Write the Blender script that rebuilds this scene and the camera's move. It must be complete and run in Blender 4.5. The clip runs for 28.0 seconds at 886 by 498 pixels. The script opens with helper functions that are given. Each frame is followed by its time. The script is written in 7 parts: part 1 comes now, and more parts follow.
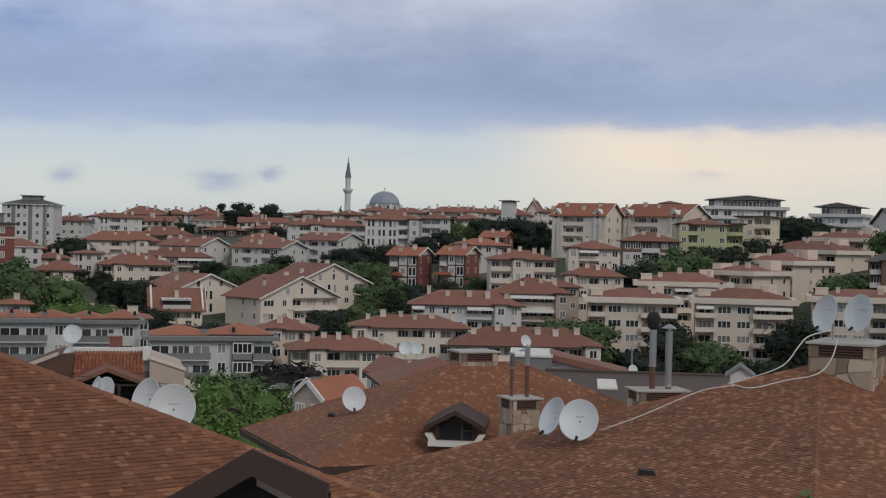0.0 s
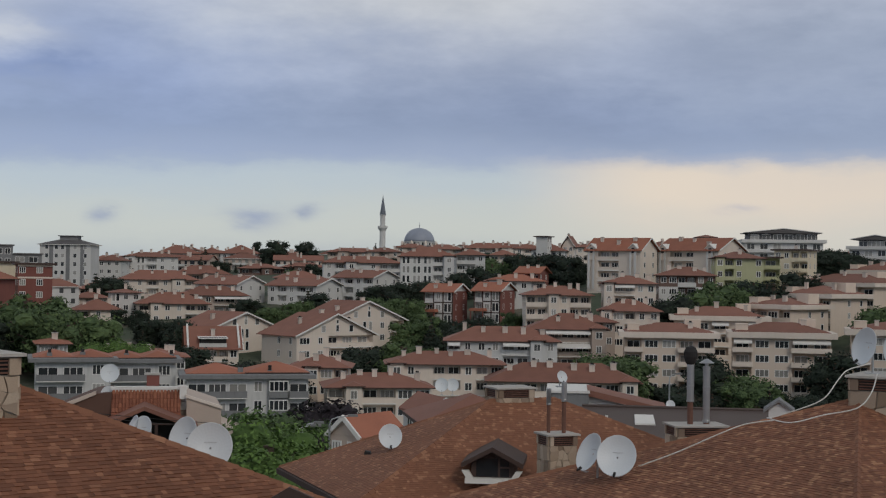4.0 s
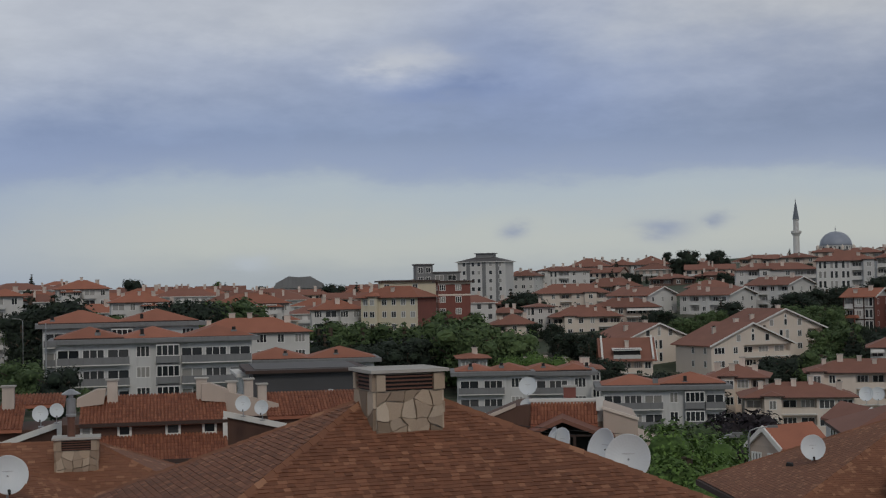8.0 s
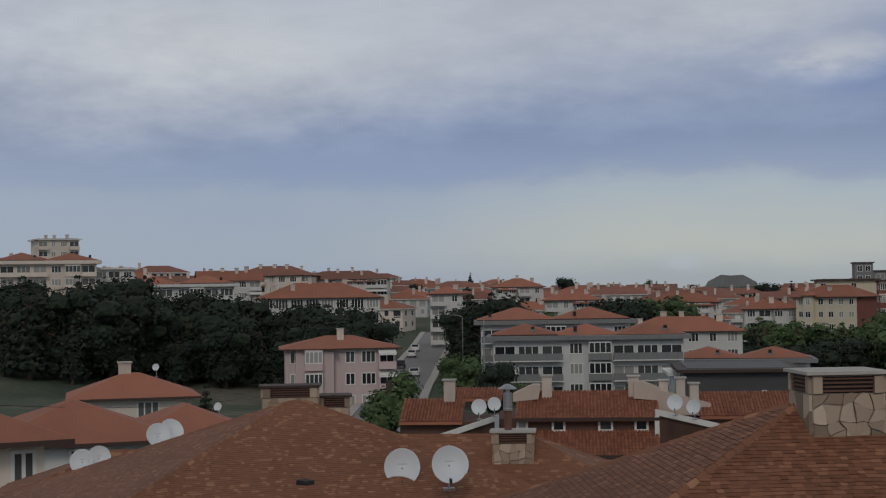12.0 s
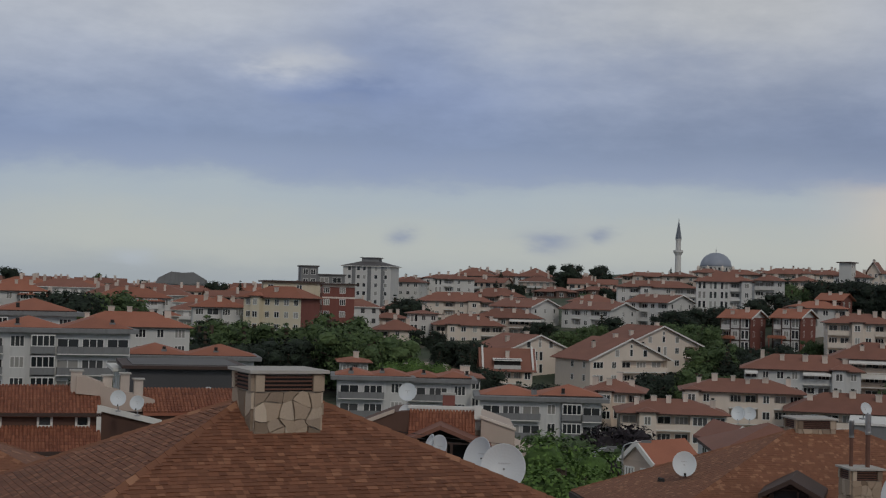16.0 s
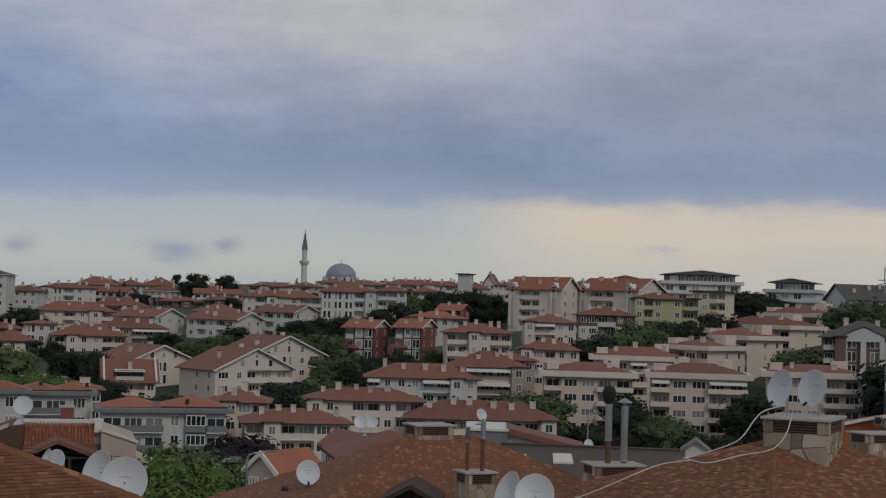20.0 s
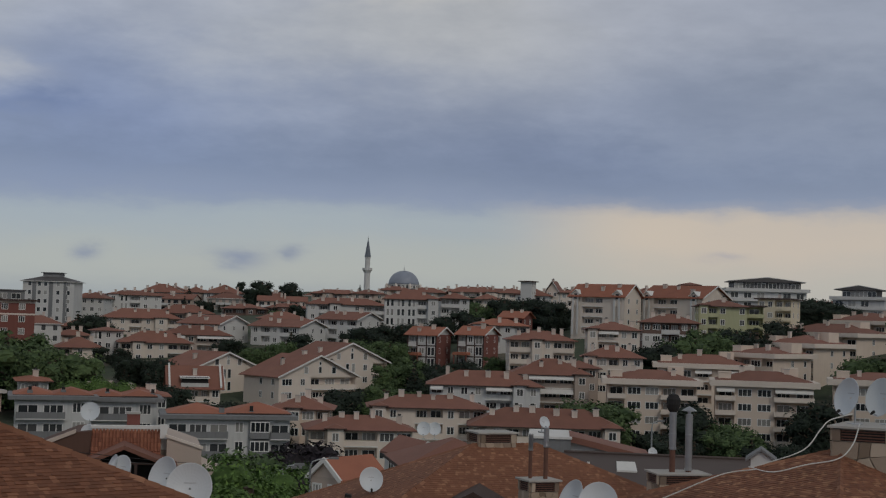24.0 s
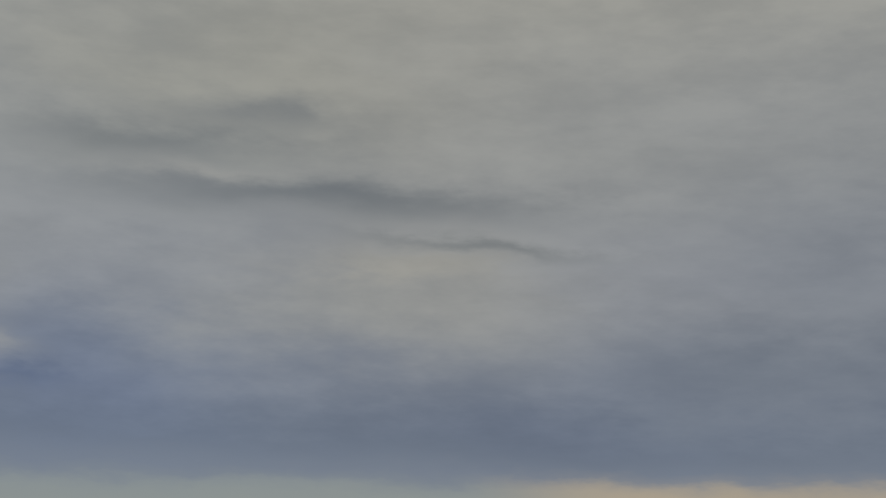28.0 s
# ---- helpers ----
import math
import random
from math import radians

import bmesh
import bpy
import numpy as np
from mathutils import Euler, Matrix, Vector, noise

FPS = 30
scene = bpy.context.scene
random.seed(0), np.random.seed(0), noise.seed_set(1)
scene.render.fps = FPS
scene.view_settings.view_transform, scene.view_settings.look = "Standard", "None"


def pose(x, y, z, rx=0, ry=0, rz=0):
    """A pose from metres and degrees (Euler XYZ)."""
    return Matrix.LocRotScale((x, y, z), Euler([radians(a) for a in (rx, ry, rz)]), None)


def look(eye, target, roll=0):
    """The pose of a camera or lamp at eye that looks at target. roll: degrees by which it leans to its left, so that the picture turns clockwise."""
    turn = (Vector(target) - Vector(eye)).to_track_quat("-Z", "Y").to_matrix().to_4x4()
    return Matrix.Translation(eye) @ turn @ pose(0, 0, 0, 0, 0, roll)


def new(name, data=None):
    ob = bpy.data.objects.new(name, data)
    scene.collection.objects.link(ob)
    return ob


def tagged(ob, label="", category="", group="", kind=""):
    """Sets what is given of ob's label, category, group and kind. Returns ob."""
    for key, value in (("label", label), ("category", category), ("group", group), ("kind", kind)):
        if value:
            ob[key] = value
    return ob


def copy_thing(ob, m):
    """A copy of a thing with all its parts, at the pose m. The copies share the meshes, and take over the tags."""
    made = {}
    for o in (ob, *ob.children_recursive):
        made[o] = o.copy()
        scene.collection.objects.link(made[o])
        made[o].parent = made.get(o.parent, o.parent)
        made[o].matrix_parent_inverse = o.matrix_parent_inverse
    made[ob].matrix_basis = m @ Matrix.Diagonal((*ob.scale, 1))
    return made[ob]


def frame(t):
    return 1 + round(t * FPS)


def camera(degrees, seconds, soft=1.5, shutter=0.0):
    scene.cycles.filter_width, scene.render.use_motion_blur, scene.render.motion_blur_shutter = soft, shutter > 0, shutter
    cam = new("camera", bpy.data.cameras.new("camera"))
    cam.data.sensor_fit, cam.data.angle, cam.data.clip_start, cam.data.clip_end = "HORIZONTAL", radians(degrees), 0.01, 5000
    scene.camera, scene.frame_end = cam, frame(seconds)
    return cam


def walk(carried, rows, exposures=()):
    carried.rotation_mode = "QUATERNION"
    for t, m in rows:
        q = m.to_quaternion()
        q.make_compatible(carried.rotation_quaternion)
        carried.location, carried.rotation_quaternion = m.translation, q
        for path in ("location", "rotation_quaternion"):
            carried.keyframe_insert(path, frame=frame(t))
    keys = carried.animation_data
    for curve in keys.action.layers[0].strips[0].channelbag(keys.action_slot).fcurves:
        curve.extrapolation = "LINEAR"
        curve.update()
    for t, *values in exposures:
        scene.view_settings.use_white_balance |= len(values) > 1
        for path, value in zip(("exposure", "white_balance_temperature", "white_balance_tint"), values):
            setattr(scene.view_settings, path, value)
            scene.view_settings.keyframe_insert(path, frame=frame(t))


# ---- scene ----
cam = camera(34.32, 28.0, soft=1.2)
EYE = 12.0
# seconds, turn to the left, upward tilt, lean
ROWS = [
    (0, -0.00, -0.39, 1.28),
    (0.5, -0.06, -0.16, 1.27),
    (1, 0.07, -0.22, 1.12),
    (1.5, -0.03, -0.21, 1.33),
    (2, 0.04, -0.15, 1.28),
    (2.5, -0.10, -0.03, 1.08),
    (4.5, 3.24, 1.24, 0.58),
    (5, 5.81, 1.30, 0.36),
    (5.5, 7.92, 1.55, -0.04),
    (6, 9.76, 1.53, -0.04),
    (6.5, 11.52, 1.60, -0.01),
    (7, 13.11, 1.80, -0.42),
    (7.5, 14.96, 1.78, -0.56),
    (8, 17.69, 1.53, -1.10),
    (8.5, 20.35, 1.62, -1.19),
    (9, 22.40, 1.71, -1.35),
    (9.5, 24.75, 1.92, -0.80),
    (10, 27.82, 1.62, -1.03),
    (10.5, 30.76, 1.27, -1.13),
    (11, 32.89, 1.53, -1.17),
    (11.5, 34.81, 1.63, -0.92),
    (13.5, 32.63, 2.25, 0.13),
    (14, 28.96, 1.90, 0.15),
    (14.5, 24.67, 1.33, 0.64),
    (15, 21.24, 1.40, 1.29),
    (15.5, 17.21, 1.48, 1.33),
    (16, 13.16, 1.75, 1.55),
    (16.5, 8.93, 2.18, 1.94),
    (17, 5.39, 2.50, 1.95),
    (17.5, 1.83, 2.49, 2.40),
    (18, -1.05, 2.31, 2.44),
    (18.5, -3.18, 2.38, 2.51),
    (19, -4.59, 2.56, 2.37),
    (19.5, -4.20, 2.66, 2.01),
    (20, -1.66, 2.56, 1.67),
    (20.5, -1.29, 1.50, 1.74),
    (21, -0.27, 2.32, 2.02),
    (21.5, 0.85, 3.67, 1.82),
    (23.5, 0.91, 2.61, 1.74),
    (24, 0.85, 2.78, 1.71),
    (24.5, 1.09, 2.64, 1.68),
    (25, 0.69, 2.77, 1.78),
    (25.5, 0.33, 3.24, 1.93),
    (26, 0.38, 5.59, 2.16),
    (26.5, -0.17, 8.61, 2.14),
    (27, 0.01, 10.42, 1.70),
    (27.5, -0.01, 11.54, 1.44),
    (27.8, 0.17, 12.56, 1.68),
    (28, 0.33, 13.69, 1.68),
]
EXPOSURES = [(0.0, 0.34, 6700, 10), (2.5, 0.34, 6700, 10), (4.5, 0.08, 6700, 10), (6.5, 0.0, 6700, 10), (9.5, -0.12, 6700, 10), (11.5, -0.14, 6700, 10), (14.0, -0.22, 6700, 10), (15.5, -0.12, 6700, 10), (18.0, -0.18, 6700, 10), (21.5, -0.14, 6700, 10), (23.5, -0.26, 6700, 10), (25.5, -0.28, 6700, 10), (26.5, -0.4, 6800, 9), (28.0, -0.8, 7250, 7)]
walk(cam, [(t, pose(0, 0, EYE, 90 + tilt, 0, turn) @ pose(0, 0, 0, 0, 0, lean)) for t, turn, tilt, lean in ROWS], EXPOSURES)


# ---- sky and sun ----
def node(tree, kind, **values):
    n = tree.nodes.new(kind)
    for key, value in values.items():
        n.inputs[key.replace("_", " ")].default_value = value
    return n


def math_node(tree, op, a, b=None):
    n = tree.nodes.new("ShaderNodeMath")
    n.operation = op
    for i, v in enumerate((a, b)):
        if v is None:
            continue
        if isinstance(v, (int, float)):
            n.inputs[i].default_value = v
        else:
            tree.links.new(v, n.inputs[i])
    return n.outputs[0]


def ramp_node(tree, fac, stops, ease="EASE"):
    n = tree.nodes.new("ShaderNodeValToRGB")
    n.color_ramp.interpolation = ease
    while len(n.color_ramp.elements) < len(stops):
        n.color_ramp.elements.new(0.5)
    for e, (p, c) in zip(n.color_ramp.elements, stops):
        e.position, e.color = p, (*c, 1) if len(c) == 3 else c
    tree.links.new(fac, n.inputs[0])
    return n.outputs[0]


def mix_colour(tree, fac, a, b, blend="MIX"):
    n = tree.nodes.new("ShaderNodeMix")
    n.data_type, n.blend_type = "RGBA", blend
    for i, v in ((0, fac), (6, a), (7, b)):
        if isinstance(v, (int, float)):
            n.inputs[i].default_value = v
        elif isinstance(v, tuple):
            n.inputs[i].default_value = (*v, 1)
        else:
            tree.links.new(v, n.inputs[i])
    return n.outputs[2]


def linear(r, g, b):
    """Linear colour of an sRGB triple of 0 to 255."""
    return tuple((v / 255 / 12.92) if v < 10.3 else ((v / 255 + 0.055) / 1.055) ** 2.4 for v in (r, g, b))


SUN_TURN, SUN_HEIGHT = radians(150), radians(38)
world = bpy.data.worlds.new("overcast_sky")
scene.world = world
world.use_nodes = True
wt = world.node_tree
wt.nodes.clear()
sky = wt.nodes.new("ShaderNodeTexSky")
sky.sky_type, sky.sun_disc, sky.sun_elevation, sky.sun_rotation = "NISHITA", False, SUN_HEIGHT, SUN_TURN
where = wt.nodes.new("ShaderNodeTexCoord")
axes = wt.nodes.new("ShaderNodeSeparateXYZ")
wt.links.new(where.outputs["Generated"], axes.inputs[0])


def cloud_noise(sx, sz, scale, detail, rough, shift=0.0):
    m = wt.nodes.new("ShaderNodeMapping")
    m.inputs["Scale"].default_value = (sx, sx, sz)
    m.inputs["Location"].default_value = (shift, shift * 0.7, shift * 1.3)
    wt.links.new(where.outputs["Generated"], m.inputs[0])
    n = node(wt, "ShaderNodeTexNoise", Scale=scale, Detail=detail, Roughness=rough)
    wt.links.new(m.outputs[0], n.inputs["Vector"])
    return n.outputs[0]


soft_clouds = cloud_noise(1.0, 2.2, 3.4, 4.0, 0.55, 2.0)
fine_clouds = cloud_noise(1.0, 2.6, 9.0, 5.0, 0.6, 5.0)
wisps = cloud_noise(1.0, 3.2, 24.0, 4.0, 0.6, 9.0)


def about(noise_out, size):
    return math_node(wt, "MULTIPLY", math_node(wt, "SUBTRACT", noise_out, 0.5), size)


# turn to the right and height over the horizon, in degrees, both stirred by the noises
turn_deg = math_node(wt, "MULTIPLY", math_node(wt, "ARCTAN2", axes.outputs[0], axes.outputs[1]), 57.2958)
high_deg = math_node(wt, "MULTIPLY", math_node(wt, "ARCSINE", axes.outputs[2]), 57.2958)
turn_w = math_node(wt, "ADD", turn_deg, math_node(wt, "ADD", about(soft_clouds, 16.0), about(fine_clouds, 7.0)))
high_w = math_node(wt, "ADD", high_deg, math_node(wt, "ADD", math_node(wt, "ADD", about(soft_clouds, 3.2), about(fine_clouds, 2.4)), about(wisps, 0.5)))
base_w = math_node(wt, "ADD", high_deg, math_node(wt, "ADD", math_node(wt, "ADD", about(soft_clouds, 1.6), about(fine_clouds, 1.5)), about(wisps, 0.7)))
layers = ramp_node(wt, math_node(wt, "DIVIDE", base_w, 90.0), [
    (0.0, linear(162, 171, 179)), (0.02, linear(184, 190, 189)), (0.044, linear(173, 185, 195)), (0.054, linear(146, 160, 188)), (0.066, linear(133, 148, 178)),
    (0.095, linear(151, 163, 190)), (0.13, linear(177, 184, 201)), (0.20, linear(186, 191, 199)), (0.30, linear(199, 201, 201)), (0.45, linear(138, 143, 151)), (1.0, linear(124, 130, 139))])
low_left = math_node(wt, "MULTIPLY", ramp_node(wt, math_node(wt, "DIVIDE", turn_deg, -90.0), [(0.29, (0, 0, 0)), (0.46, (1, 1, 1))]), ramp_node(wt, math_node(wt, "DIVIDE", high_deg, 90.0), [(0.03, (1, 1, 1)), (0.08, (0, 0, 0))]))
clouds = mix_colour(wt, math_node(wt, "MULTIPLY", low_left, 0.75), layers, linear(152, 167, 192))
warm_side = ramp_node(wt, math_node(wt, "DIVIDE", turn_deg, 90.0), [(-0.0, (0, 0, 0)), (0.085, (1, 1, 1)), (0.6, (1, 1, 1)), (0.9, (0, 0, 0))])
warm_low = ramp_node(wt, math_node(wt, "DIVIDE", base_w, 90.0), [(0.0, (0.12,) * 3), (0.018, (0.4,) * 3), (0.038, (1, 1, 1)), (0.048, (1, 1, 1)), (0.057, (0, 0, 0))])
clouds = mix_colour(wt, math_node(wt, "MULTIPLY", warm_side, warm_low), clouds, linear(214, 202, 189))
# the banks of cloud: turn, height, breadth, depth, colour, strength
for t0, h0, st, sh, colour, much in (
        (-2, 11.6, 7.5, 3.2, (188, 191, 195), 0.8), (-8, 20.5, 11, 4.0, (192, 193, 190), 0.7), (-6, 15.3, 10, 0.8, (130, 139, 152), 0.7), (-13, 17.2, 6, 0.9, (140, 148, 158), 0.6), (17, 12, 6, 6, (150, 160, 180), 0.6),
        (-15, 7.6, 7, 2.2, (138, 154, 192), 0.7), (-43, 9.8, 13, 2.6, (206, 209, 214), 0.85), (-21.2, 8.6, 2.2, 0.5, (208, 210, 215), 0.75), (-18.8, 7.5, 2.2, 0.5, (116, 134, 176), 0.7), (-25, 10.4, 5, 1.3, (194, 198, 206), 0.7),
        (-36, 5.6, 10, 1.6, (132, 149, 188), 0.6), (-28, 13, 12, 2.0, (186, 190, 198), 0.6), (4, 6.6, 9, 1.2, (126, 140, 172), 0.7),
        (12.5, 9.2, 5, 1.8, (128, 140, 162), 0.4), (-15.5, 9.8, 4.5, 1.6, (140, 154, 186), 0.4), (-8.3, 18.7, 2.6, 0.7, (136, 144, 156), 0.6), (0.2, 13.6, 6.0, 0.3, (134, 142, 152), 0.6), (-11, 16.2, 3.2, 0.4, (200, 202, 206), 0.55), (-3.5, 12.7, 4, 0.5, (202, 201, 198), 0.5)):
    a = math_node(wt, "DIVIDE", math_node(wt, "SUBTRACT", turn_w, t0), st)
    b = math_node(wt, "DIVIDE", math_node(wt, "SUBTRACT", high_w, h0), sh)
    fall = math_node(wt, "EXPONENT", math_node(wt, "MULTIPLY", math_node(wt, "ADD", math_node(wt, "MULTIPLY", a, a), math_node(wt, "MULTIPLY", b, b)), -1.0))
    clouds = mix_colour(wt, math_node(wt, "MULTIPLY", fall, much), clouds, linear(*colour))
# small grey puffs low over the hill
for t0, h0, st, sh, colour, much in ((-9.0, 2.15, 1.0, 0.42, (140, 152, 178), 0.85), (-14.8, 2.2, 0.5, 0.25, (145, 156, 178), 0.85), (-7.0, 2.4, 0.45, 0.22, (142, 153, 176), 0.85), (10.2, 2.7, 0.7, 0.16, (186, 182, 186), 0.8), (-25.5, 1.0, 1.0, 0.3, (180, 190, 202), 0.6)):
    a = math_node(wt, "DIVIDE", math_node(wt, "SUBTRACT", math_node(wt, "ADD", turn_deg, about(wisps, 1.6)), t0), st)
    b = math_node(wt, "DIVIDE", math_node(wt, "SUBTRACT", math_node(wt, "ADD", high_deg, about(wisps, 0.9)), h0), sh)
    fall = math_node(wt, "EXPONENT", math_node(wt, "MULTIPLY", math_node(wt, "ADD", math_node(wt, "MULTIPLY", a, a), math_node(wt, "MULTIPLY", b, b)), -1.0))
    clouds = mix_colour(wt, math_node(wt, "MULTIPLY", fall, much), clouds, linear(*colour))
mottle = ramp_node(wt, math_node(wt, "ADD", math_node(wt, "MULTIPLY", fine_clouds, 0.7), math_node(wt, "MULTIPLY", wisps, 0.3)), [(0.3, (0.89, 0.9, 0.91)), (0.7, (1.09, 1.09, 1.08))])
clouds = mix_colour(wt, ramp_node(wt, math_node(wt, "DIVIDE", base_w, 90.0), [(0.045, (0, 0, 0)), (0.07, (1, 1, 1))]), clouds, mix_colour(wt, 1.0, clouds, mottle, "MULTIPLY"))
blue_side = ramp_node(wt, math_node(wt, "DIVIDE", turn_deg, -90.0), [(0.0, (1, 1, 1)), (0.14, (0.99, 1.005, 1.02)), (0.6, (0.99, 1.005, 1.02))])
clouds = mix_colour(wt, 1.0, clouds, blue_side, "MULTIPLY")
sky_dim = mix_colour(wt, 1.0, sky.outputs[0], (0.1, 0.1, 0.1), "MULTIPLY")
cover = mix_colour(wt, 0.94, sky_dim, clouds)
back = node(wt, "ShaderNodeBackground", Strength=1.0)
wt.links.new(cover, back.inputs[0])
wt.links.new(back.outputs[0], wt.nodes.new("ShaderNodeOutputWorld").inputs[0])

sun = new("sun", bpy.data.lights.new("sun", "SUN"))
sun.data.energy, sun.data.angle, sun.data.color = 0.65, radians(14), (1.0, 0.93, 0.84)
sun.matrix_world = look((60 * math.sin(SUN_TURN), 60 * math.cos(SUN_TURN), 60 * math.tan(SUN_HEIGHT)), (0, 0, 0))


# ---- materials ----
def material(name, colour, rough=0.8, vary=0.12, scale=3.0, grain=40.0, bump=0.15, metal=0.0, spread=0.0, dirt=0.0):
    """A weathered surface: two scales of variation in metres, fine relief, and a spread of tone between objects."""
    m = bpy.data.materials.new(name)
    m.use_nodes = True
    t = m.node_tree
    shader = t.nodes["Principled BSDF"]
    shader.inputs["Roughness"].default_value, shader.inputs["Metallic"].default_value = rough, metal
    coord = t.nodes.new("ShaderNodeTexCoord").outputs["Object"]
    big = node(t, "ShaderNodeTexNoise", Scale=1.0 / scale, Detail=4.0, Roughness=0.6)
    small = node(t, "ShaderNodeTexNoise", Scale=grain, Detail=2.0, Roughness=0.6)
    for n in (big, small):
        t.links.new(coord, n.inputs["Vector"])
    tone = math_node(t, "ADD", math_node(t, "MULTIPLY", math_node(t, "SUBTRACT", big.outputs[0], 0.5), vary * 3), math_node(t, "MULTIPLY", math_node(t, "SUBTRACT", small.outputs[0], 0.5), vary * 1.2))
    if spread:
        rnd = t.nodes.new("ShaderNodeObjectInfo").outputs["Random"]
        tone = math_node(t, "ADD", tone, math_node(t, "MULTIPLY", math_node(t, "SUBTRACT", rnd, 0.5), spread))
    scaled = t.nodes.new("ShaderNodeVectorMath")
    scaled.operation = "SCALE"
    scaled.inputs[0].default_value = colour
    t.links.new(math_node(t, "ADD", tone, 1.0), scaled.inputs["Scale"])
    out = scaled.outputs[0]
    if dirt:
        streak = t.nodes.new("ShaderNodeMapping")
        streak.inputs["Scale"].default_value = (1.2, 1.2, 0.12)
        t.links.new(coord, streak.inputs[0])
        rain = node(t, "ShaderNodeTexNoise", Scale=1.6, Detail=4.0, Roughness=0.65)
        t.links.new(streak.outputs[0], rain.inputs["Vector"])
        out = mix_colour(t, math_node(t, "MULTIPLY", ramp_node(t, rain.outputs[0], [(0.45, (0, 0, 0)), (0.75, (1, 1, 1))]), dirt), out, tuple(c * 0.45 for c in colour))
    t.links.new(out, shader.inputs["Base Color"])
    if bump:
        b = node(t, "ShaderNodeBump", Strength=bump, Distance=0.02)
        t.links.new(small.outputs[0], b.inputs["Height"])
        t.links.new(b.outputs[0], shader.inputs["Normal"])
    return m


def island_material(name, colours, rough=0.85, bump=0.2):
    """Pieces that differ from each other, by island and by object."""
    m = bpy.data.materials.new(name)
    m.use_nodes = True
    t = m.node_tree
    shader = t.nodes["Principled BSDF"]
    shader.inputs["Roughness"].default_value = rough
    pick = math_node(t, "FRACT", math_node(t, "ADD", t.nodes.new("ShaderNodeNewGeometry").outputs["Random Per Island"], t.nodes.new("ShaderNodeObjectInfo").outputs["Random"]))
    base = ramp_node(t, pick, [(p, c) for p, c in colours], "LINEAR")
    coord = t.nodes.new("ShaderNodeTexCoord").outputs["Object"]
    big = node(t, "ShaderNodeTexNoise", Scale=0.5, Detail=4.0)
    small = node(t, "ShaderNodeTexNoise", Scale=60.0, Detail=2.0)
    for n in (big, small):
        t.links.new(coord, n.inputs["Vector"])
    shade = math_node(t, "ADD", math_node(t, "MULTIPLY", big.outputs[0], 0.5), math_node(t, "ADD", math_node(t, "MULTIPLY", small.outputs[0], 0.35), 0.575))
    grey = t.nodes.new("ShaderNodeCombineColor")
    for i in range(3):
        t.links.new(shade, grey.inputs[i])
    t.links.new(mix_colour(t, 1.0, base, grey.outputs[0], "MULTIPLY"), shader.inputs["Base Color"])
    b = node(t, "ShaderNodeBump", Strength=bump, Distance=0.01)
    t.links.new(small.outputs[0], b.inputs["Height"])
    t.links.new(b.outputs[0], shader.inputs["Normal"])
    return m


WALLS = {
    "white": material("white_plaster", (0.59, 0.585, 0.57), 0.85, 0.08, 6, 30, spread=0.1, dirt=0.1),
    "cream": material("cream_plaster", (0.68, 0.60, 0.525), 0.85, 0.08, 6, 30, spread=0.1, dirt=0.1),
    "beige": material("beige_plaster", (0.68, 0.575, 0.485), 0.85, 0.08, 6, 30, spread=0.08, dirt=0.1),
    "tan": material("tan_plaster", (0.50, 0.41, 0.35), 0.85, 0.1, 6, 30, spread=0.3, dirt=0.1),
    "grey": material("grey_plaster", (0.60, 0.605, 0.60), 0.85, 0.08, 6, 30, spread=0.1, dirt=0.3),
    "pink": material("pink_plaster", (0.56, 0.45, 0.44), 0.85, 0.06, 6, 30, dirt=0.2),
    "green": material("lime_green_plaster", (0.46, 0.465, 0.285), 0.85, 0.06, 6, 30, dirt=0.2),
    "dark": material("dark_cladding", (0.06, 0.06, 0.065), 0.6, 0.1, 6, 30),
    "brown": material("dark_brown_plaster", (0.155, 0.098, 0.08), 0.85, 0.1, 5, 30, spread=0.25, dirt=0.2),
    "pale": material("pale_cream_plaster", (0.66, 0.59, 0.45), 0.85, 0.06, 6, 30, dirt=0.1),
    "brick": material("red_brick_plaster", (0.21, 0.075, 0.06), 0.85, 0.1, 5, 30, dirt=0.2),
}
ROOFS = {
    "red": material("terracotta_tiles", (0.325, 0.122, 0.074), 0.8, 0.16, 3, 6, 0.6, spread=0.3),
    "brown": material("red_brown_tiles", (0.232, 0.102, 0.072), 0.8, 0.16, 3, 6, 0.6, spread=0.3),
    "dark": material("dark_grey_roofing", (0.10, 0.095, 0.095), 0.7, 0.12, 3, 10),
}
GLASS = bpy.data.materials.new("window_glass_over_curtains")
GLASS.use_nodes = True
wg = GLASS.node_tree
wg.links.new(ramp_node(wg, wg.nodes.new("ShaderNodeObjectInfo").outputs["Random"], [(0.0, (0.018, 0.021, 0.025)), (0.45, (0.045, 0.05, 0.055)), (0.62, (0.09, 0.092, 0.095)), (0.72, (0.26, 0.255, 0.24)), (1.0, (0.36, 0.355, 0.34))]), wg.nodes["Principled BSDF"].inputs["Base Color"])
wg.nodes["Principled BSDF"].inputs["Roughness"].default_value = 0.12
DARK_GLASS = material("dark_glass", (0.02, 0.022, 0.026), 0.1, 0.2, 2, 5, 0.0)
FRAME = material("white_window_frame", (0.72, 0.72, 0.70), 0.5, 0.05, 2, 20, 0.0)
PARAPET = material("grey_parapet_concrete", (0.20, 0.205, 0.21), 0.85, 0.1, 4, 20, dirt=0.3)
CHIMNEY = material("pale_chimney_render", (0.60, 0.52, 0.46), 0.85, 0.1, 1, 20, spread=0.3, dirt=0.3)
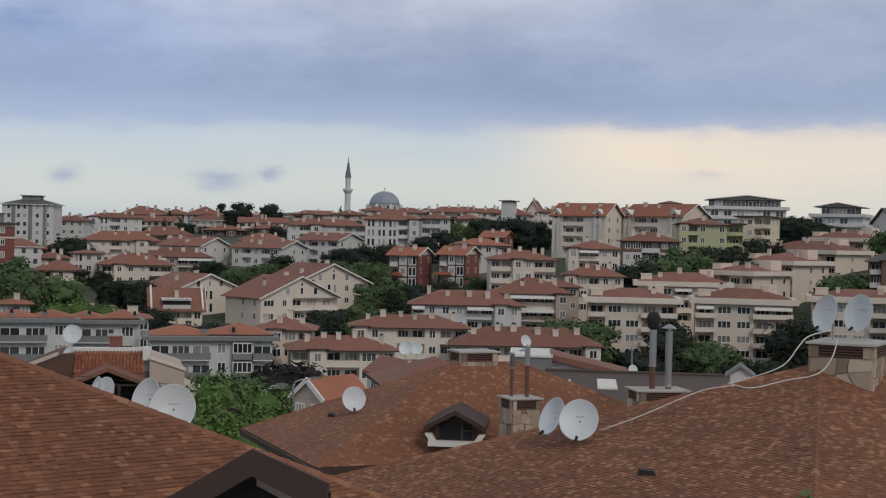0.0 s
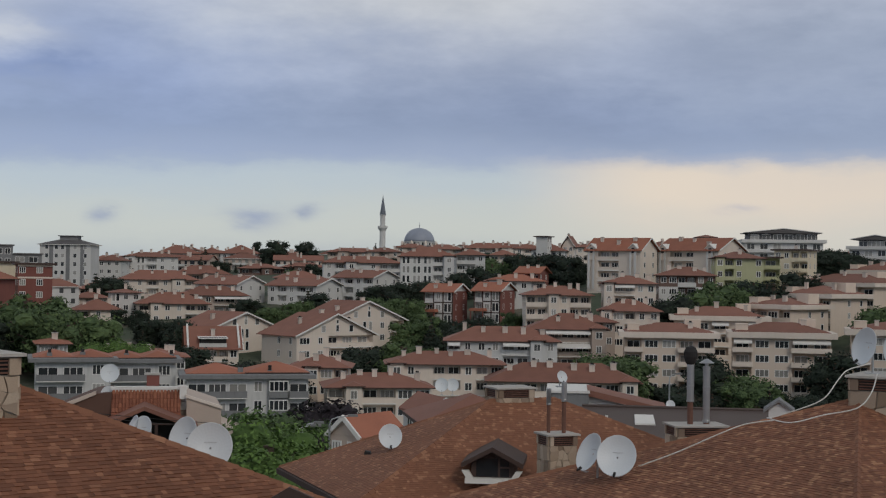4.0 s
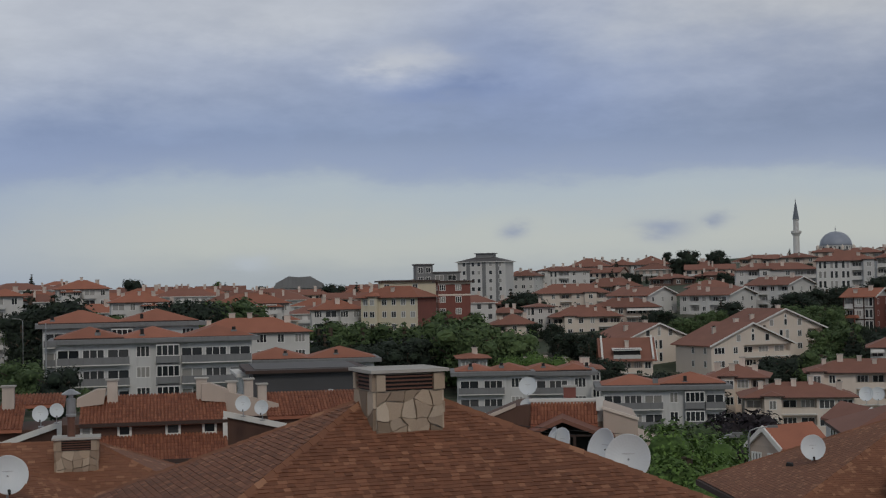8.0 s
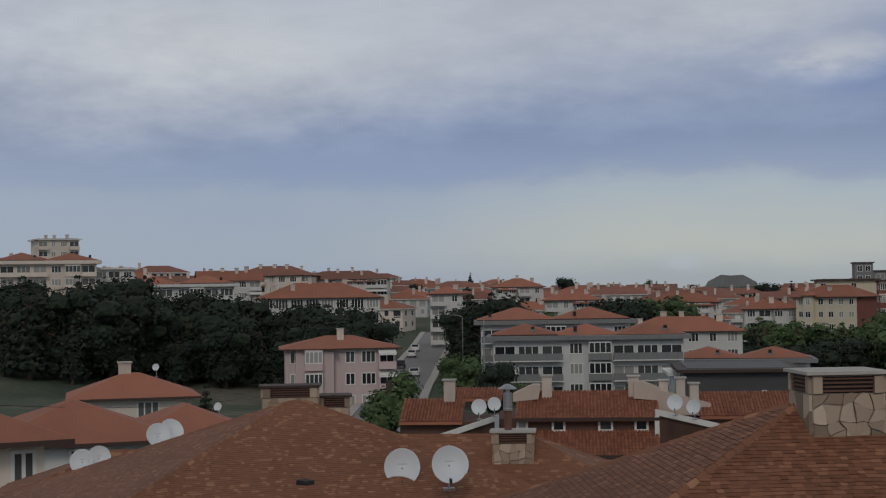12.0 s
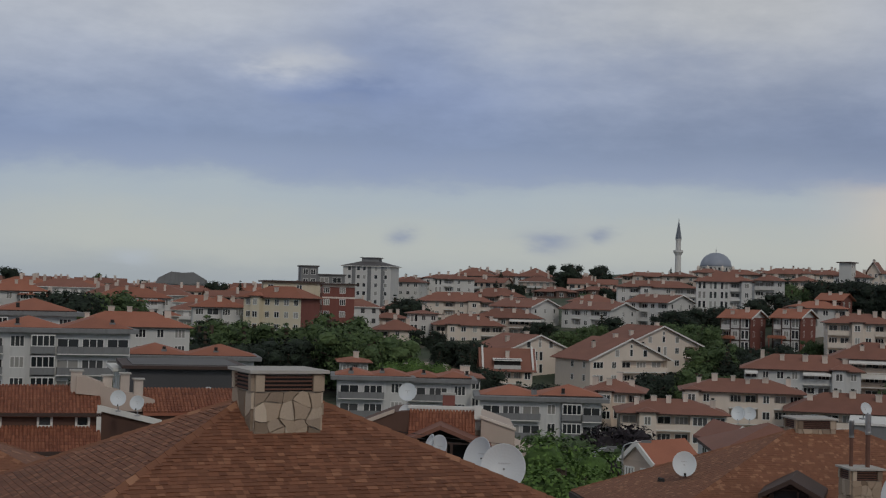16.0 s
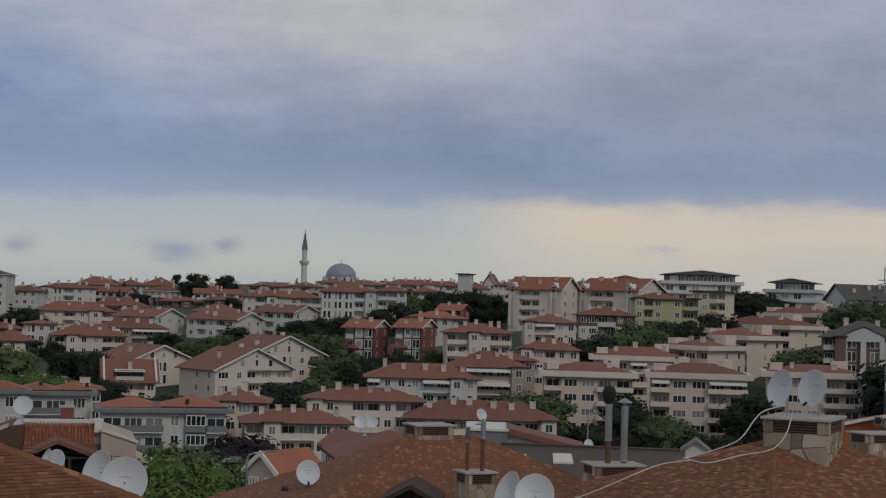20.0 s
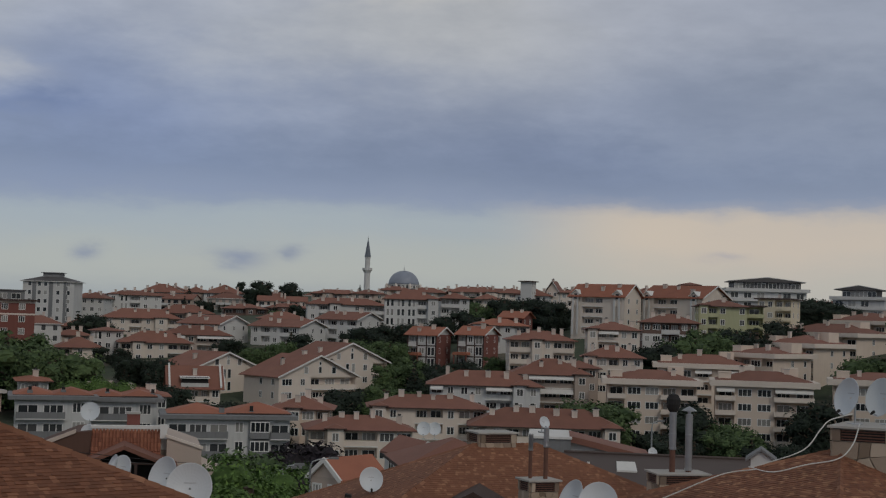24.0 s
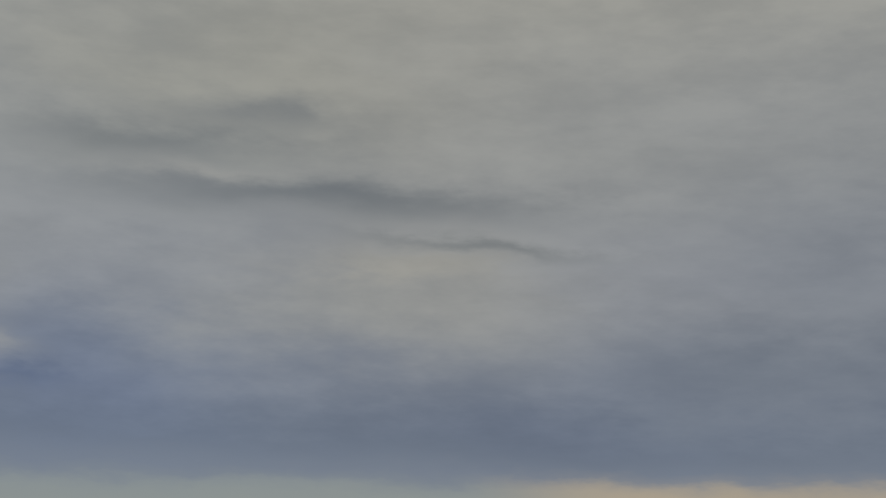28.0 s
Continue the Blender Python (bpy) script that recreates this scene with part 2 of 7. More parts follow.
FASCIA = material("dark_brown_fascia", (0.055, 0.031, 0.025), 0.7, 0.12, 2, 20)
TRIM = material("white_painted_trim", (0.72, 0.71, 0.68), 0.7, 0.06, 2, 30, dirt=0.15)
DISH = material("white_dish_paint", (0.63, 0.665, 0.69), 0.45, 0.04, 0.6, 20, 0.02, spread=0.1, dirt=0.1)
METAL = material("galvanised_steel", (0.45, 0.46, 0.47), 0.35, 0.12, 0.5, 15, 0.05, metal=0.85)
RUST = material("rusted_steel_pipe", (0.14, 0.065, 0.045), 0.75, 0.25, 0.3, 20)
# black of sooty parts, also of sheets that stand in for shade
SOOT_AND_SHADE = material("soot_and_shade_black", (0.018, 0.017, 0.017), 0.85, 0.2, 0.4, 20)
CABLE = material("white_cable_sheath", (0.62, 0.61, 0.58), 0.5, 0.05, 1, 20, 0.0)
CONCRETE = material("weathered_concrete", (0.44, 0.42, 0.39), 0.9, 0.12, 0.8, 25, 0.3, dirt=0.3)
MORTAR = material("chimney_mortar", (0.30, 0.26, 0.22), 0.95, 0.15, 0.5, 30, 0.4)
ASPHALT = material("road_asphalt", (0.22, 0.215, 0.215), 0.9, 0.12, 8, 20)
BARK = material("tree_bark", (0.07, 0.05, 0.035), 0.9, 0.2, 0.5, 12, 0.5)
SHINGLE = island_material("brown_asphalt_shingles", [(0.0, (0.152, 0.059, 0.031)), (0.3, (0.182, 0.072, 0.038)), (0.7, (0.220, 0.088, 0.047)), (0.86, (0.248, 0.103, 0.056)), (0.93, (0.319, 0.147, 0.083)), (1.0, (0.171, 0.067, 0.035))])
SHINGLE_PALE = island_material("pale_brown_shingles", [(0.0, (0.165, 0.069, 0.038)), (0.35, (0.209, 0.086, 0.048)), (0.75, (0.248, 0.104, 0.057)), (0.86, (0.330, 0.162, 0.090)), (0.93, (0.396, 0.206, 0.117)), (1.0, (0.193, 0.079, 0.043))])
SHINGLE_FAR = island_material("worn_brown_shingles", [(0.0, (0.204, 0.086, 0.048)), (0.8, (0.237, 0.100, 0.055)), (0.9, (0.363, 0.181, 0.104)), (1.0, (0.215, 0.090, 0.050))])
STONE = island_material("chimney_field_stone", [(0.0, (0.19, 0.14, 0.10)), (0.2, (0.44, 0.345, 0.26)), (0.4, (0.27, 0.205, 0.155)), (0.6, (0.54, 0.45, 0.355)), (0.8, (0.34, 0.265, 0.20)), (1.0, (0.18, 0.13, 0.098))], 0.9, 0.5)
LEAVES = {
    "dark": island_material("dark_pine_foliage", [(0.0, (0.009, 0.017, 0.011)), (0.6, (0.014, 0.026, 0.015)), (1.0, (0.023, 0.039, 0.021))]),
    "mid": island_material("green_foliage", [(0.0, (0.042, 0.072, 0.026)), (0.6, (0.066, 0.108, 0.04)), (1.0, (0.10, 0.152, 0.054))]),
    "bright": island_material("fresh_green_foliage", [(0.0, (0.05, 0.095, 0.02)), (0.6, (0.085, 0.16, 0.034)), (1.0, (0.13, 0.225, 0.05))]),
    "purple": island_material("dark_purple_foliage", [(0.0, (0.012, 0.009, 0.012)), (1.0, (0.028, 0.02, 0.026))]),
}


# ---- building blocks ----
class Shape:
    """Collects boxes, polygons and tubes for one mesh."""

    def __init__(self):
        self.v, self.f, self.m = [], [], []

    def add(self, verts, faces, slot=0):
        k = len(self.v)
        self.v += [tuple(p) for p in verts]
        self.f += [tuple(k + i for i in face) for face in faces]
        self.m += [slot] * len(faces)
        return self

    def box(self, x0, x1, y0, y1, z0, z1, slot=0, m=None):
        p = [(x, y, z) for z in (z0, z1) for y in (y0, y1) for x in (x0, x1)]
        if m is not None:
            p = [m @ Vector(q) for q in p]
        return self.add(p, [(0, 2, 3, 1), (4, 5, 7, 6), (0, 1, 5, 4), (2, 6, 7, 3), (0, 4, 6, 2), (1, 3, 7, 5)], slot)

    def slab(self, outline, thick, slot=0):
        """A plate under a planar outline, given anticlockwise from above."""
        n = len(outline)
        low = [(x, y, z - thick) for x, y, z in outline]
        return self.add(list(outline) + low, [tuple(range(n)), tuple(range(2 * n - 1, n - 1, -1))] + [(i, n + i, n + (i + 1) % n, (i + 1) % n) for i in range(n)], slot)

    def prism(self, outline, y0, y1, slot=0):
        """An upright outline of (x, z), anticlockwise seen from the front, from y0 back to y1."""
        n = len(outline)
        return self.add([(x, y0, z) for x, z in outline] + [(x, y1, z) for x, z in outline], [tuple(range(n)), tuple(range(2 * n - 1, n - 1, -1))] + [(i, n + i, n + (i + 1) % n, (i + 1) % n) for i in range(n)], slot)

    def turned(self, profile, steps=16, slot=0, m=None, caps=True):
        """Turns a profile of (radius, z), from below upwards, about z."""
        k = []
        for r, z in profile:
            for i in range(steps):
                a = 2 * math.pi * i / steps
                p = Vector((r * math.cos(a), r * math.sin(a), z))
                k.append(m @ p if m is not None else p)
        faces = [(j * steps + i, j * steps + (i + 1) % steps, (j + 1) * steps + (i + 1) % steps, (j + 1) * steps + i) for j in range(len(profile) - 1) for i in range(steps)]
        if caps:
            faces += [tuple(range(steps - 1, -1, -1)), tuple(range((len(profile) - 1) * steps, len(profile) * steps))]
        return self.add(k, faces, slot)

    def tube(self, points, r, steps=8, slot=0):
        pts = [Vector(p) for p in points]
        rings = []
        for i, p in enumerate(pts):
            way = (pts[min(i + 1, len(pts) - 1)] - pts[max(i - 1, 0)]).normalized()
            a = way.orthogonal().normalized() if not rings else (side_way - way * side_way.dot(way)).normalized()
            side_way = a
            b = way.cross(a)
            rings += [p + (a * math.cos(2 * math.pi * j / steps) + b * math.sin(2 * math.pi * j / steps)) * r for j in range(steps)]
        n = len(pts)
        faces = [(j * steps + i, j * steps + (i + 1) % steps, (j + 1) * steps + (i + 1) % steps, (j + 1) * steps + i) for j in range(n - 1) for i in range(steps)]
        return self.add(rings, faces + [tuple(range(steps - 1, -1, -1)), tuple(range((n - 1) * steps, n * steps))], slot)

    def mesh(self, name, *mats, smooth=False):
        me = bpy.data.meshes.new(name)
        me.from_pydata(self.v, [], self.f)
        for m in mats:
            me.materials.append(m)
        if len(mats) > 1:
            me.polygons.foreach_set("material_index", self.m)
        if smooth:
            me.shade_smooth()
        me.update()
        return me


def part(name, shape, mats, parent, label="", m=None, smooth=False):
    """One mesh object under a thing or under a part."""
    data = shape if isinstance(shape, bpy.types.Mesh) else shape.mesh(name, *(mats if isinstance(mats, tuple) else (mats,)), smooth=smooth)
    ob = new(name, data)
    ob.parent = parent
    if m is not None:
        ob.matrix_basis = m
    if label:
        tagged(ob, label)
    return ob


def thing(name, m, label, category, group="", kind=""):
    ob = new(name)
    ob.empty_display_size = 0.2
    ob.matrix_basis = m
    return tagged(ob, label, category, group, kind)


def polar(turn, far):
    """Plan place at so many degrees to the right of the first view, so many metres off."""
    return far * math.sin(radians(turn)), far * math.cos(radians(turn))


# ---- ground ----
FAR = [0, 60, 130, 200, 280, 345, 368, 420, 520, 700, 900, 1400, 4000]
TURNS = [-60, -35, -20, -5, 10, 25]
RISE = {
    -60: [0, 0, -1, 0, 8, 14, 16, 20, 21, 20, 20, 18, 0],
    -35: [0, 0, -2, -3, -2, 0, 1, 3, 6, 11, 13, 12, 0],
    -20: [0, -1, -5, -9, -9, -6, -4, -2, 4, 6, 7, 8, 0],
    -5: [0, -2, -9, -15, -14, -6, -2, 2, 10, 20, 27, 26, 0],
    10: [0, -3, -9, -15, -15, -6, 4, 12, 16, 21, 23, 22, 0],
    25: [0, -3, -8, -12, -10, -2, 3, 8, 13, 17, 18, 16, 0],
}


def ease(a, b, t):
    return a + (b - a) * t * t * (3 - 2 * t)


def ground_height(x, y):
    far, turn = math.hypot(x, y), math.degrees(math.atan2(x, y))
    turn = min(max(turn, TURNS[0]), TURNS[-1])
    j = max(i for i in range(len(TURNS) - 1) if turn >= TURNS[i])
    k = max(i for i in range(len(FAR) - 1) if far >= FAR[i]) if far < FAR[-1] else len(FAR) - 2
    s = min((far - FAR[k]) / (FAR[k + 1] - FAR[k]), 1)
    a, b = (RISE[TURNS[q]][k] + (RISE[TURNS[q]][k + 1] - RISE[TURNS[q]][k]) * s for q in (j, j + 1))
    return ease(a, b, (turn - TURNS[j]) / (TURNS[j + 1] - TURNS[j]))


GRASS = bpy.data.materials.new("grass_and_earth")
GRASS.use_nodes = True
gt = GRASS.node_tree
gc = gt.nodes.new("ShaderNodeTexCoord").outputs["Object"]
g1, g2 = node(gt, "ShaderNodeTexNoise", Scale=0.04, Detail=5.0), node(gt, "ShaderNodeTexNoise", Scale=0.6, Detail=4.0)
for n in (g1, g2):
    gt.links.new(gc, n.inputs["Vector"])
tone = math_node(gt, "ADD", math_node(gt, "MULTIPLY", g1.outputs[0], 0.7), math_node(gt, "MULTIPLY", g2.outputs[0], 0.3))
gt.links.new(ramp_node(gt, tone, [(0.35, (0.026, 0.042, 0.024)), (0.5, (0.05, 0.068, 0.038)), (0.62, (0.13, 0.115, 0.085))]), gt.nodes["Principled BSDF"].inputs["Base Color"])
gt.nodes["Principled BSDF"].inputs["Roughness"].default_value = 0.95

rings = [0.01] + [5 * 1.075 ** i for i in range(94)]
spokes = 240
gv = [(r * math.sin(2 * math.pi * j / spokes), r * math.cos(2 * math.pi * j / spokes), 0) for r in rings for j in range(spokes)]
gv = [(x, y, ground_height(x, y)) for x, y, _ in gv]
gf = [(i * spokes + j, i * spokes + (j + 1) % spokes, (i + 1) * spokes + (j + 1) % spokes, (i + 1) * spokes + j) for i in range(len(rings) - 1) for j in range(spokes)]
gm = bpy.data.meshes.new("ground")
gm.from_pydata(gv, [], gf + [tuple(range(spokes - 1, -1, -1))])
gm.materials.append(GRASS)
gm.shade_smooth()
ground = tagged(new("ground", gm), "hilly ground of grass, shrubs and bare earth", "ground", kind="structure")

# ---- windows, shared by the houses ----
def lattice(shape, xs, zs, solid, y0, y1, slot=0):
    """A plate of cells between the lines xs and zs, from y0 back to y1, with holes where solid(i, j) is false. One connected piece."""
    nx, nz = len(xs), len(zs)
    verts = [(x, y, z) for y in (y0, y1) for z in zs for x in xs]
    k = lambda layer, i, j: layer * nx * nz + j * nx + i
    faces = []
    full = lambda i, j: 0 <= i < nx - 1 and 0 <= j < nz - 1 and solid(i, j)
    for i in range(nx - 1):
        for j in range(nz - 1):
            if not solid(i, j):
                continue
            faces += [(k(0, i, j), k(0, i + 1, j), k(0, i + 1, j + 1), k(0, i, j + 1)), (k(1, i, j), k(1, i, j + 1), k(1, i + 1, j + 1), k(1, i + 1, j))]
            for di, dj, p, q in ((0, -1, (i, j), (i + 1, j)), (1, 0, (i + 1, j), (i + 1, j + 1)), (0, 1, (i + 1, j + 1), (i, j + 1)), (-1, 0, (i, j + 1), (i, j))):
                if not full(i + di, j + dj):
                    faces.append((k(0, *q), k(0, *p), k(1, *p), k(1, *q)))
    return shape.add(verts, faces, slot)


PANES = {}


def add_window(parent, w, h, lights, m, joined=False):
    """A framed window: the frame is the part, the dark pane its sub-part."""
    key = (round(w, 1), round(h, 1), lights)
    if key not in PANES:
        w, h = key[0], key[1]
        e = 0.12
        xs = [-w / 2]
        for i in range(lights):
            xs += [-w / 2 + w * i / lights + (e if i == 0 else e / 2), -w / 2 + w * (i + 1) / lights - (e if i == lights - 1 else e / 2)]
        xs.append(w / 2)
        zs = [0, e, h - e, h]
        frame_shape = lattice(Shape(), xs, zs, lambda i, j: i % 2 == 0 or j != 1, -0.06, 0.0)
        pane = lambda s, slot=0: s.box(-w / 2 + 0.02, w / 2 - 0.02, -0.025, 0.0, 0.02, h - 0.02, slot)
        first = frame_shape.mesh("window", FRAME)
        PANES[key] = (first, pane(Shape()).mesh("pane", GLASS), pane(frame_shape, 1).mesh("window", FRAME, GLASS))
    if joined:
        return part("window", PANES[key][2], None, parent, m=m)
    ob = part("window", PANES[key][0], None, parent, m=m)
    part("pane", PANES[key][1], None, ob)
    return ob


def hip_roof_shape(w, d, slope, over, kind, thick=0.18):
    """A roof over a w by d plan whose walls end at z = 0. Slots: covering, edge."""
    s = Shape()
    a, b, t = w / 2 + over, d / 2 + over, math.tan(radians(slope))
    low = -over * t * 0.4
    if kind == "hip":
        n = min(a, b)
        h = n * t + low
        r0, r1 = ((-(a - b), 0, h), (a - b, 0, h)) if a >= b else ((0, -(b - a), h), (0, b - a, h))
        c = [(-a, -b, low), (a, -b, low), (a, b, low), (-a, b, low)]
        if a >= b:
            faces = [(0, 1, 5, 4), (1, 2, 5), (2, 3, 4, 5), (3, 0, 4)]
        else:
            faces = [(0, 1, 4), (1, 2, 5, 4), (2, 3, 5), (3, 0, 4, 5)]
        s.add(c + [r0, r1], faces, 0)
        s.add([(x, y, z) for x, y, z in c] + [(x, y, z - thick) for x, y, z in c], [(4, 5, 1, 0), (5, 6, 2, 1), (6, 7, 3, 2), (7, 4, 0, 3), (7, 6, 5, 4)], 1)
    elif kind == "gable":
        h = a * t + low
        for e in (-1, 1):
            o = [(0, -b, h), (0, b, h), (e * a, b, low), (e * a, -b, low)]
            s.slab(o if e < 0 else o[::-1], thick, 0)
        s.prism([(-w / 2, -0.02), (w / 2, -0.02), (0, w / 2 * t - 0.02)], -d / 2, d / 2, 2)
    elif kind == "ridge":
        h = b * t + low
        for e in (-1, 1):
            o = [(-a, 0, h), (a, 0, h), (a, e * b, low), (-a, e * b, low)]
            s.slab(o if e > 0 else o[::-1], thick, 0)
        k = Shape().prism([(-d / 2, -0.02), (d / 2, -0.02), (0, d / 2 * t - 0.02)], -w / 2, w / 2)
        s.add([(-y, x, z) for x, y, z in k.v], k.f, 2)
    else:
        s.box(-a, a, -b, b, 0, 0.35, 1)
        s.box(-w / 2 + 0.3, w / 2 - 0.3, -d / 2 + 0.3, d / 2 - 0.3, 0.35, 0.45, 0)
    return s


def chimney_part(parent, x, y, z, w, h):
    c = part("chimney", Shape().box(-w / 2, w / 2, -w / 2, w / 2, -1.2, h), CHIMNEY, parent, m=pose(x, y, z))
    part("cap", Shape().box(-w / 2 - 0.1, w / 2 + 0.1, -w / 2 - 0.1, w / 2 + 0.1, h, h + 0.12), CONCRETE, c)


NAMES = {"white": "white-plastered", "cream": "cream-plastered", "beige": "beige-plastered", "tan": "tan-plastered", "grey": "grey-plastered", "pink": "pink-plastered", "green": "lime-green", "dark": "dark-clad", "brick": "red-brick", "brown": "dark-brown-plastered", "pale": "pale-cream-plastered"}
TOPS = {"red": "terracotta tile roof", "brown": "red-brown tile roof", "dark": "dark grey roof"}
STOREY = 2.9
PLACED = []
PATTERNS = {
    "villa": ("wbbw", "bww", "wbw", "bwwb", "wwb"),
    "apartment_house": ("bwwbb", "bbwwb", "wbbww", "bwwb"),
    "flats": ("bbbwgbb", "bbwgbbw"),
    "modern_flats": ("bwwb", "wbbb"),
    "school_wing": ("www",),
    "school_building": ("www",),
    "gabled_house": ("wwbb", "wbb"),
    "sports_hall": ("WW",),
}


def balcony_shape(wide, deep=1.25):
    """A floor slab with a parapet on three sides, as one folded piece."""
    a, b, t = wide / 2, -deep, 0.12
    s = Shape()
    outer, inner = [(-a, 0), (-a, b), (a, b), (a, 0)], [(-a + t, 0), (-a + t, b + t), (a - t, b + t), (a - t, 0)]
    v = [(x, y, z) for x, y in outer for z in (0, 1.0)] + [(x, y, z) for x, y in inner for z in (0.16, 1.0)]
    f = []
    for i in range(3):
        f += [(2 * i, 2 * i + 1, 2 * i + 3, 2 * i + 2), (8 + 2 * i, 10 + 2 * i, 11 + 2 * i, 9 + 2 * i), (2 * i + 1, 9 + 2 * i, 11 + 2 * i, 2 * i + 3)]
    f += [(8, 14, 12, 10), (0, 2, 4, 6), (0, 8, 9, 1), (6, 7, 15, 14), (0, 6, 14, 8)]
    return s.add(v, f)


def house(turn, far, eave, w, d, storeys, roof, wall, cover, face=0, kind="villa", slope=21, chimneys=None, pattern="", over=0.8, band=0.0):
    """A town house: its walls end at height eave, its front looks back along the line of sight, turned by face degrees.
    pattern, a letter a bay: w window, W wide window, g white glazed bay, b balcony (neighbours join), n blank."""
    rng = random.Random(int(turn * 100) * 7 + int(far))
    x, y = polar(turn, far)
    PLACED.append((x, y, max(w, d) / 2))
    base = min(ground_height(x + dx, y + dy) for dx in (-6, 6) for dy in (-6, 6)) - 0.5
    low = min(-storeys * STOREY, base - eave)
    style = rng.choice(PATTERNS.get(kind, PATTERNS["villa"]))
    banded = band or (0.75 if wall == "beige" else 0.55 if kind in ("flats",) or wall == "beige" else 0)
    seen_floors = min(int(-low / STOREY), storeys + 2)
    ob = thing(kind, pose(x, y, eave, 0, 0, -turn + face), f"{NAMES[wall]} {storeys}-storey {kind.replace('_', ' ')} with a {TOPS[cover]}", "house", "town houses")
    part("wall", Shape().box(-w / 2, w / 2, -d / 2, d / 2, low, 0), WALLS[wall], ob)
    lift = 0.0
    if banded and roof == "hip":
        lift = banded
        part("eaves_band", Shape().box(-w / 2 - 1.1, w / 2 + 1.1, -d / 2 - 1.1, d / 2 + 0.8, -0.05, banded), TRIM if band else PARAPET if wall == "grey" else WALLS["cream" if wall == "beige" else wall], ob)
        if kind == "flats":
            # low tiled hips side by side on the flat deck
            n = max(2, round(w / 9.5))
            for k in range(n):
                rw, rd = w / n * rng.uniform(0.95, 1.08), d * rng.uniform(0.8, 1.0)
                part("roof", hip_roof_shape(rw, rd, slope + 2, 0.3, roof), (ROOFS[cover], FASCIA, WALLS[wall]), ob, m=pose(-w / 2 + w * (k + 0.5) / n, rng.uniform(-0.02, 0.12) * d, banded + rng.uniform(0.05, 0.3)))
                c = part("flue", Shape().box(-0.4, 0.4, -0.3, 0.3, 0, rng.uniform(0.5, 1.0)), PARAPET, ob, m=pose(-w / 2 + w * (k + rng.uniform(0.1, 0.9)) / n, -d * 0.3, banded))
                part("flue_pot", Shape().box(-0.25, 0.25, -0.2, 0.2, 0, 1.3), SOOT_AND_SHADE, c)
        else:
            part("roof", hip_roof_shape(w, d, slope, -0.4, roof), (ROOFS[cover], FASCIA, WALLS[wall]), ob, m=pose(0, 0, banded + 0.02))
    else:
        part("roof", hip_roof_shape(w, d, slope, over, roof), (ROOFS[cover], FASCIA if roof != "flat" or wall == "dark" else TRIM, WALLS[wall]), ob)
    if roof == "gable" and (wall == "cream" or kind == "gabled_house"):
        a, b, s_ = w / 2 + over, over * math.tan(radians(slope)) * 0.4, math.tan(radians(slope))
        for e in (-1, 1):
            part("white_verge", Shape().prism([(0, a * s_ - b - 0.34), (0, a * s_ - b + 0.05), (e * a, 0.05 - b), (e * a, -b - 0.34)][::-e], -d / 2 - over - 0.05, -d / 2 - over + 0.12), TRIM, ob)
    # a front wing under a hip of its own
    wing = (0, 0)
    if roof == "hip" and not banded and w > 11.5 and kind in ("villa", "apartment_house"):
        mid, half = rng.choice((-0.24, 0.22)) * w, 0.17 * w
        wing = (mid - half, mid + half)
        drop = rng.choice((0.0, 0.0, -0.9))
        part("wing", Shape().box(wing[0], wing[1], -d / 2 - 1.4, -d / 2 + 0.1, low, drop), WALLS[wall], ob)
        part("wing_roof", hip_roof_shape(half * 2, half * 2 + 2.0, slope + 1, over * 0.8, "hip"), (ROOFS[cover], FASCIA, WALLS[wall]), ob, m=pose(mid, -d / 2 - 1.4 + half + 1.0, drop + 0.02))
    bays = len(pattern) if pattern else max(2, round(w / 3.3))
    plan = pattern or "".join(style[i % len(style)] for i in range(bays))
    pitch = w / bays
    rail = PARAPET if wall == "grey" else WALLS["cream"] if wall == "beige" else WALLS["white" if wall in ("tan", "brick") and rng.random() < 0.5 else wall]
    for s in range(seen_floors):
        z = -(s + 1) * STOREY
        b = 0
        while b < bays:
            run = 1
            while plan[b] == "b" and b + run < bays and plan[b + run] == "b":
                run += 1
            cx = -w / 2 + pitch * (b + run / 2)
            wide = pitch * run * 0.96
            front = -d / 2 - (1.4 if wing[0] < cx < wing[1] else 0.0)
            if plan[b] == "b" and z - 0.1 > low:
                floor_slab = part("balcony", balcony_shape(wide), rail, ob, m=pose(cx, front, z))
                if wall in ("grey", "beige") and far < 320:
                    part("slab_edge", Shape().box(-wide / 2 - 0.03, wide / 2 + 0.03, -1.31, -0.02, -0.14, -0.004), TRIM, floor_slab)
                if kind != "flats" and rng.random() < 0.22:
                    part("awning", Shape().add([(-wide / 2, 0, 2.75), (wide / 2, 0, 2.75), (wide / 2, -1.7, 2.1), (-wide / 2, -1.7, 2.1), (-wide / 2, 0, 2.69), (wide / 2, 0, 2.69), (wide / 2, -1.7, 1.85), (-wide / 2, -1.7, 1.85)], [(0, 3, 2, 1), (4, 5, 6, 7), (3, 7, 6, 2), (0, 4, 7, 3), (1, 2, 6, 5)]), TRIM, ob, "pale canvas awning", m=pose(cx, front, z))
                for k in range(run):
                    add_window(ob, min(3.0, pitch - 0.4), 1.9 if wall == "grey" else 2.3, 3 if k % 2 else 2, pose(-w / 2 + pitch * (b + k + 0.5), front - 0.004, z + 0.2), far > 262)
            elif plan[b] == "g":
                g = part("glazed_bay", Shape().box(-wide / 2, wide / 2, -1.0, 0, 0.0, 0.95), rail, ob, m=pose(cx, front, z))
                add_window(ob, wide, 1.6, 4, pose(cx, front - 1.0, z + 0.96), far > 262)
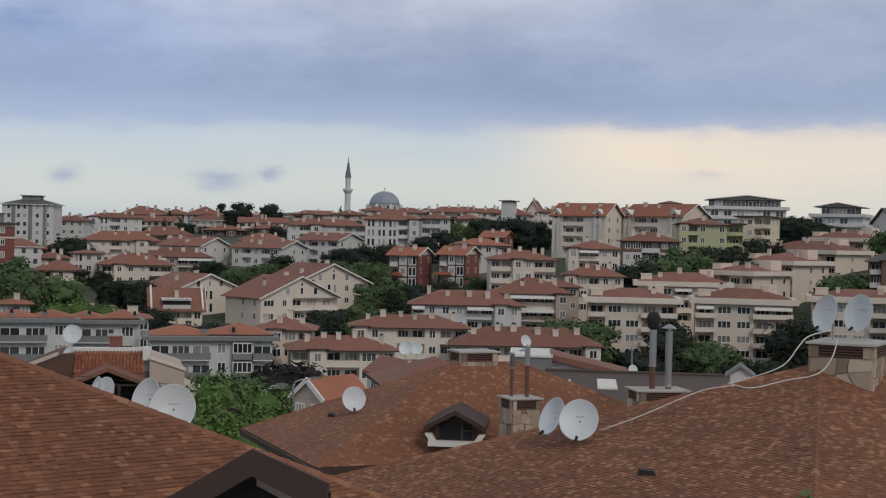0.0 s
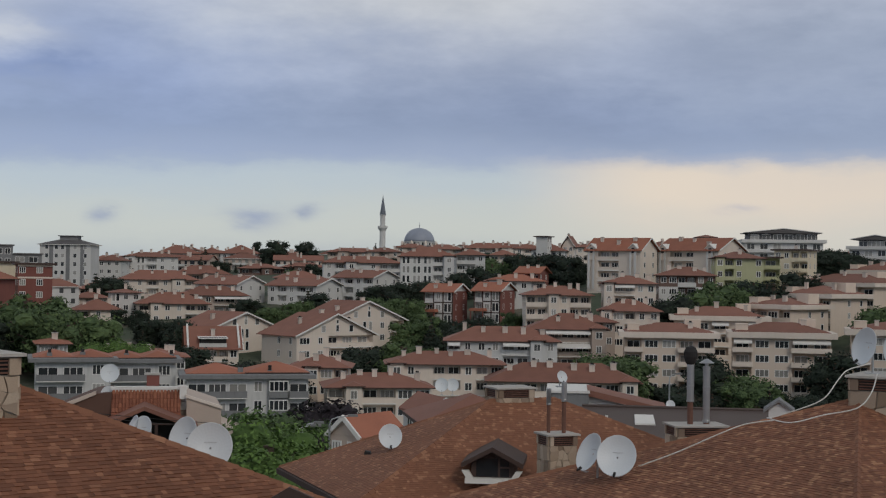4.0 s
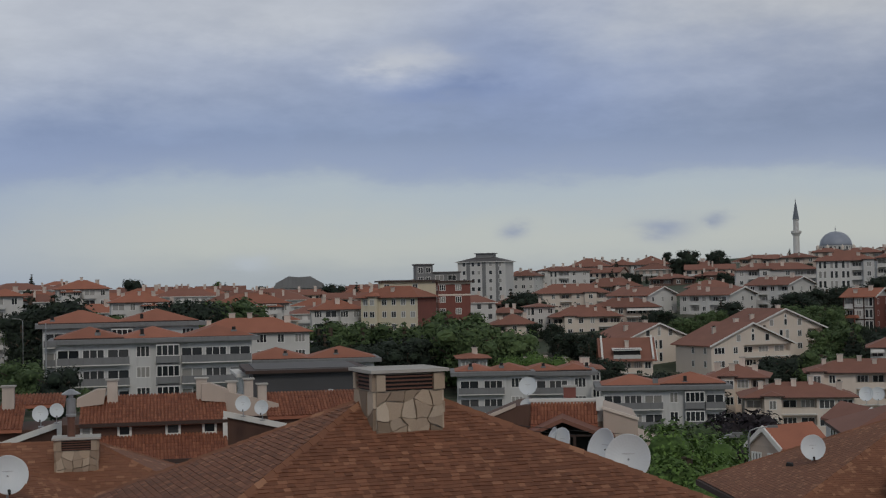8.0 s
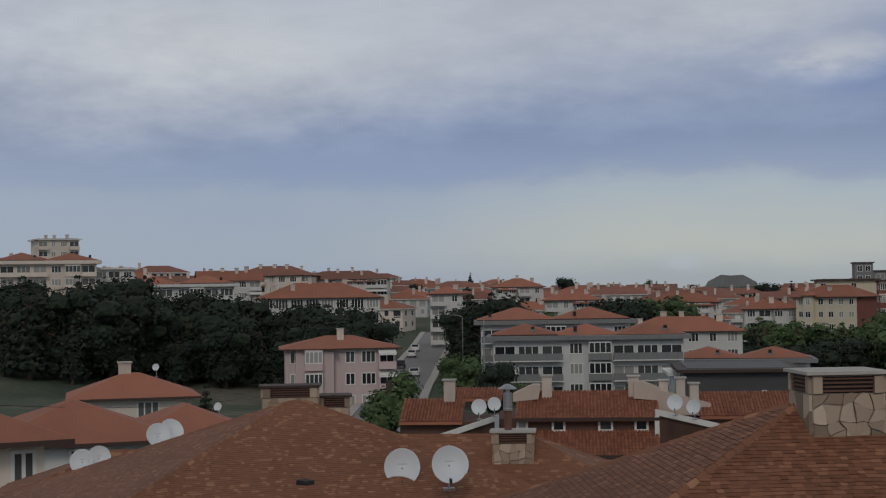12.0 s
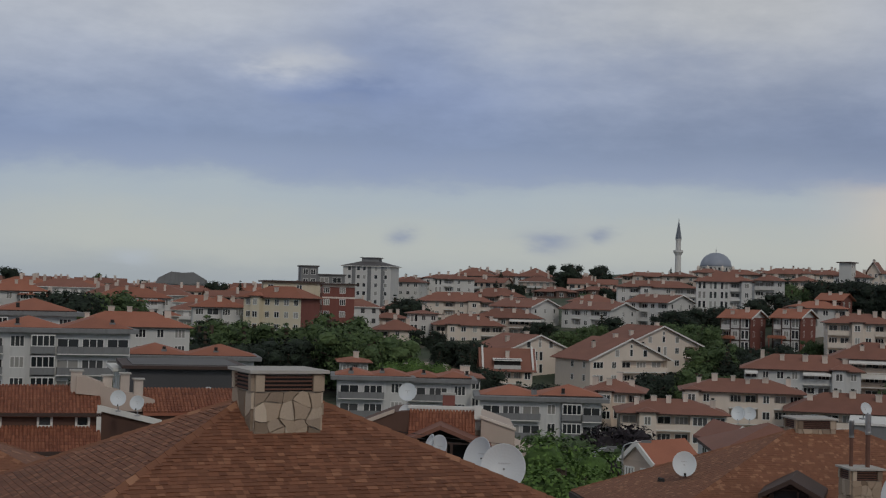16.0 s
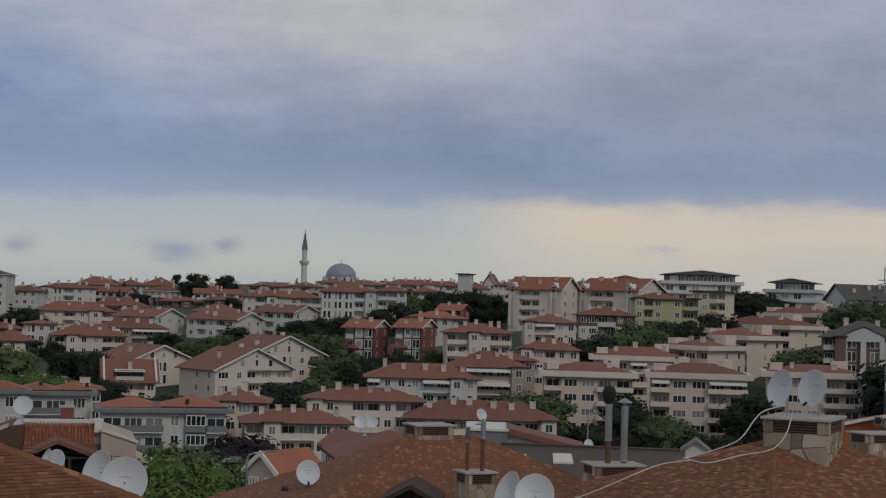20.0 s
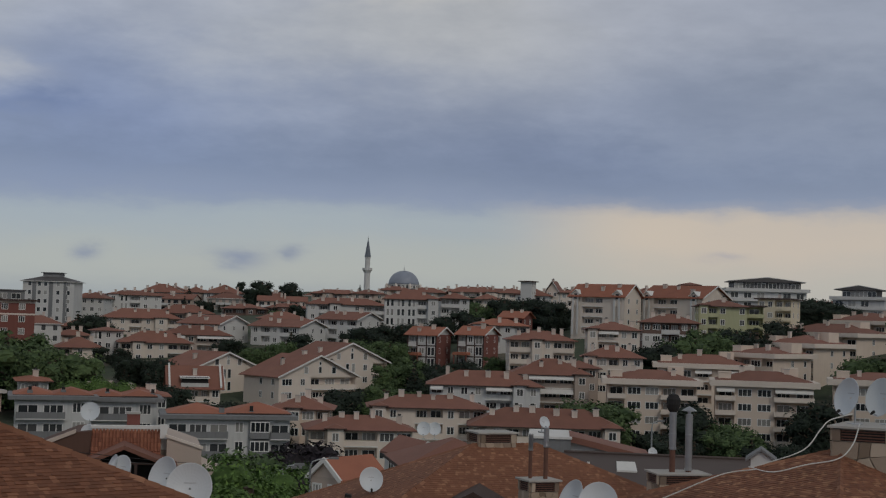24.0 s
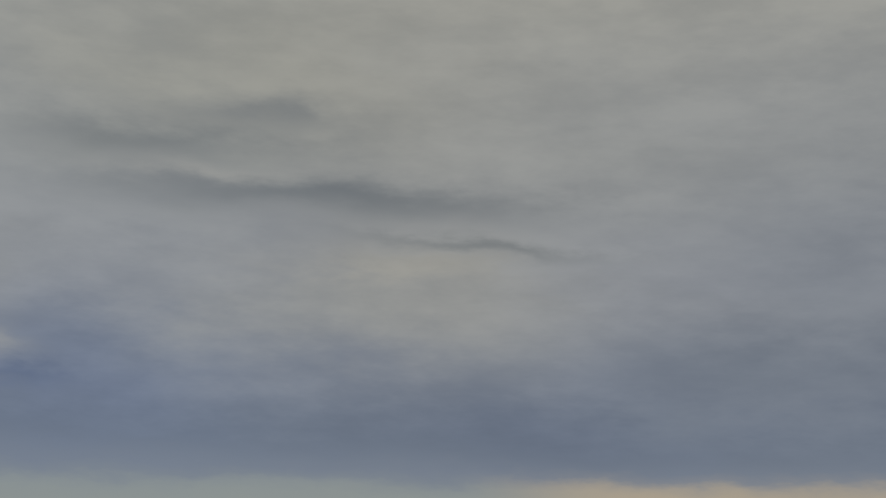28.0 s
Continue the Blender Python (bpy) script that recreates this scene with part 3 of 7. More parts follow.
                part("glazed_roof", Shape().box(-wide / 2, wide / 2, -1.05, 0, 2.56, 2.7), rail, ob, m=pose(cx, front, z))
            elif plan[b] == "W":
                add_window(ob, wide - 0.4, 2.0, 4, pose(cx, front - 0.004, z + 0.5), far > 262)
            elif plan[b] != "n":
                add_window(ob, min(pitch - 0.5, 2.2 if wall == "beige" else 1.9 if (b + storeys) % 3 else 1.3), 1.6, 3 if (b + storeys) % 3 else 2, pose(cx, front - 0.004, z + 0.85), far > 262)
            b += run
        if abs(face) >= 4:
            e = 1 if face < 0 else -1
            for q in (-0.24, 0.22):
                add_window(ob, 1.2, 1.4, 2, pose(e * (w / 2 + 0.004), q * d, z + 0.9, 0, 0, 90 * e), far > 262)
    if chimneys is None:
        chimneys = 0 if kind == "flats" else max(2, round(w / 4.5))
    t = math.tan(radians(slope))
    for i in range(chimneys):
        cx, cy = w * ((i + 0.5) / chimneys - 0.5) * 0.85 + rng.uniform(-0.6, 0.6), rng.uniform(-0.28, 0.1) * d
        if roof == "flat":
            z = 0.4
        elif roof == "hip":
            z = t * min(d / 2 - abs(cy), w / 2 - abs(cx))
        elif roof == "gable":
            z = t * (w / 2 - abs(cx))
        else:
            z = t * (d / 2 - abs(cy))
        chimney_part(ob, cx, cy, z + lift, rng.uniform(0.7, 1.15), rng.uniform(0.3, 0.6) if kind == "flats" else rng.uniform(0.9, 1.5))
    return ob


def chimney_block(parent, x, y, z, w, h, pot):
    """A rendered stack with its cap; pot: a dark clay pot on top."""
    s = Shape().box(-w / 2, w / 2, -w * 0.4, w * 0.4, -1.6, h).box(-w / 2 - 0.09, w / 2 + 0.09, -w * 0.4 - 0.09, w * 0.4 + 0.09, h, h + 0.13, 1)
    if pot:
        s.box(-w * 0.28, w * 0.28, -w * 0.25, w * 0.25, h + 0.13, h + 0.42, 2)
    part("chimney", s, (CHIMNEY, CONCRETE, SOOT_AND_SHADE), parent, m=pose(x, y, z))


def town_house(turn, far, eave, w, d, storeys, roof, wall, cover, face=0, bays="wlw", kind="apartment_house", slope=24, chimneys=4, band=0.0, over=0.9, lower="", rail="", canvas=0, side="ww", porch=False, flank="", timber=False):
    """A house on the slope: its walls end at height eave, its front looks back along the line of sight, turned by face degrees.
    bays, a letter a bay: w window, W wide window, t tall pair, n blank, l loggia (neighbours join), b loggia with a projecting balcony.
    lower: another colour of plaster under the top storey; rail: colour of the parapets; canvas: awnings over the loggias of so many storeys."""
    rng = random.Random(int(turn * 100) * 7 + int(far))
    x, y = polar(turn, far)
    PLACED.append((x, y, max(w, d) / 2))
    base = min(ground_height(x + dx, y + dy) for dx in (-7, 7) for dy in (-7, 7)) - 0.5
    low = min(-storeys * STOREY - 0.5, base - eave)
    floors = min(int((-low - 0.4) / STOREY), storeys)
    ob = thing(kind, pose(x, y, eave, 0, 0, -turn + face), f"{NAMES[wall]} {storeys}-storey {kind.replace('_', ' ')} with a {TOPS[cover]}", "house", "town houses")
    n = len(bays)
    pitch = w / n
    deep = 1.5
    runs, k = [], 0
    while k < n:
        e = k + 1
        while bays[k] in "lb" and e < n and bays[e] == bays[k]:
            e += 1
        runs.append((bays[k], k, e))
        k = e
    # the front: a thick plate with the loggias cut out of it
    xs, open_cells = [-w / 2], set()
    for kind_of, k0, k1 in runs:
        if kind_of in "lb":
            a, b = -w / 2 + pitch * k0 + 0.14, -w / 2 + pitch * k1 - 0.14
            open_cells.add(len(xs))
            xs += [a, b]
    xs.append(w / 2)
    zs = [low]
    rows = []
    for s in range(floors - 1, -1, -1):
        z = -(s + 1) * STOREY
        rows.append(len(zs))
        zs += [z + (0.2 if "b" in bays and "l" not in bays else 1.0), z + 2.62]
    zs.append(0.0)
    part("wall", Shape().box(-w / 2, w / 2, -d / 2 + deep, d / 2, low, 0), WALLS[wall], ob)
    front_of = -d / 2
    part("front", lattice(Shape(), xs, zs, lambda i, j: not (i in open_cells and j in rows), -d / 2, -d / 2 + deep - 0.004), WALLS[wall], ob)
    if lower:
        part("lower_front", lattice(Shape(), xs, [low] + [v for v in zs[1:-1] if v < -STOREY - 0.1] + [-STOREY - 0.1], lambda i, j: not (i in open_cells and j in rows), -d / 2 - 0.05, -d / 2 - 0.003), WALLS[lower], ob, f"{NAMES[lower]} lower storeys")
        front_of -= 0.05
    t = math.tan(radians(slope))
    lift = 0.0
    if band:
        lift = band
        part("eaves_band", Shape().box(-w / 2 - 1.2, w / 2 + 1.2, -d / 2 - 1.3, d / 2 + 0.9, -0.05, band), WALLS["cream"], ob, "pale plastered eaves band")
        part("roof", hip_roof_shape(w, d, slope, 0.1, "hip"), (ROOFS[cover], FASCIA, WALLS[wall]), ob, m=pose(0, 0, band + 0.02))
        part("roof_wall", Shape().box(-w * 0.47, -w * 0.47 + 2.4, -d * 0.42, -d * 0.1, 0, 1.5).box(-w * 0.47 - 0.1, -w * 0.47 + 2.5, -d * 0.42 - 0.1, -d * 0.1 + 0.1, 1.5, 1.62), WALLS["beige"], ob, m=pose(0, 0, band))
        part("roof_wall", Shape().box(w * 0.2, w * 0.2 + 3.2, d * 0.02, d * 0.3, 0, t * d * 0.42 + 1.0), WALLS["beige"], ob, m=pose(0, 0, band))
    else:
        part("roof", hip_roof_shape(w, d, slope, over, roof), (ROOFS[cover], FASCIA, WALLS[wall]), ob)
        if roof in ("gable", "ridge") and wall in ("cream", "white", "beige", "dark"):
            half = (w if roof == "gable" else d) / 2
            a, b = half + over, over * t * 0.4
            end = (d if roof == "gable" else w) / 2 + over
            for e in (-1, 1):
                q = Shape().prism([(0, a * t - b - 0.3), (0, a * t - b + 0.05), (e * a, 0.05 - b), (e * a, -b - 0.3)][::-e], -end - 0.05, -end + 0.1)
                if roof == "ridge":
                    q.v = [(-v[1], v[0], v[2]) for v in q.v]
                part("white_verge", q, TRIM, ob)
    # a projecting wing over the first windows that lie side by side, under a hip of its own
    wing = (0.0, 0.0)
    plain = [(k0, k1) for kind_of, k0, k1 in runs if kind_of in "wWn"]
    if roof == "hip" and not band and n >= 4 and plain and not lower:
        k0, k1 = plain[rng.randrange(len(plain))]
        a, b = -w / 2 + pitch * k0 + 0.1, -w / 2 + pitch * k1 - 0.1
        wing = (a, b)
        part("wing", Shape().box(a, b, -d / 2 - 1.3, -d / 2 - 0.004, low, 0.25), WALLS[wall], ob)
        part("wing_roof", hip_roof_shape(b - a, b - a + 3.0, slope, over * 0.6, "hip"), (ROOFS[cover], FASCIA, WALLS[wall]), ob, m=pose((a + b) / 2, -d / 2 - 1.3 + (b - a) / 2 + 1.5, 0.27))
    trim = WALLS[rail or wall]
    for s in range(floors):
        z = -(s + 1) * STOREY
        for kind_of, k0, k1 in runs:
            cx, wide = -w / 2 + pitch * (k0 + k1) / 2, pitch * (k1 - k0) - 0.28
            face_y = -d / 2 - 1.304 if wing[0] < cx < wing[1] else front_of - 0.004
            if kind_of in "lb":
                for k in range(k0, k1):
                    add_window(ob, min(2.6, pitch - 0.6), 2.1, 2 + (k + s) % 2, pose(-w / 2 + pitch * (k + 0.5), -d / 2 + deep - 0.008, z + 0.15), True)
                if kind_of == "b":
                    part("balcony", balcony_shape(wide + 0.5, 1.1), WALLS[rail or "cream"], ob, m=pose(cx, -d / 2 - 0.004, z))
                else:
                    part("balcony_rail", Shape().box(-wide / 2 - 0.1, wide / 2 + 0.1, -0.16, -0.004, -0.12, 0.06 if rail == "" else 1.02), TRIM if rail == "" else trim, ob, m=pose(cx, front_of, z))
                if s < canvas:
                    part("awning", Shape().add([(-wide / 2, 0, 2.7), (wide / 2, 0, 2.7), (wide / 2, -1.6, 2.0), (-wide / 2, -1.6, 2.0), (-wide / 2, 0, 2.64), (wide / 2, 0, 2.64), (wide / 2, -1.6, 1.72), (-wide / 2, -1.6, 1.72)], [(0, 3, 2, 1), (4, 5, 6, 7), (3, 7, 6, 2), (0, 4, 7, 3), (1, 2, 6, 5)]), TRIM, ob, "pale canvas awning", m=pose(cx, front_of, z))
            elif kind_of == "t":
                for off in (-0.2, 0.2):
                    add_window(ob, 1.0, 2.2, 1, pose(cx + off * pitch, face_y, z + 0.4), True)
            elif kind_of == "W":
                add_window(ob, min(wide - 0.2, 2.7), 1.5, 3, pose(cx, face_y, z + 0.85), True)
            elif kind_of == "w":
                add_window(ob, 1.2 if (k0 + s) % 2 else 1.4, 1.5, 2, pose(cx, face_y, z + 0.85), True)
        if abs(face) >= 4:
            e = 1 if face < 0 else -1
            for q, letter in enumerate(side):
                if letter == "w":
                    add_window(ob, 1.1, 1.5, 1 + q % 2, pose(e * (w / 2 + 0.004), ((q + 0.5) / len(side) - 0.5) * d, z + 0.85, 0, 0, 90 * e), True)
    if roof == "gable" and w > 12:
        for q, wide, sill in ((-0.16, 1.2, 0.5), (0.02, 0.9, 0.6), (0.2, 1.2, 0.5), (0.02, 0.7, w * t * 0.27)):
            add_window(ob, wide, 1.6 if sill < 1 else 0.9, 1, pose(q * w, -d / 2 - 0.004, sill), True)
    if flank:
        e = 1 if face < 0 else -1
        part("flank", Shape().box(min(e * w / 2, e * (w / 2 + 0.06)) + e * 0.003, max(e * w / 2, e * (w / 2 + 0.06)) + e * 0.003, -d / 2, d / 2, low, -0.02), WALLS[flank], ob, "brick-faced side wall")
    if timber:
        for q in (-0.5, -0.17, 0.17, 0.5):
            part("timber_post", Shape().box(q * w - 0.17, q * w + 0.17, -d / 2 - 0.07, -d / 2 - 0.003, low, -0.1), FASCIA, ob)
        for z in (-STOREY, -2 * STOREY):
            part("timber_beam", Shape().box(-w * 0.16, w / 2 - 0.18, -d / 2 - 0.06, -d / 2 - 0.003, z - 0.15, z + 0.15), FASCIA, ob)
    if porch:
        part("porch_roof", Shape().prism([(-w * 0.3, 0.0), (w * 0.3, 0.0), (w * 0.26, 0.75), (-w * 0.26, 0.75)], -d / 2 - 2.6, -d / 2 - 0.06), ROOFS["red"], ob, m=pose(-w * 0.28, 0, -STOREY * 2 + 0.4))
        for q in (-0.52, -0.04):
            part("post", Shape().box(q * w - 0.14, q * w + 0.14, -d / 2 - 2.4, -d / 2 - 2.12, low, -STOREY * 2 + 0.4), WALLS["brick"], ob)
    for i in range(chimneys):
        cx = w * ((i + 0.5) / chimneys - 0.5) * 0.86 + rng.uniform(-0.7, 0.7)
        cy = rng.uniform(-0.33, -0.04) * d
        rise = {"hip": min(d / 2 - abs(cy), w / 2 - abs(cx) + over), "gable": w / 2 - abs(cx), "ridge": d / 2 - abs(cy), "flat": 0.4}[roof]
        chimney_block(ob, cx, cy, max(rise, 0.2) * t + lift, rng.uniform(0.75, 1.1), rng.uniform(0.8, 1.5), rng.random() < 0.35)
    return ob


# ---- the flats and houses on the near slope ----
house(-15.84, 234, -2.1, 11.3, 11, 3, "hip", "grey", "red", 2, "flats", slope=15)
house(-13.25, 238, -2.5, 10.5, 11, 3, "hip", "grey", "red", 2, "flats", slope=15)
house(-9.18, 226, -4.1, 18.4, 11, 3, "hip", "grey", "red", 4, "flats", slope=15)
house(-29.15, 212, 5.1, 27.0, 13, 4, "hip", "grey", "red", 2, "flats", slope=15)
house(-30.44, 234, 6.9, 23.6, 13, 4, "hip", "grey", "red", 3, "flats", slope=15)
house(-25.40, 268, 4.6, 20.8, 12, 2, "hip", "white", "red", 3, "school_wing")
house(-23.14, 228, 0.8, 19.9, 12, 2, "hip", "grey", "red", 2, "flats", slope=15)
house(-34.44, 336, 10.9, 6.0, 12, 2, "hip", "white", "red", 3, "villa")
house(-29.70, 351, 10.0, 13.2, 12, 2, "hip", "white", "red", 3, "villa")
house(-31.84, 426, 13.6, 14.5, 12, 3, "hip", "white", "red", 3, "villa")
house(-25.33, 376, 8.9, 18.6, 12, 2, "hip", "white", "red", 3, "villa")
house(-21.99, 358, 7.2, 12.7, 12, 2, "hip", "white", "red", 3, "villa")
house(-45.22, 306, 14.1, 21.6, 12, 3, "hip", "white", "red", 4, "flats", slope=15)
house(-50.26, 341, 19.9, 21.3, 12, 2, "hip", "beige", "red", 4, "flats", slope=15)
house(-49.93, 436, 29.1, 11.8, 12, 2, "flat", "cream", "dark", 10, "modern_flats")
house(-41.46, 427, 17.9, 23.2, 14, 3, "hip", "cream", "brown", -10, "apartment_house")
house(-39.80, 320, 11.5, 26.2, 16, 2, "hip", "white", "red", 3, "sports_hall")
house(-38.67, 436, 16.7, 26.1, 12, 3, "hip", "white", "brown", -5, "apartment_house")
house(-34.68, 331, 12.0, 7.4, 12, 2, "hip", "white", "red", 0, "villa")
house(-48.04, 350, 18.7, 12.4, 10, 2, "flat", "white", "red", 5, "flats", slope=15)
house(-43.31, 386, 16.3, 15.9, 12, 2, "ridge", "white", "red", 5, "villa")
house(-47.07, 124, 4.0, 9.2, 8, 2, "hip", "cream", "red", 2, "villa", chimneys=1, pattern="nnwn")
house(20.44, 437, 19.2, 21.2, 14, 2, "hip", "white", "brown", 12, "villa")
house(21.24, 215, 1.4, 9.5, 10, 2, "gable", "grey", "dark", 15, "villa")


# ---- landmarks ----
def mosque(x, y, z):
    ob = thing("mosque", pose(x, y, z), "pale stone mosque with a large blue-grey lead dome", "mosque")
    lead = material("blue_grey_lead", (0.27, 0.30, 0.36), 0.5, 0.1, 4, 10)
    stone = WALLS["cream"]
    part("prayer_hall", Shape().box(-14, 14, -14, 14, -14, -3.2), stone, ob)
    part("hall_roof", Shape().turned([(19.5, -3.2), (19.2, -2.8), (12, -2.2)], 4, m=pose(0, 0, 0, 0, 0, 45)), ROOFS["dark"], ob)
    part("drum", Shape().turned([(9.6, -2.6), (9.6, -0.1), (9.9, 0), (9.9, 0.3)], 40), WALLS["white"], ob)
    for i in range(24):
        a = 2 * math.pi * i / 24
        part("drum_window", Shape().box(-0.55, 0.55, -0.08, 0.1, 0, 1.7), GLASS, ob, m=pose(9.62 * math.sin(a), -9.62 * math.cos(a), -2.1, 0, 0, math.degrees(a)))
    part("dome", Shape().turned([(9.6 * math.cos(k * math.pi / 24), 0.3 + 8.6 * math.sin(k * math.pi / 24)) for k in range(12)] + [(0.15, 8.9)], 48), lead, ob, smooth=True)
    part("finial", Shape().turned([(0.12, 8.8), (0.12, 9.6), (0.4, 9.9), (0.12, 10.3), (0.3, 10.6), (0.05, 11), (0.05, 12.4)], 10), METAL, ob)
    for i in range(8):
        a = 2 * math.pi * (i + 0.5) / 8
        part("half_turret", Shape().turned([(0.9, -2.8), (0.9, -0.6), (0.6, 0.2), (0.05, 0.8)], 10), stone, ob, m=pose(11.4 * math.sin(a), 11.4 * math.cos(a), 0))


def minaret(x, y, z):
    ob = thing("minaret", pose(x, y, z), "slender white minaret with a balcony and pointed dark cap", "minaret")
    white = WALLS["white"]
    part("shaft", Shape().turned([(2.2, -12), (2.2, -2), (1.85, 0), (1.8, 12.4)], 16), white, ob)
    part("balcony", Shape().turned([(1.8, 10.4), (2.8, 12.2), (3.0, 12.3), (3.0, 13.6), (2.8, 13.6), (2.8, 12.5), (1.6, 12.5)], 20, caps=False), white, ob)
    part("upper_shaft", Shape().turned([(1.6, 12.4), (1.55, 19.6), (1.85, 20.0), (1.85, 20.5)], 16), white, ob)
    part("cap", Shape().turned([(1.95, 20.5), (1.3, 24.5), (0.6, 29.0), (0.15, 31.5)], 16), material("grey_lead_cap", (0.12, 0.14, 0.17), 0.5), ob)
    part("finial", Shape().turned([(0.12, 31.4), (0.3, 32.0), (0.1, 32.4), (0.03, 33.4)], 8), METAL, ob)


mosque(-37.3, 899.2, 32.4)
PLACED += [(-37.3, 880, 30), (-36, 840, 22), (-57, 868, 14)]
minaret(-59.0, 878.0, 28.0)


def tower_block(x, y, eave, turn):
    """The white block of six storeys on the hill."""
    ob = thing("tower_block", pose(x, y, eave, 0, 0, turn), "white six-storey tower block with grey stripes and dark roof", "apartment block")
    w, d, h = 18.0, 13.0, 22
    part("wall", Shape().box(-w / 2, w / 2, -d / 2, d / 2, -h, 0), WALLS["white"], ob)
    part("roof", hip_roof_shape(w, d, 16, 0.9, "hip"), (ROOFS["dark"], TRIM, TRIM), ob)
    part("lift_house", Shape().box(-3.2, 3.2, -2.0, 3.0, 0.5, 2.9).box(-3.8, 3.8, -2.6, 3.6, 2.9, 3.15), PARAPET, ob)
    for x0 in (-5.0, 0.9, 6.0):
        part("grey_stripe", Shape().box(x0 - 0.7, x0 + 0.7, -d / 2 - 0.06, -d / 2, -h, -0.02), PARAPET, ob)
    for s in range(7):
        for cx in (-6.6, -3.2, -1.0, 3.4, 7.0):
            add_window(ob, 1.3, 1.6, 1, pose(cx, -d / 2 - 0.004, -1.9 - s * 3.0))
        for cy in (-4, 0.2, 4):
            add_window(ob, 1.3, 1.6, 2, pose(-w / 2 - 0.004, cy, -1.9 - s * 3.0, 0, 0, -90))
    PLACED.append((x, y, 10))


tower_block(-146.5, 511.0, 21.2, 16 - 14)


def modern_block(turn, far, eave, w, d, storeys, face, label, setback=1.6):
    """A white block of glazed storeys between broad slabs, its top storey set back under a shallow dark gable."""
    x, y = polar(turn, far)
    PLACED.append((x, y, w / 2))
    ob = thing("modern_flats", pose(x, y, eave, 0, 0, face - turn), label, "apartment block", "town houses")
    part("wall", Shape().box(-w / 2, w / 2, -d / 2, d / 2, -storeys * 3 - 8, -3.0), WALLS["grey"], ob)
    part("top_storey", Shape().box(-w / 2 + setback, w / 2 - setback, -d / 2 + 1.2, d / 2 - 1.2, -3.0, -0.05), WALLS["dark"], ob, "dark-clad set-back top storey")
    part("roof", Shape().prism([(-w / 2 + 0.3, -0.05), (-w / 2 + 0.3, -0.3), (w / 2 - 0.3, -0.3), (w / 2 - 0.3, -0.05), (0, 1.25)], -d / 2, d / 2), ROOFS["dark"], ob)
    part("roof_edge", Shape().prism([(-w / 2 + 0.2, -0.02), (-w / 2 + 0.2, -0.22), (0, 1.06), (w / 2 - 0.2, -0.22), (w / 2 - 0.2, -0.02), (0, 1.3)], -d / 2 - 0.2, -d / 2 - 0.01), TRIM, ob)
    n = int(w / 3.4)
    for k in range(n):
        add_window(ob, 2.6, 1.9, 2, pose(-w / 2 + setback + (w - 2 * setback) * (k + 0.5) / n, -d / 2 + 1.19, -2.5))
    for s in range(storeys):
        z = -3.0 - s * 3.0
        part("floor_slab", Shape().box(-w / 2 - 0.9, w / 2 + 0.9, -d / 2 - 1.1, d / 2 + 0.4, z - 0.25, z + (0.75 if s == 0 else 0.55)), WALLS["white"], ob)
        for k in range(n):
            if (k + s) % 4 != 3:
                add_window(ob, 2.4, 1.8, 2, pose(-w / 2 + w * (k + 0.5) / n, -d / 2 - 0.004, z - 2.3))
        for cy in (-0.25, 0.2):
            add_window(ob, 1.6, 1.6, 2, pose((w / 2 + 0.004) * (1 if face < 0 else -1), cy * d, z - 2.2, 0, 0, 90 * (1 if face < 0 else -1)))


def dormer_row(ob, w, d, slope, places, wall):
    """Small gabled dormers with white verges along the front slope of a ridge roof, over tall pilasters."""
    t = math.tan(radians(slope))
    for px in places:
        m = pose(px, -d / 2 - 0.25, 0)
        body = part("dormer", Shape().prism([(-1.1, -2.9), (1.1, -2.9), (1.1, 0.5), (0, 1.5), (-1.1, 0.5)], 0, 3.2), WALLS[wall], ob, m=m)
        part("pane", Shape().box(-0.45, 0.45, -0.05, 0.0, -0.9, 0.6), GLASS, body)
        for e in (-1, 1):
            o = [(0, -0.35, 1.78), (0, 3.9, 1.78), (e * 1.45, 3.9, 0.5), (e * 1.45, -0.35, 0.5)]
            part("dormer_roof", Shape().slab(o if e < 0 else o[::-1], 0.2), TRIM, ob, m=m)
        for e in (-0.75, 0.75):
            part("pilaster", Shape().box(e - 0.28, e + 0.28, -0.25, 0.0, -11, -0.6), WALLS["white"], ob, m=m)


def front_gable(ob, w, d):
    """A broad gable over tall pale pilasters before a ridge roof."""
    part("gable", Shape().prism([(-0.26 * w, -1.0), (0.26 * w, -1.0), (0.26 * w, 0.2), (0, 2.2), (-0.26 * w, 0.2)], -d / 2 - 1.0, -d / 2 + 4), WALLS["white"], ob)
    for e in (-1, 1):
        o = [(0, -d / 2 - 1.3, 2.6), (0, d * 0.2, 2.6), (e * 0.31 * w, d * 0.2, 0.1), (e * 0.31 * w, -d / 2 - 1.3, 0.1)]
        part("gable_roof", Shape().slab(o if e < 0 else o[::-1], 0.2), ROOFS["dark"], ob)
    for q in (-0.24, 0.0, 0.24):
        part("pilaster", Shape().box(q * w - 0.6, q * w + 0.6, -d / 2 - 0.95, -d / 2 - 0.01, -11, -1.0), WALLS["white"], ob)


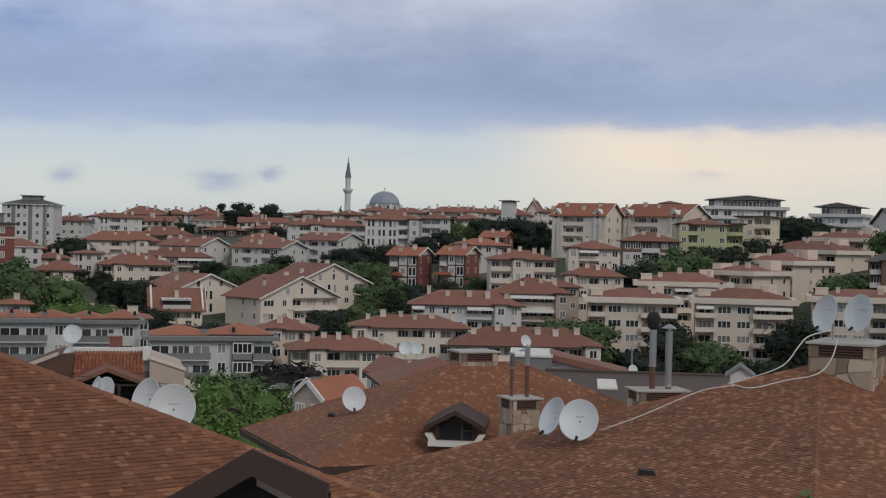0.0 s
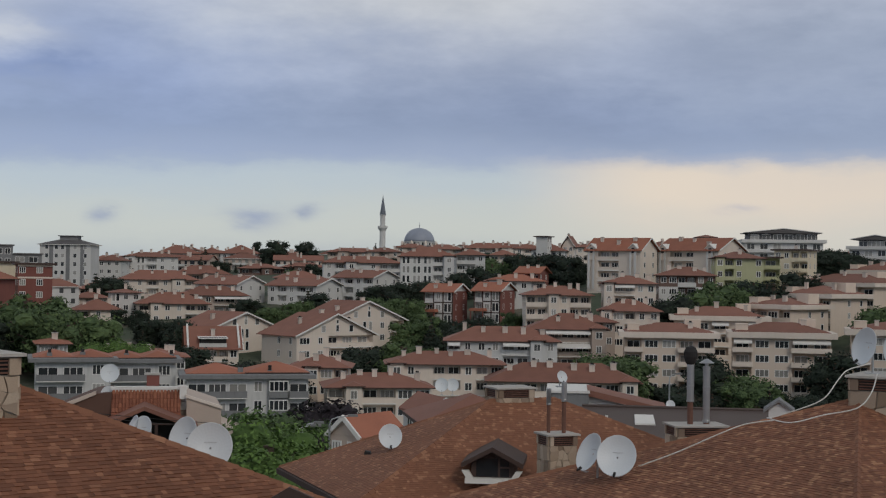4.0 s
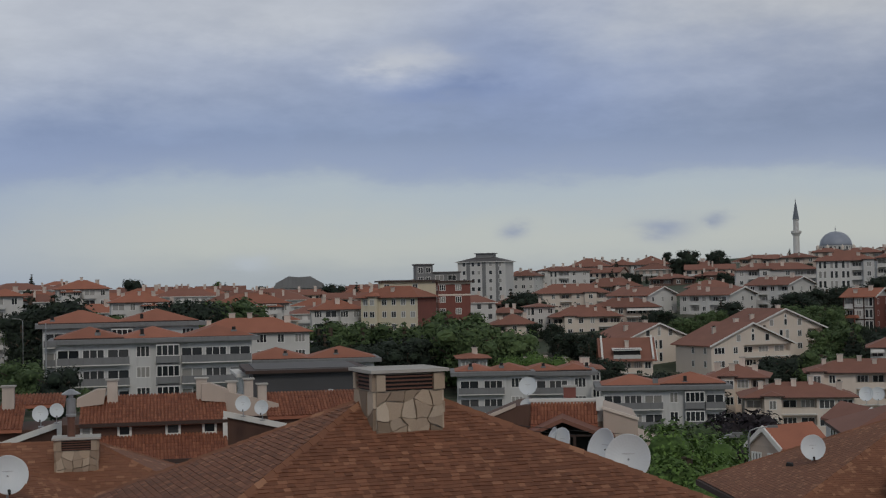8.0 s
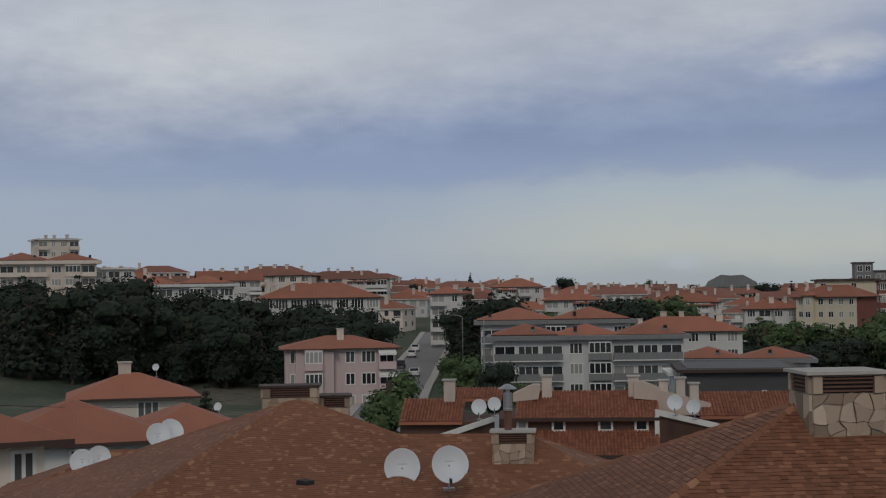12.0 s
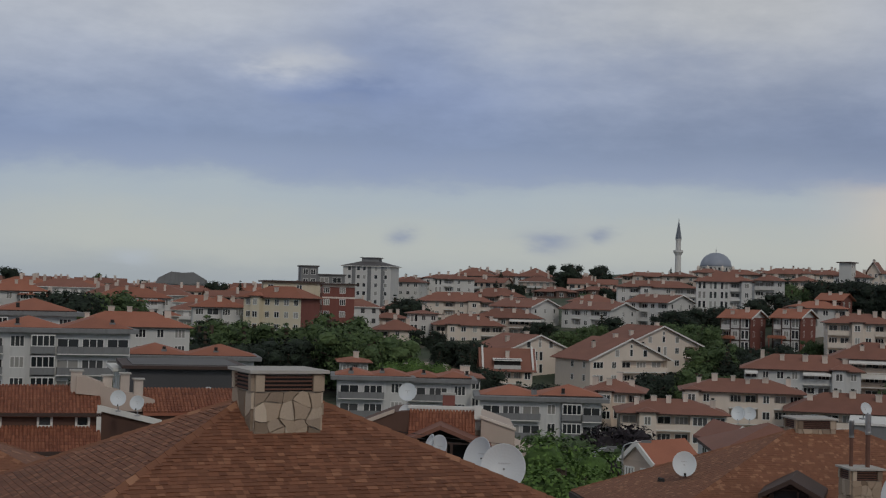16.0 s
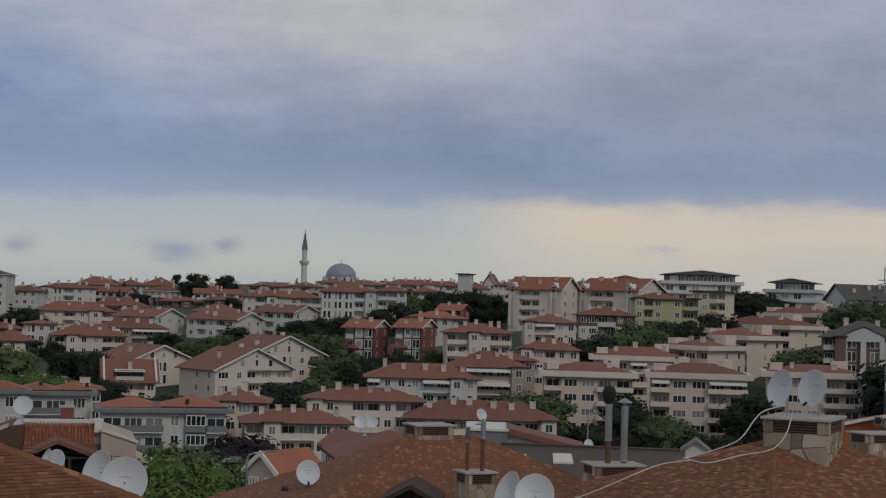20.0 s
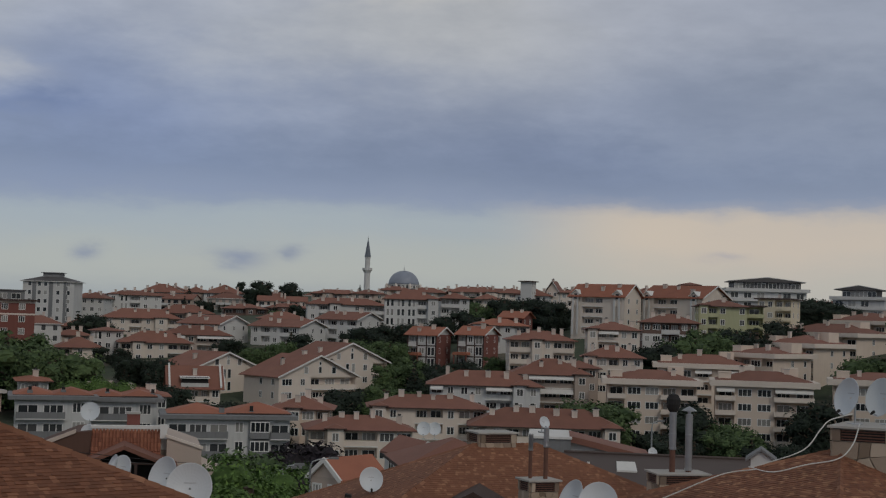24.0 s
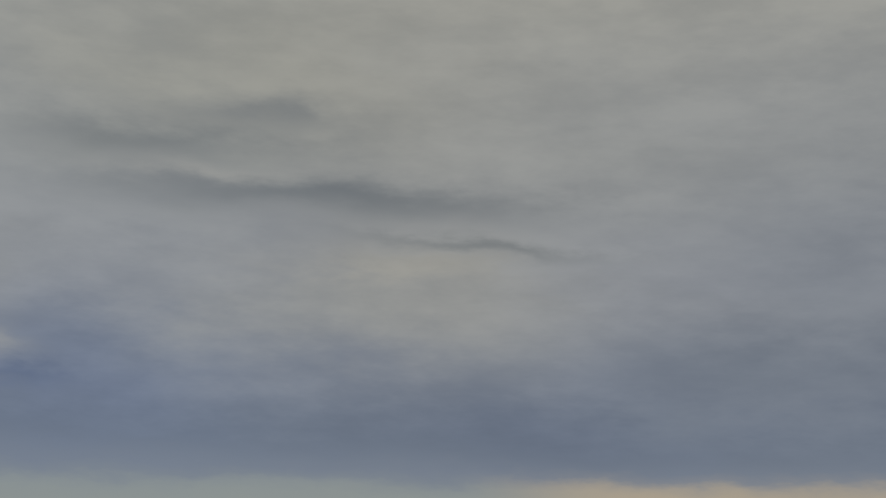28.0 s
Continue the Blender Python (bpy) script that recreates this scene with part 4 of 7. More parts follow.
# ---- the town on the hill ----
town_house(11.83, 301, 0.3, 19.1, 13.0, 4, "hip", "beige", "brown", 3, "bWWbb", band=1.1, chimneys=2, rail="cream", canvas=1, slope=16)
town_house(7.51, 301, -0.1, 17.9, 13.0, 4, "hip", "beige", "brown", 3, "bWWbb", band=1.1, chimneys=2, rail="cream", slope=15)
town_house(16.21, 301, 1.3, 18.3, 13.0, 4, "hip", "beige", "brown", 3, "bWWbb", band=1.1, chimneys=2, rail="cream", slope=12)
town_house(9.48, 331, 2.7, 19.8, 13.0, 3, "hip", "beige", "brown", 3, "WWlnb", band=1.0, chimneys=3, canvas=1, slope=17)
town_house(12.07, 341, 5.3, 12.4, 15.0, 4, "hip", "beige", "brown", -35, "WlWl", band=1.0, chimneys=2, side="nww", slope=13)
town_house(13.44, 361, 7.7, 14.6, 15.0, 5, "hip", "beige", "brown", -35, "WlWl", band=1.0, chimneys=2, side="nww", slope=15)
town_house(14.42, 391, 10.4, 24.7, 15.0, 5, "hip", "beige", "brown", -35, "lWWWl", band=1.0, chimneys=3, side="nwn", slope=17)
town_house(15.81, 421, 13.9, 17.2, 15.0, 4, "hip", "beige", "brown", -30, "lWWl", band=1.0, chimneys=3, side="ww", slope=17)
town_house(8.16, 373, 12.8, 14.0, 11.5, 3, "hip", "brown", "brown", 5, "wWllww", lower="white", rail="white", chimneys=4, slope=19)
town_house(5.95, 355, 10.6, 12.6, 11.5, 3, "hip", "cream", "brown", 4, "wllww", canvas=1, chimneys=4, slope=17)
town_house(3.11, 355, 7.6, 15.8, 11.5, 3, "hip", "cream", "brown", 6, "llwwll", chimneys=5, rail="cream", slope=19)
town_house(6.00, 330, 4.6, 13.2, 11.5, 3, "hip", "cream", "brown", 2, "wWlww", chimneys=4, slope=22)
town_house(3.53, 306, 1.2, 15.9, 12.7, 3, "hip", "tan", "brown", 3, "wlllw", canvas=2, chimneys=4)
town_house(4.69, 323, 2.2, 7.9, 11.5, 2, "hip", "tan", "brown", 3, "wlw", chimneys=2, slope=17)
town_house(0.95, 295, -1.0, 22.2, 11.5, 3, "hip", "grey", "brown", 2, "lwwwllww", canvas=1, chimneys=5, slope=23)
town_house(-1.29, 270, -4.3, 21.2, 11.5, 3, "hip", "cream", "brown", 4, "wwnllwll", chimneys=6, slope=18)
town_house(-4.00, 250, -7.1, 17.6, 11.5, 3, "hip", "cream", "brown", 5, "lwllWW", chimneys=5, slope=18)
town_house(-6.20, 267, -4.9, 10.3, 11.5, 3, "hip", "beige", "brown", -4, "wWWl", chimneys=4, slope=19)
town_house(3.37, 260, -6.4, 26.1, 11.9, 3, "hip", "cream", "brown", 3, "lwllwwllw", chimneys=6)
town_house(-1.28, 377, 7.8, 7.7, 11.5, 3, "ridge", "white", "red", -20, "lwt", chimneys=2, porch=True, flank="brick", timber=True, slope=18)
town_house(0.66, 377, 8.2, 7.0, 11.5, 3, "ridge", "white", "red", -20, "lwt", chimneys=2, porch=True, flank="brick", timber=True, slope=19)
town_house(1.48, 397, 10.7, 15.4, 11.5, 2, "hip", "white", "red", 4, "wlwl", chimneys=3, slope=16)
town_house(2.17, 410, 13.0, 6.3, 11.5, 2, "ridge", "brick", "red", -15, "wl", chimneys=2, slope=16)
town_house(-1.51, 405, 8.5, 4.5, 11.5, 2, "hip", "brick", "red", -10, "ww", chimneys=1, slope=11)
town_house(-2.06, 455, 17.9, 16.8, 12.0, 3, "hip", "white", "brown", 2, "tttlw", chimneys=2)
town_house(-0.35, 467, 18.7, 9.2, 11.5, 3, "hip", "grey", "brown", 4, "llw", chimneys=2, slope=21)
town_house(-4.68, 480, 15.8, 25.5, 10.5, 3, "hip", "white", "brown", 4, "wlwnwll", chimneys=4, slope=20)
town_house(-4.46, 448, 11.0, 14.0, 15.0, 3, "ridge", "white", "brown", -32, "wlwl", chimneys=3, side="www", slope=16)
town_house(-6.89, 436, 8.4, 17.0, 15.0, 3, "ridge", "white", "brown", -32, "wlwlw", chimneys=3, side="nww", slope=15)
town_house(-7.16, 460, 10.6, 14.6, 11.5, 2, "hip", "tan", "brown", 5, "wlw", chimneys=3, slope=19)
town_house(-9.79, 438, 8.6, 14.0, 15.0, 3, "ridge", "white", "brown", -35, "wlww", chimneys=3, side="www", slope=17)
town_house(-12.65, 486, 9.4, 24.7, 12.4, 2, "hip", "cream", "brown", 4, "wwlwwl", chimneys=4)
town_house(-10.98, 518, 11.3, 19.2, 12.5, 2, "hip", "tan", "brown", 5, "wlwl", chimneys=3)
town_house(-10.48, 460, 8.7, 10.9, 11.5, 2, "hip", "cream", "brown", 4, "wlw", chimneys=2, slope=17)
town_house(-12.09, 406, 3.3, 18.9, 12.5, 3, "hip", "cream", "brown", 4, "lwwwll", chimneys=5)
town_house(-10.52, 423, 5.4, 19.0, 11.5, 3, "hip", "tan", "brown", 4, "wlwlll", chimneys=4, canvas=1, slope=22)
town_house(-14.96, 406, 1.5, 11.7, 13.7, 3, "hip", "cream", "brown", 4, "lww", chimneys=3)
town_house(-13.91, 417, 6.0, 8.3, 11.5, 2, "hip", "white", "brown", 4, "tww", chimneys=1, slope=11)
town_house(-16.24, 475, 6.6, 9.6, 11.5, 2, "hip", "tan", "brown", 3, "wlw", chimneys=2, slope=20)
town_house(-15.04, 467, 6.4, 10.0, 11.5, 2, "hip", "tan", "brown", 3, "lww", chimneys=3, slope=21)
town_house(-15.24, 437, 4.1, 11.3, 11.5, 2, "hip", "tan", "brown", 3, "wlw", chimneys=3, slope=16)
town_house(-12.93, 567, 17.6, 20.2, 11.5, 3, "hip", "white", "brown", 3, "wtlww", chimneys=5, slope=16)
town_house(-14.34, 552, 15.9, 8.5, 15.6, 3, "hip", "white", "brown", -12, "www", chimneys=2)
town_house(-11.89, 647, 20.1, 18.4, 15.2, 3, "hip", "white", "brown", 4, "wlww", chimneys=4)
town_house(-10.58, 656, 20.6, 10.3, 14.3, 3, "hip", "tan", "brown", 4, "lww", chimneys=3)
town_house(-9.44, 652, 20.5, 16.7, 16.5, 3, "hip", "white", "brown", -6, "wlww", chimneys=4)
town_house(-8.66, 565, 13.7, 16.4, 11.5, 2, "hip", "brown", "brown", 4, "llwl", chimneys=3, slope=16)
town_house(-6.95, 575, 14.5, 17.2, 11.5, 2, "hip", "brown", "brown", 4, "lwll", chimneys=3, slope=16)
town_house(-7.25, 645, 19.0, 16.9, 11.5, 2, "hip", "tan", "brown", 4, "lwl", chimneys=3, slope=18)
town_house(-5.02, 655, 21.9, 22.7, 11.5, 2, "hip", "tan", "brown", 2, "lwlwl", chimneys=3, slope=17)
town_house(-3.79, 625, 21.8, 14.3, 11.5, 2, "hip", "tan", "brown", 2, "wlw", chimneys=3, slope=16)
town_house(-2.67, 725, 25.6, 16.6, 11.5, 2, "hip", "tan", "brown", 2, "wlw", chimneys=2, slope=18)
town_house(-1.43, 645, 23.6, 17.1, 11.5, 2, "hip", "tan", "brown", 3, "wlwl", chimneys=3, slope=19)
town_house(0.38, 645, 24.3, 22.1, 11.5, 2, "hip", "cream", "brown", 3, "wllw", chimneys=4, slope=21)
town_house(0.97, 565, 20.2, 10.4, 11.5, 2, "hip", "cream", "brown", 3, "llw", chimneys=2, slope=20)
town_house(1.96, 605, 23.6, 11.2, 11.5, 2, "hip", "cream", "brown", 3, "wlw", chimneys=3, slope=20)
town_house(2.88, 565, 22.1, 12.9, 11.5, 2, "hip", "white", "brown", -12, "wtlw", chimneys=3, slope=22)
town_house(3.64, 569, 24.1, 4.5, 10.0, 3, "gable", "cream", "brown", -10, "ww", chimneys=1, slope=56)
town_house(4.29, 525, 22.8, 8.0, 11.5, 3, "hip", "cream", "brown", 3, "wlw", chimneys=3, slope=16)
town_house(2.60, 558, 27.2, 4.5, 5.0, 4, "flat", "white", "dark", -20, "n", chimneys=0)
town_house(10.16, 381, 17.4, 12.3, 10.8, 3, "hip", "green", "brown", 6, "wbwnw", chimneys=1, slope=16, rail="green")
town_house(11.40, 388, 17.5, 4.5, 9.0, 3, "flat", "green", "dark", 6, "b", chimneys=0, rail="green")
town_house(12.39, 403, 19.8, 9.0, 12.0, 4, "flat", "pale", "dark", -12, "wwlb", chimneys=1, rail="pale")
dormer_row(town_house(5.70, 410, 19.7, 16.5, 11.0, 4, "ridge", "cream", "red", -26, "nllnn", chimneys=3, slope=30), 16.5, 11.0, 30, (-6.8, 6.1), "cream")
dormer_row(town_house(8.78, 414, 19.9, 19.4, 15.0, 4, "ridge", "cream", "red", -30, "nllnn", chimneys=3, slope=24), 19.4, 15.0, 24, (-7.9, 7.2), "cream")
town_house(8.91, 430, 24.1, 4.9, 11.5, 2, "hip", "cream", "brown", 4, "ww", chimneys=0, slope=13)
town_house(-6.36, 327, -1.6, 21.0, 14.0, 3, "gable", "cream", "brown", 35, "Wwlll", chimneys=3, side="wwn", slope=23)
town_house(-5.06, 350, 1.0, 21.7, 14.0, 4, "gable", "cream", "brown", 35, "twtwl", chimneys=3, side="nww", slope=22)
town_house(-9.93, 343, -0.8, 17.8, 14.0, 3, "gable", "cream", "brown", 35, "wttnl", chimneys=3, side="lww", slope=21)
cottage = town_house(-10.51, 309, -3.8, 10.4, 10.0, 2, "ridge", "cream", "brown", 4, "nlllw", chimneys=1, slope=38)
# solid black box that stands in for the loggia's shaded hollow
part("roof_loggia", Shape().box(-2.9, 2.6, -5.3, -1.9, 0.35, 2.1), SOOT_AND_SHADE, cottage, "roof loggia, its shade a black box")
part("loggia_awning", Shape().slab([(-3.2, -5.9, 1.95), (2.9, -5.9, 1.95), (2.9, -1.9, 2.35), (-3.2, -1.9, 2.35)], 0.12), TRIM, cottage, "pale canvas awning")
part("loggia_rail", Shape().box(-3.0, 2.7, -5.5, -5.32, 0.1, 0.9), WALLS["white"], cottage)
for e in (-1, 1):
    part("white_verge", Shape().prism([(-5.6, -0.1), (-5.6, 0.35), (0.0, 4.7), (0.0, 4.25)], e * 5.3 - 0.2, e * 5.3 + 0.2), TRIM, cottage, m=pose(0, 0, 0.1, 0, 0, 90))
front_gable(town_house(17.99, 337, 9.4, 17.0, 15.0, 3, "hip", "brown", "dark", 3, "lntntnl", chimneys=2, rail="white"), 17.0, 15.0)
town_house(18.04, 437, 19.5, 17.0, 13.0, 3, "ridge", "white", "dark", 28, "nwnnn", chimneys=3, side="ww", slope=32)
town_house(19.69, 276, 5.3, 7.6, 9.0, 2, "gable", "dark", "dark", -3, "WWW", chimneys=0, slope=24)
town_house(-12.15, 253, -2.4, 4.7, 11.5, 2, "hip", "grey", "red", 3, "wlw", chimneys=1, slope=11)
town_house(-14.16, 267, -2.8, 7.7, 11.5, 2, "hip", "grey", "red", 3, "wlwl", chimneys=2, slope=11)
town_house(-12.59, 277, -3.3, 5.8, 11.5, 2, "hip", "white", "red", 3, "wlw", chimneys=2, slope=11)
town_house(-16.60, 273, -1.2, 4.9, 11.5, 2, "hip", "white", "red", 3, "wlw", chimneys=1, slope=11)
town_house(-19.16, 372, 13.6, 14.6, 8.0, 3, "flat", "pale", "dark", 4, "wnwn", chimneys=0, kind="school_building")
town_house(-19.51, 345, 10.0, 15.6, 9.0, 3, "hip", "pale", "red", -30, "wwwwww", chimneys=1, slope=27, side="n", kind="school_building", flank="brick")
wing = town_house(-17.33, 357, 13.2, 7.8, 11.0, 4, "flat", "brick", "dark", 4, "WnWn", chimneys=0, kind="school_wing")
part("cream_band", Shape().box(-4.02, 4.02, -5.66, -5.51, -0.5, 0.36).box(-4.02, 4.02, -5.66, -5.51, -3.3, -2.9), WALLS["cream"], wing, "cream plaster band")
# grey hall and blocks on the far skyline
x, y = polar(-23.44, 620)
PLACED.append((x, y, 11.0))
hall_roof = thing("sports_hall", pose(x, y, 18.0, 0, 0, 23.4), "large hall under a dark grey folded roof", "hall")
part("roof", Shape().prism([(-11.0, -5.2), (11.0, -5.2), (10.3, -3.4), (4.8, -0.2), (0, -0.5), (-4.4, -0.1), (-9.7, -2.8)], -9, 9), PARAPET, hall_roof)
part("wall", Shape().box(-10.0, 10.0, -8, 8, -16, -5.2), WALLS["grey"], hall_roof)
for turn, far, top, w, high in ((-18.49, 455, 19.4, 5.4, 14), (-17.64, 470, 17.0, 9.3, 10)):
    x, y = polar(turn, far)
    PLACED.append((x, y, w / 2))
    block = thing("flat_roof_block", pose(x, y, top, 0, 0, -turn + 6), "grey concrete block with a flat roof and dark glazing", "apartment block")
    part("wall", Shape().box(-w / 2, w / 2, -3, 5, -high, -0.3), PARAPET, block)
    part("roof", Shape().box(-w / 2 - 0.4, w / 2 + 0.4, -3.4, 5.4, -0.3, 0.1), ROOFS["dark"], block)
    for q in (-0.22, 0.22):
        for s in range(2):
            add_window(block, w * 0.3, 1.8, 2, pose(q * w, -3.004, -2.8 - 3 * s), True)
modern_block(11.81, 457, 26.4, 23.7, 14, 4, 8, "white flats with a dark glazed top storey and shallow roof")
modern_block(15.49, 457, 24.6, 15.2, 13, 4, -10, "pale flats with broad white slabs and dark gabled top", 2.6)
house(-39.0, 196, 5.0, 14.6, 11, 3, "hip", "pink", "red", 3, "apartment_house", slope=14, pattern="wgnwwb", chimneys=1)


# ---- far streets: alike plain houses, too small to tell their windows apart ----
def far_house(kind, wall, cover, w, d, storeys, seed):
    rng = random.Random(seed)
    h = storeys * STOREY
    ob = thing("hillside_house", pose(0, 0, -500), f"{NAMES[wall]} hillside house with a {TOPS[cover]}", "house", "houses on the far hill")
    part("wall", Shape().box(-w / 2, w / 2, -d / 2, d / 2, -7, h), WALLS[wall], ob)
    part("roof", hip_roof_shape(w, d, 21, 0.7, kind), (ROOFS[cover], TRIM, WALLS[wall]), ob, m=pose(0, 0, h))
    s = Shape()
    for k in range(storeys):
        n = int(w / 2.7)
        for i in range(n):
            cx, z = -w / 2 + w * (i + 0.5) / n, k * STOREY + 0.9
            half = rng.choice((0.55, 0.7, 1.0))
            s.box(cx - half, cx + half, -d / 2 - 0.05, -d / 2, z - (0.5 if half == 1.0 else 0), z + 1.4, 1)
            s.box(cx - half - 0.1, cx + half + 0.1, -d / 2 - 0.12, -d / 2, z - 0.2, z - 0.05, 0)
        for cy in (-d / 4, d / 4):
            for e in (-1, 1):
                s.box(e * w / 2 - (0.05 if e < 0 else 0), e * w / 2 + (0.05 if e > 0 else 0), cy - 0.6, cy + 0.6, k * STOREY + 0.9, k * STOREY + 2.2, 1)
    tagged(part("glazing", s, (FRAME, GLASS), ob), kind="stuff")
    s = Shape()
    for k in range(storeys - 1):
        x0 = rng.uniform(-w / 2, 0)
        s.box(x0, x0 + w * 0.42, -d / 2 - 1.2, -d / 2, (k + 1) * STOREY, (k + 1) * STOREY + 1.0)
    if storeys > 1:
        part("balcony", s, WALLS["white" if wall == "tan" else wall], ob)
    for k in range(1 + seed % 2):
        cx, cy, e = rng.uniform(-0.35, 0.35) * w, rng.uniform(-0.25, 0.25) * d, rng.uniform(0.3, 0.55)
        part("chimney", Shape().box(cx - e, cx + e, cy - e, cy + e, h, h + d * 0.19 + 0.9 + e), CHIMNEY, ob)
    return ob


FAR_BROWN = [far_house(k, w, c, a, b, n, i) for i, (k, w, c, a, b, n) in enumerate([
    ("hip", "tan", "brown", 15, 11, 2), ("hip", "cream", "brown", 13, 10, 2), ("hip", "tan", "brown", 18, 11, 2), ("gable", "cream", "brown", 11, 12, 3), ("hip", "white", "brown", 16, 10, 3), ("ridge", "tan", "brown", 20, 10, 2)])]
FAR_RED = [far_house(k, w, c, a, b, n, 20 + i) for i, (k, w, c, a, b, n) in enumerate([
    ("hip", "white", "brown", 16, 11, 2), ("hip", "cream", "red", 18, 11, 2), ("hip", "white", "brown", 20, 12, 3), ("ridge", "cream", "brown", 22, 10, 2), ("hip", "grey", "red", 15, 11, 2)])]

# ---- trees ----
def leaf_cloud(blobs, count, size, seed):
    """Many small bent leaf sprays over uneven blobs (x, y, z, radius, flattening)."""
    rng = random.Random(seed)
    s = Shape()
    weight = [b[3] ** 2 for b in blobs]
    for _ in range(count):
        bx, by, bz, r, q = rng.choices(blobs, weight)[0]
        a, c = rng.uniform(0, 2 * math.pi), rng.uniform(-0.75, 1)
        k = math.sqrt(1 - c * c)
        out = Vector((k * math.cos(a), k * math.sin(a), c))
        p = Vector((bx, by, bz)) + Vector((out.x, out.y, out.z * q)) * r * rng.uniform(0.72, 1.06)
        e = size * rng.uniform(0.6, 1.4)
        n = (out + Vector((rng.uniform(-1, 1), rng.uniform(-1, 1), rng.uniform(-0.4, 1.2))) * 0.7).normalized()
        u = n.orthogonal().normalized()
        w = n.cross(u)
        t = rng.uniform(0, 6.28)
        u, w = u * math.cos(t) + w * math.sin(t), w * math.cos(t) - u * math.sin(t)
        s.add([p - u * e - w * e * 0.5, p + u * e - w * e * 0.4, p + w * e + n * e * 0.4], [(0, 1, 2)])
    # the dense inner leaves of every clump
    for bx, by, bz, r, q in blobs:
        v, f = [], []
        for j in range(5):
            for k in range(7):
                a, c = 2 * math.pi * (k + 0.5 * (j % 2)) / 7, -0.9 + 1.8 * j / 4
                g, d = math.sqrt(1 - c * c), r * rng.uniform(0.5, 0.74)
                v.append((bx + g * math.cos(a) * d, by + g * math.sin(a) * d, bz + c * d * q))
        for j in range(4):
            for k in range(7):
                f.append((j * 7 + k, j * 7 + (k + 1) % 7, j * 7 + 7 + (k + 1) % 7, j * 7 + 7 + k))
        s.add(v, f + [tuple(range(28, 35)), tuple(range(6, -1, -1))])
    return s


def tree_thing(name, label, leaves, high, wide, seed, count=900, size=0.45, conifer=False):
    rng = random.Random(seed)
    ob = thing(name, pose(0, 0, -500), label, "tree", "trees between the houses")
    t = Shape()
    r0 = high * 0.022 + 0.06
    t.tube([(0, 0, -1.5), (0.05, 0, high * 0.25), (rng.uniform(-0.2, 0.2), 0.1, high * 0.55), (0, 0, high * 0.85)], r0, 7)
    for i in range(5):
        a, z = i * 1.3 + rng.random(), high * rng.uniform(0.3, 0.6)
        t.tube([(0, 0, z), (math.cos(a) * wide * 0.2, math.sin(a) * wide * 0.2, z + high * 0.1), (math.cos(a) * wide * 0.38, math.sin(a) * wide * 0.38, z + high * 0.17)], r0 * 0.4, 5)
    part("trunk", t, BARK, ob)
    blobs = []
    if conifer:
        for i in range(9):
            z = high * (0.16 + 0.84 * i / 9)
            r = wide / 2 * (1 - i / 9.5)
            blobs += [(rng.uniform(-0.2, 0.2) * r, rng.uniform(-0.2, 0.2) * r, z, r * rng.uniform(0.85, 1.1), 0.45)]
    else:
        for i in range(13):
            a, q = rng.uniform(0, 6.28), rng.uniform(0.1, 0.36) * wide
            blobs.append((math.cos(a) * q, math.sin(a) * q, high * rng.uniform(0.2, 0.84), wide * rng.uniform(0.17, 0.27), rng.uniform(0.7, 1.0)))
        blobs += [(0, 0, high * 0.62, wide * 0.33, 1.0), (0, 0, high * 0.32, wide * 0.36, 0.9)]
    part("crown", leaf_cloud(blobs, count, size, seed), LEAVES[leaves], ob, smooth=True)
    return ob


TREES = {
    "mid": [tree_thing("tree", "broad green leafy tree between houses", "mid", 9, 8.5, 1, 1550, 0.235), tree_thing("tree", "rounded green tree with dense leaves", "mid", 7, 7, 2, 1350, 0.235), tree_thing("tree", "tall green poplar-like tree", "mid", 11, 6, 3, 1450, 0.235)],
    "dark": [tree_thing("pine_tree", "dark green broad-crowned pine tree", "dark", 10, 9, 4, 1550, 0.235), tree_thing("pine_tree", "dark green dense pine tree", "dark", 8.5, 8.5, 5, 1450, 0.235), tree_thing("fir_tree", "dark pointed fir tree", "dark", 10, 4.6, 6, 900, 0.26, True)],
    "bright": [tree_thing("tree", "fresh light green leafy tree", "bright", 7, 6.0, 7, 8000, 0.095)],
    "purple": [tree_thing("plum_tree", "dark purple-leaved plum tree", "purple", 8, 9, 8, 1800, 0.24)],
}
tree_rng = random.Random(11)


def plant(turn, far, kind="mid", grow=1.0, which=None, top=None):
    """Sets a tree on the ground, or so that its top reaches a height."""
    x, y = polar(turn, far)
    pick = tree_rng.choice(TREES[kind]) if which is None else TREES[kind][which]
    z = ground_height(x, y) - 0.1
    ob = copy_thing(pick, pose(x, y, z, 0, 0, tree_rng.uniform(0, 360)))
    g = grow * (tree_rng.uniform(0.85, 1.15) if far > 130 else 1.0)
    ob.matrix_basis = ob.matrix_basis @ Matrix.Diagonal((g, g, g * tree_rng.uniform(0.9, 1.1), 1))
    return ob


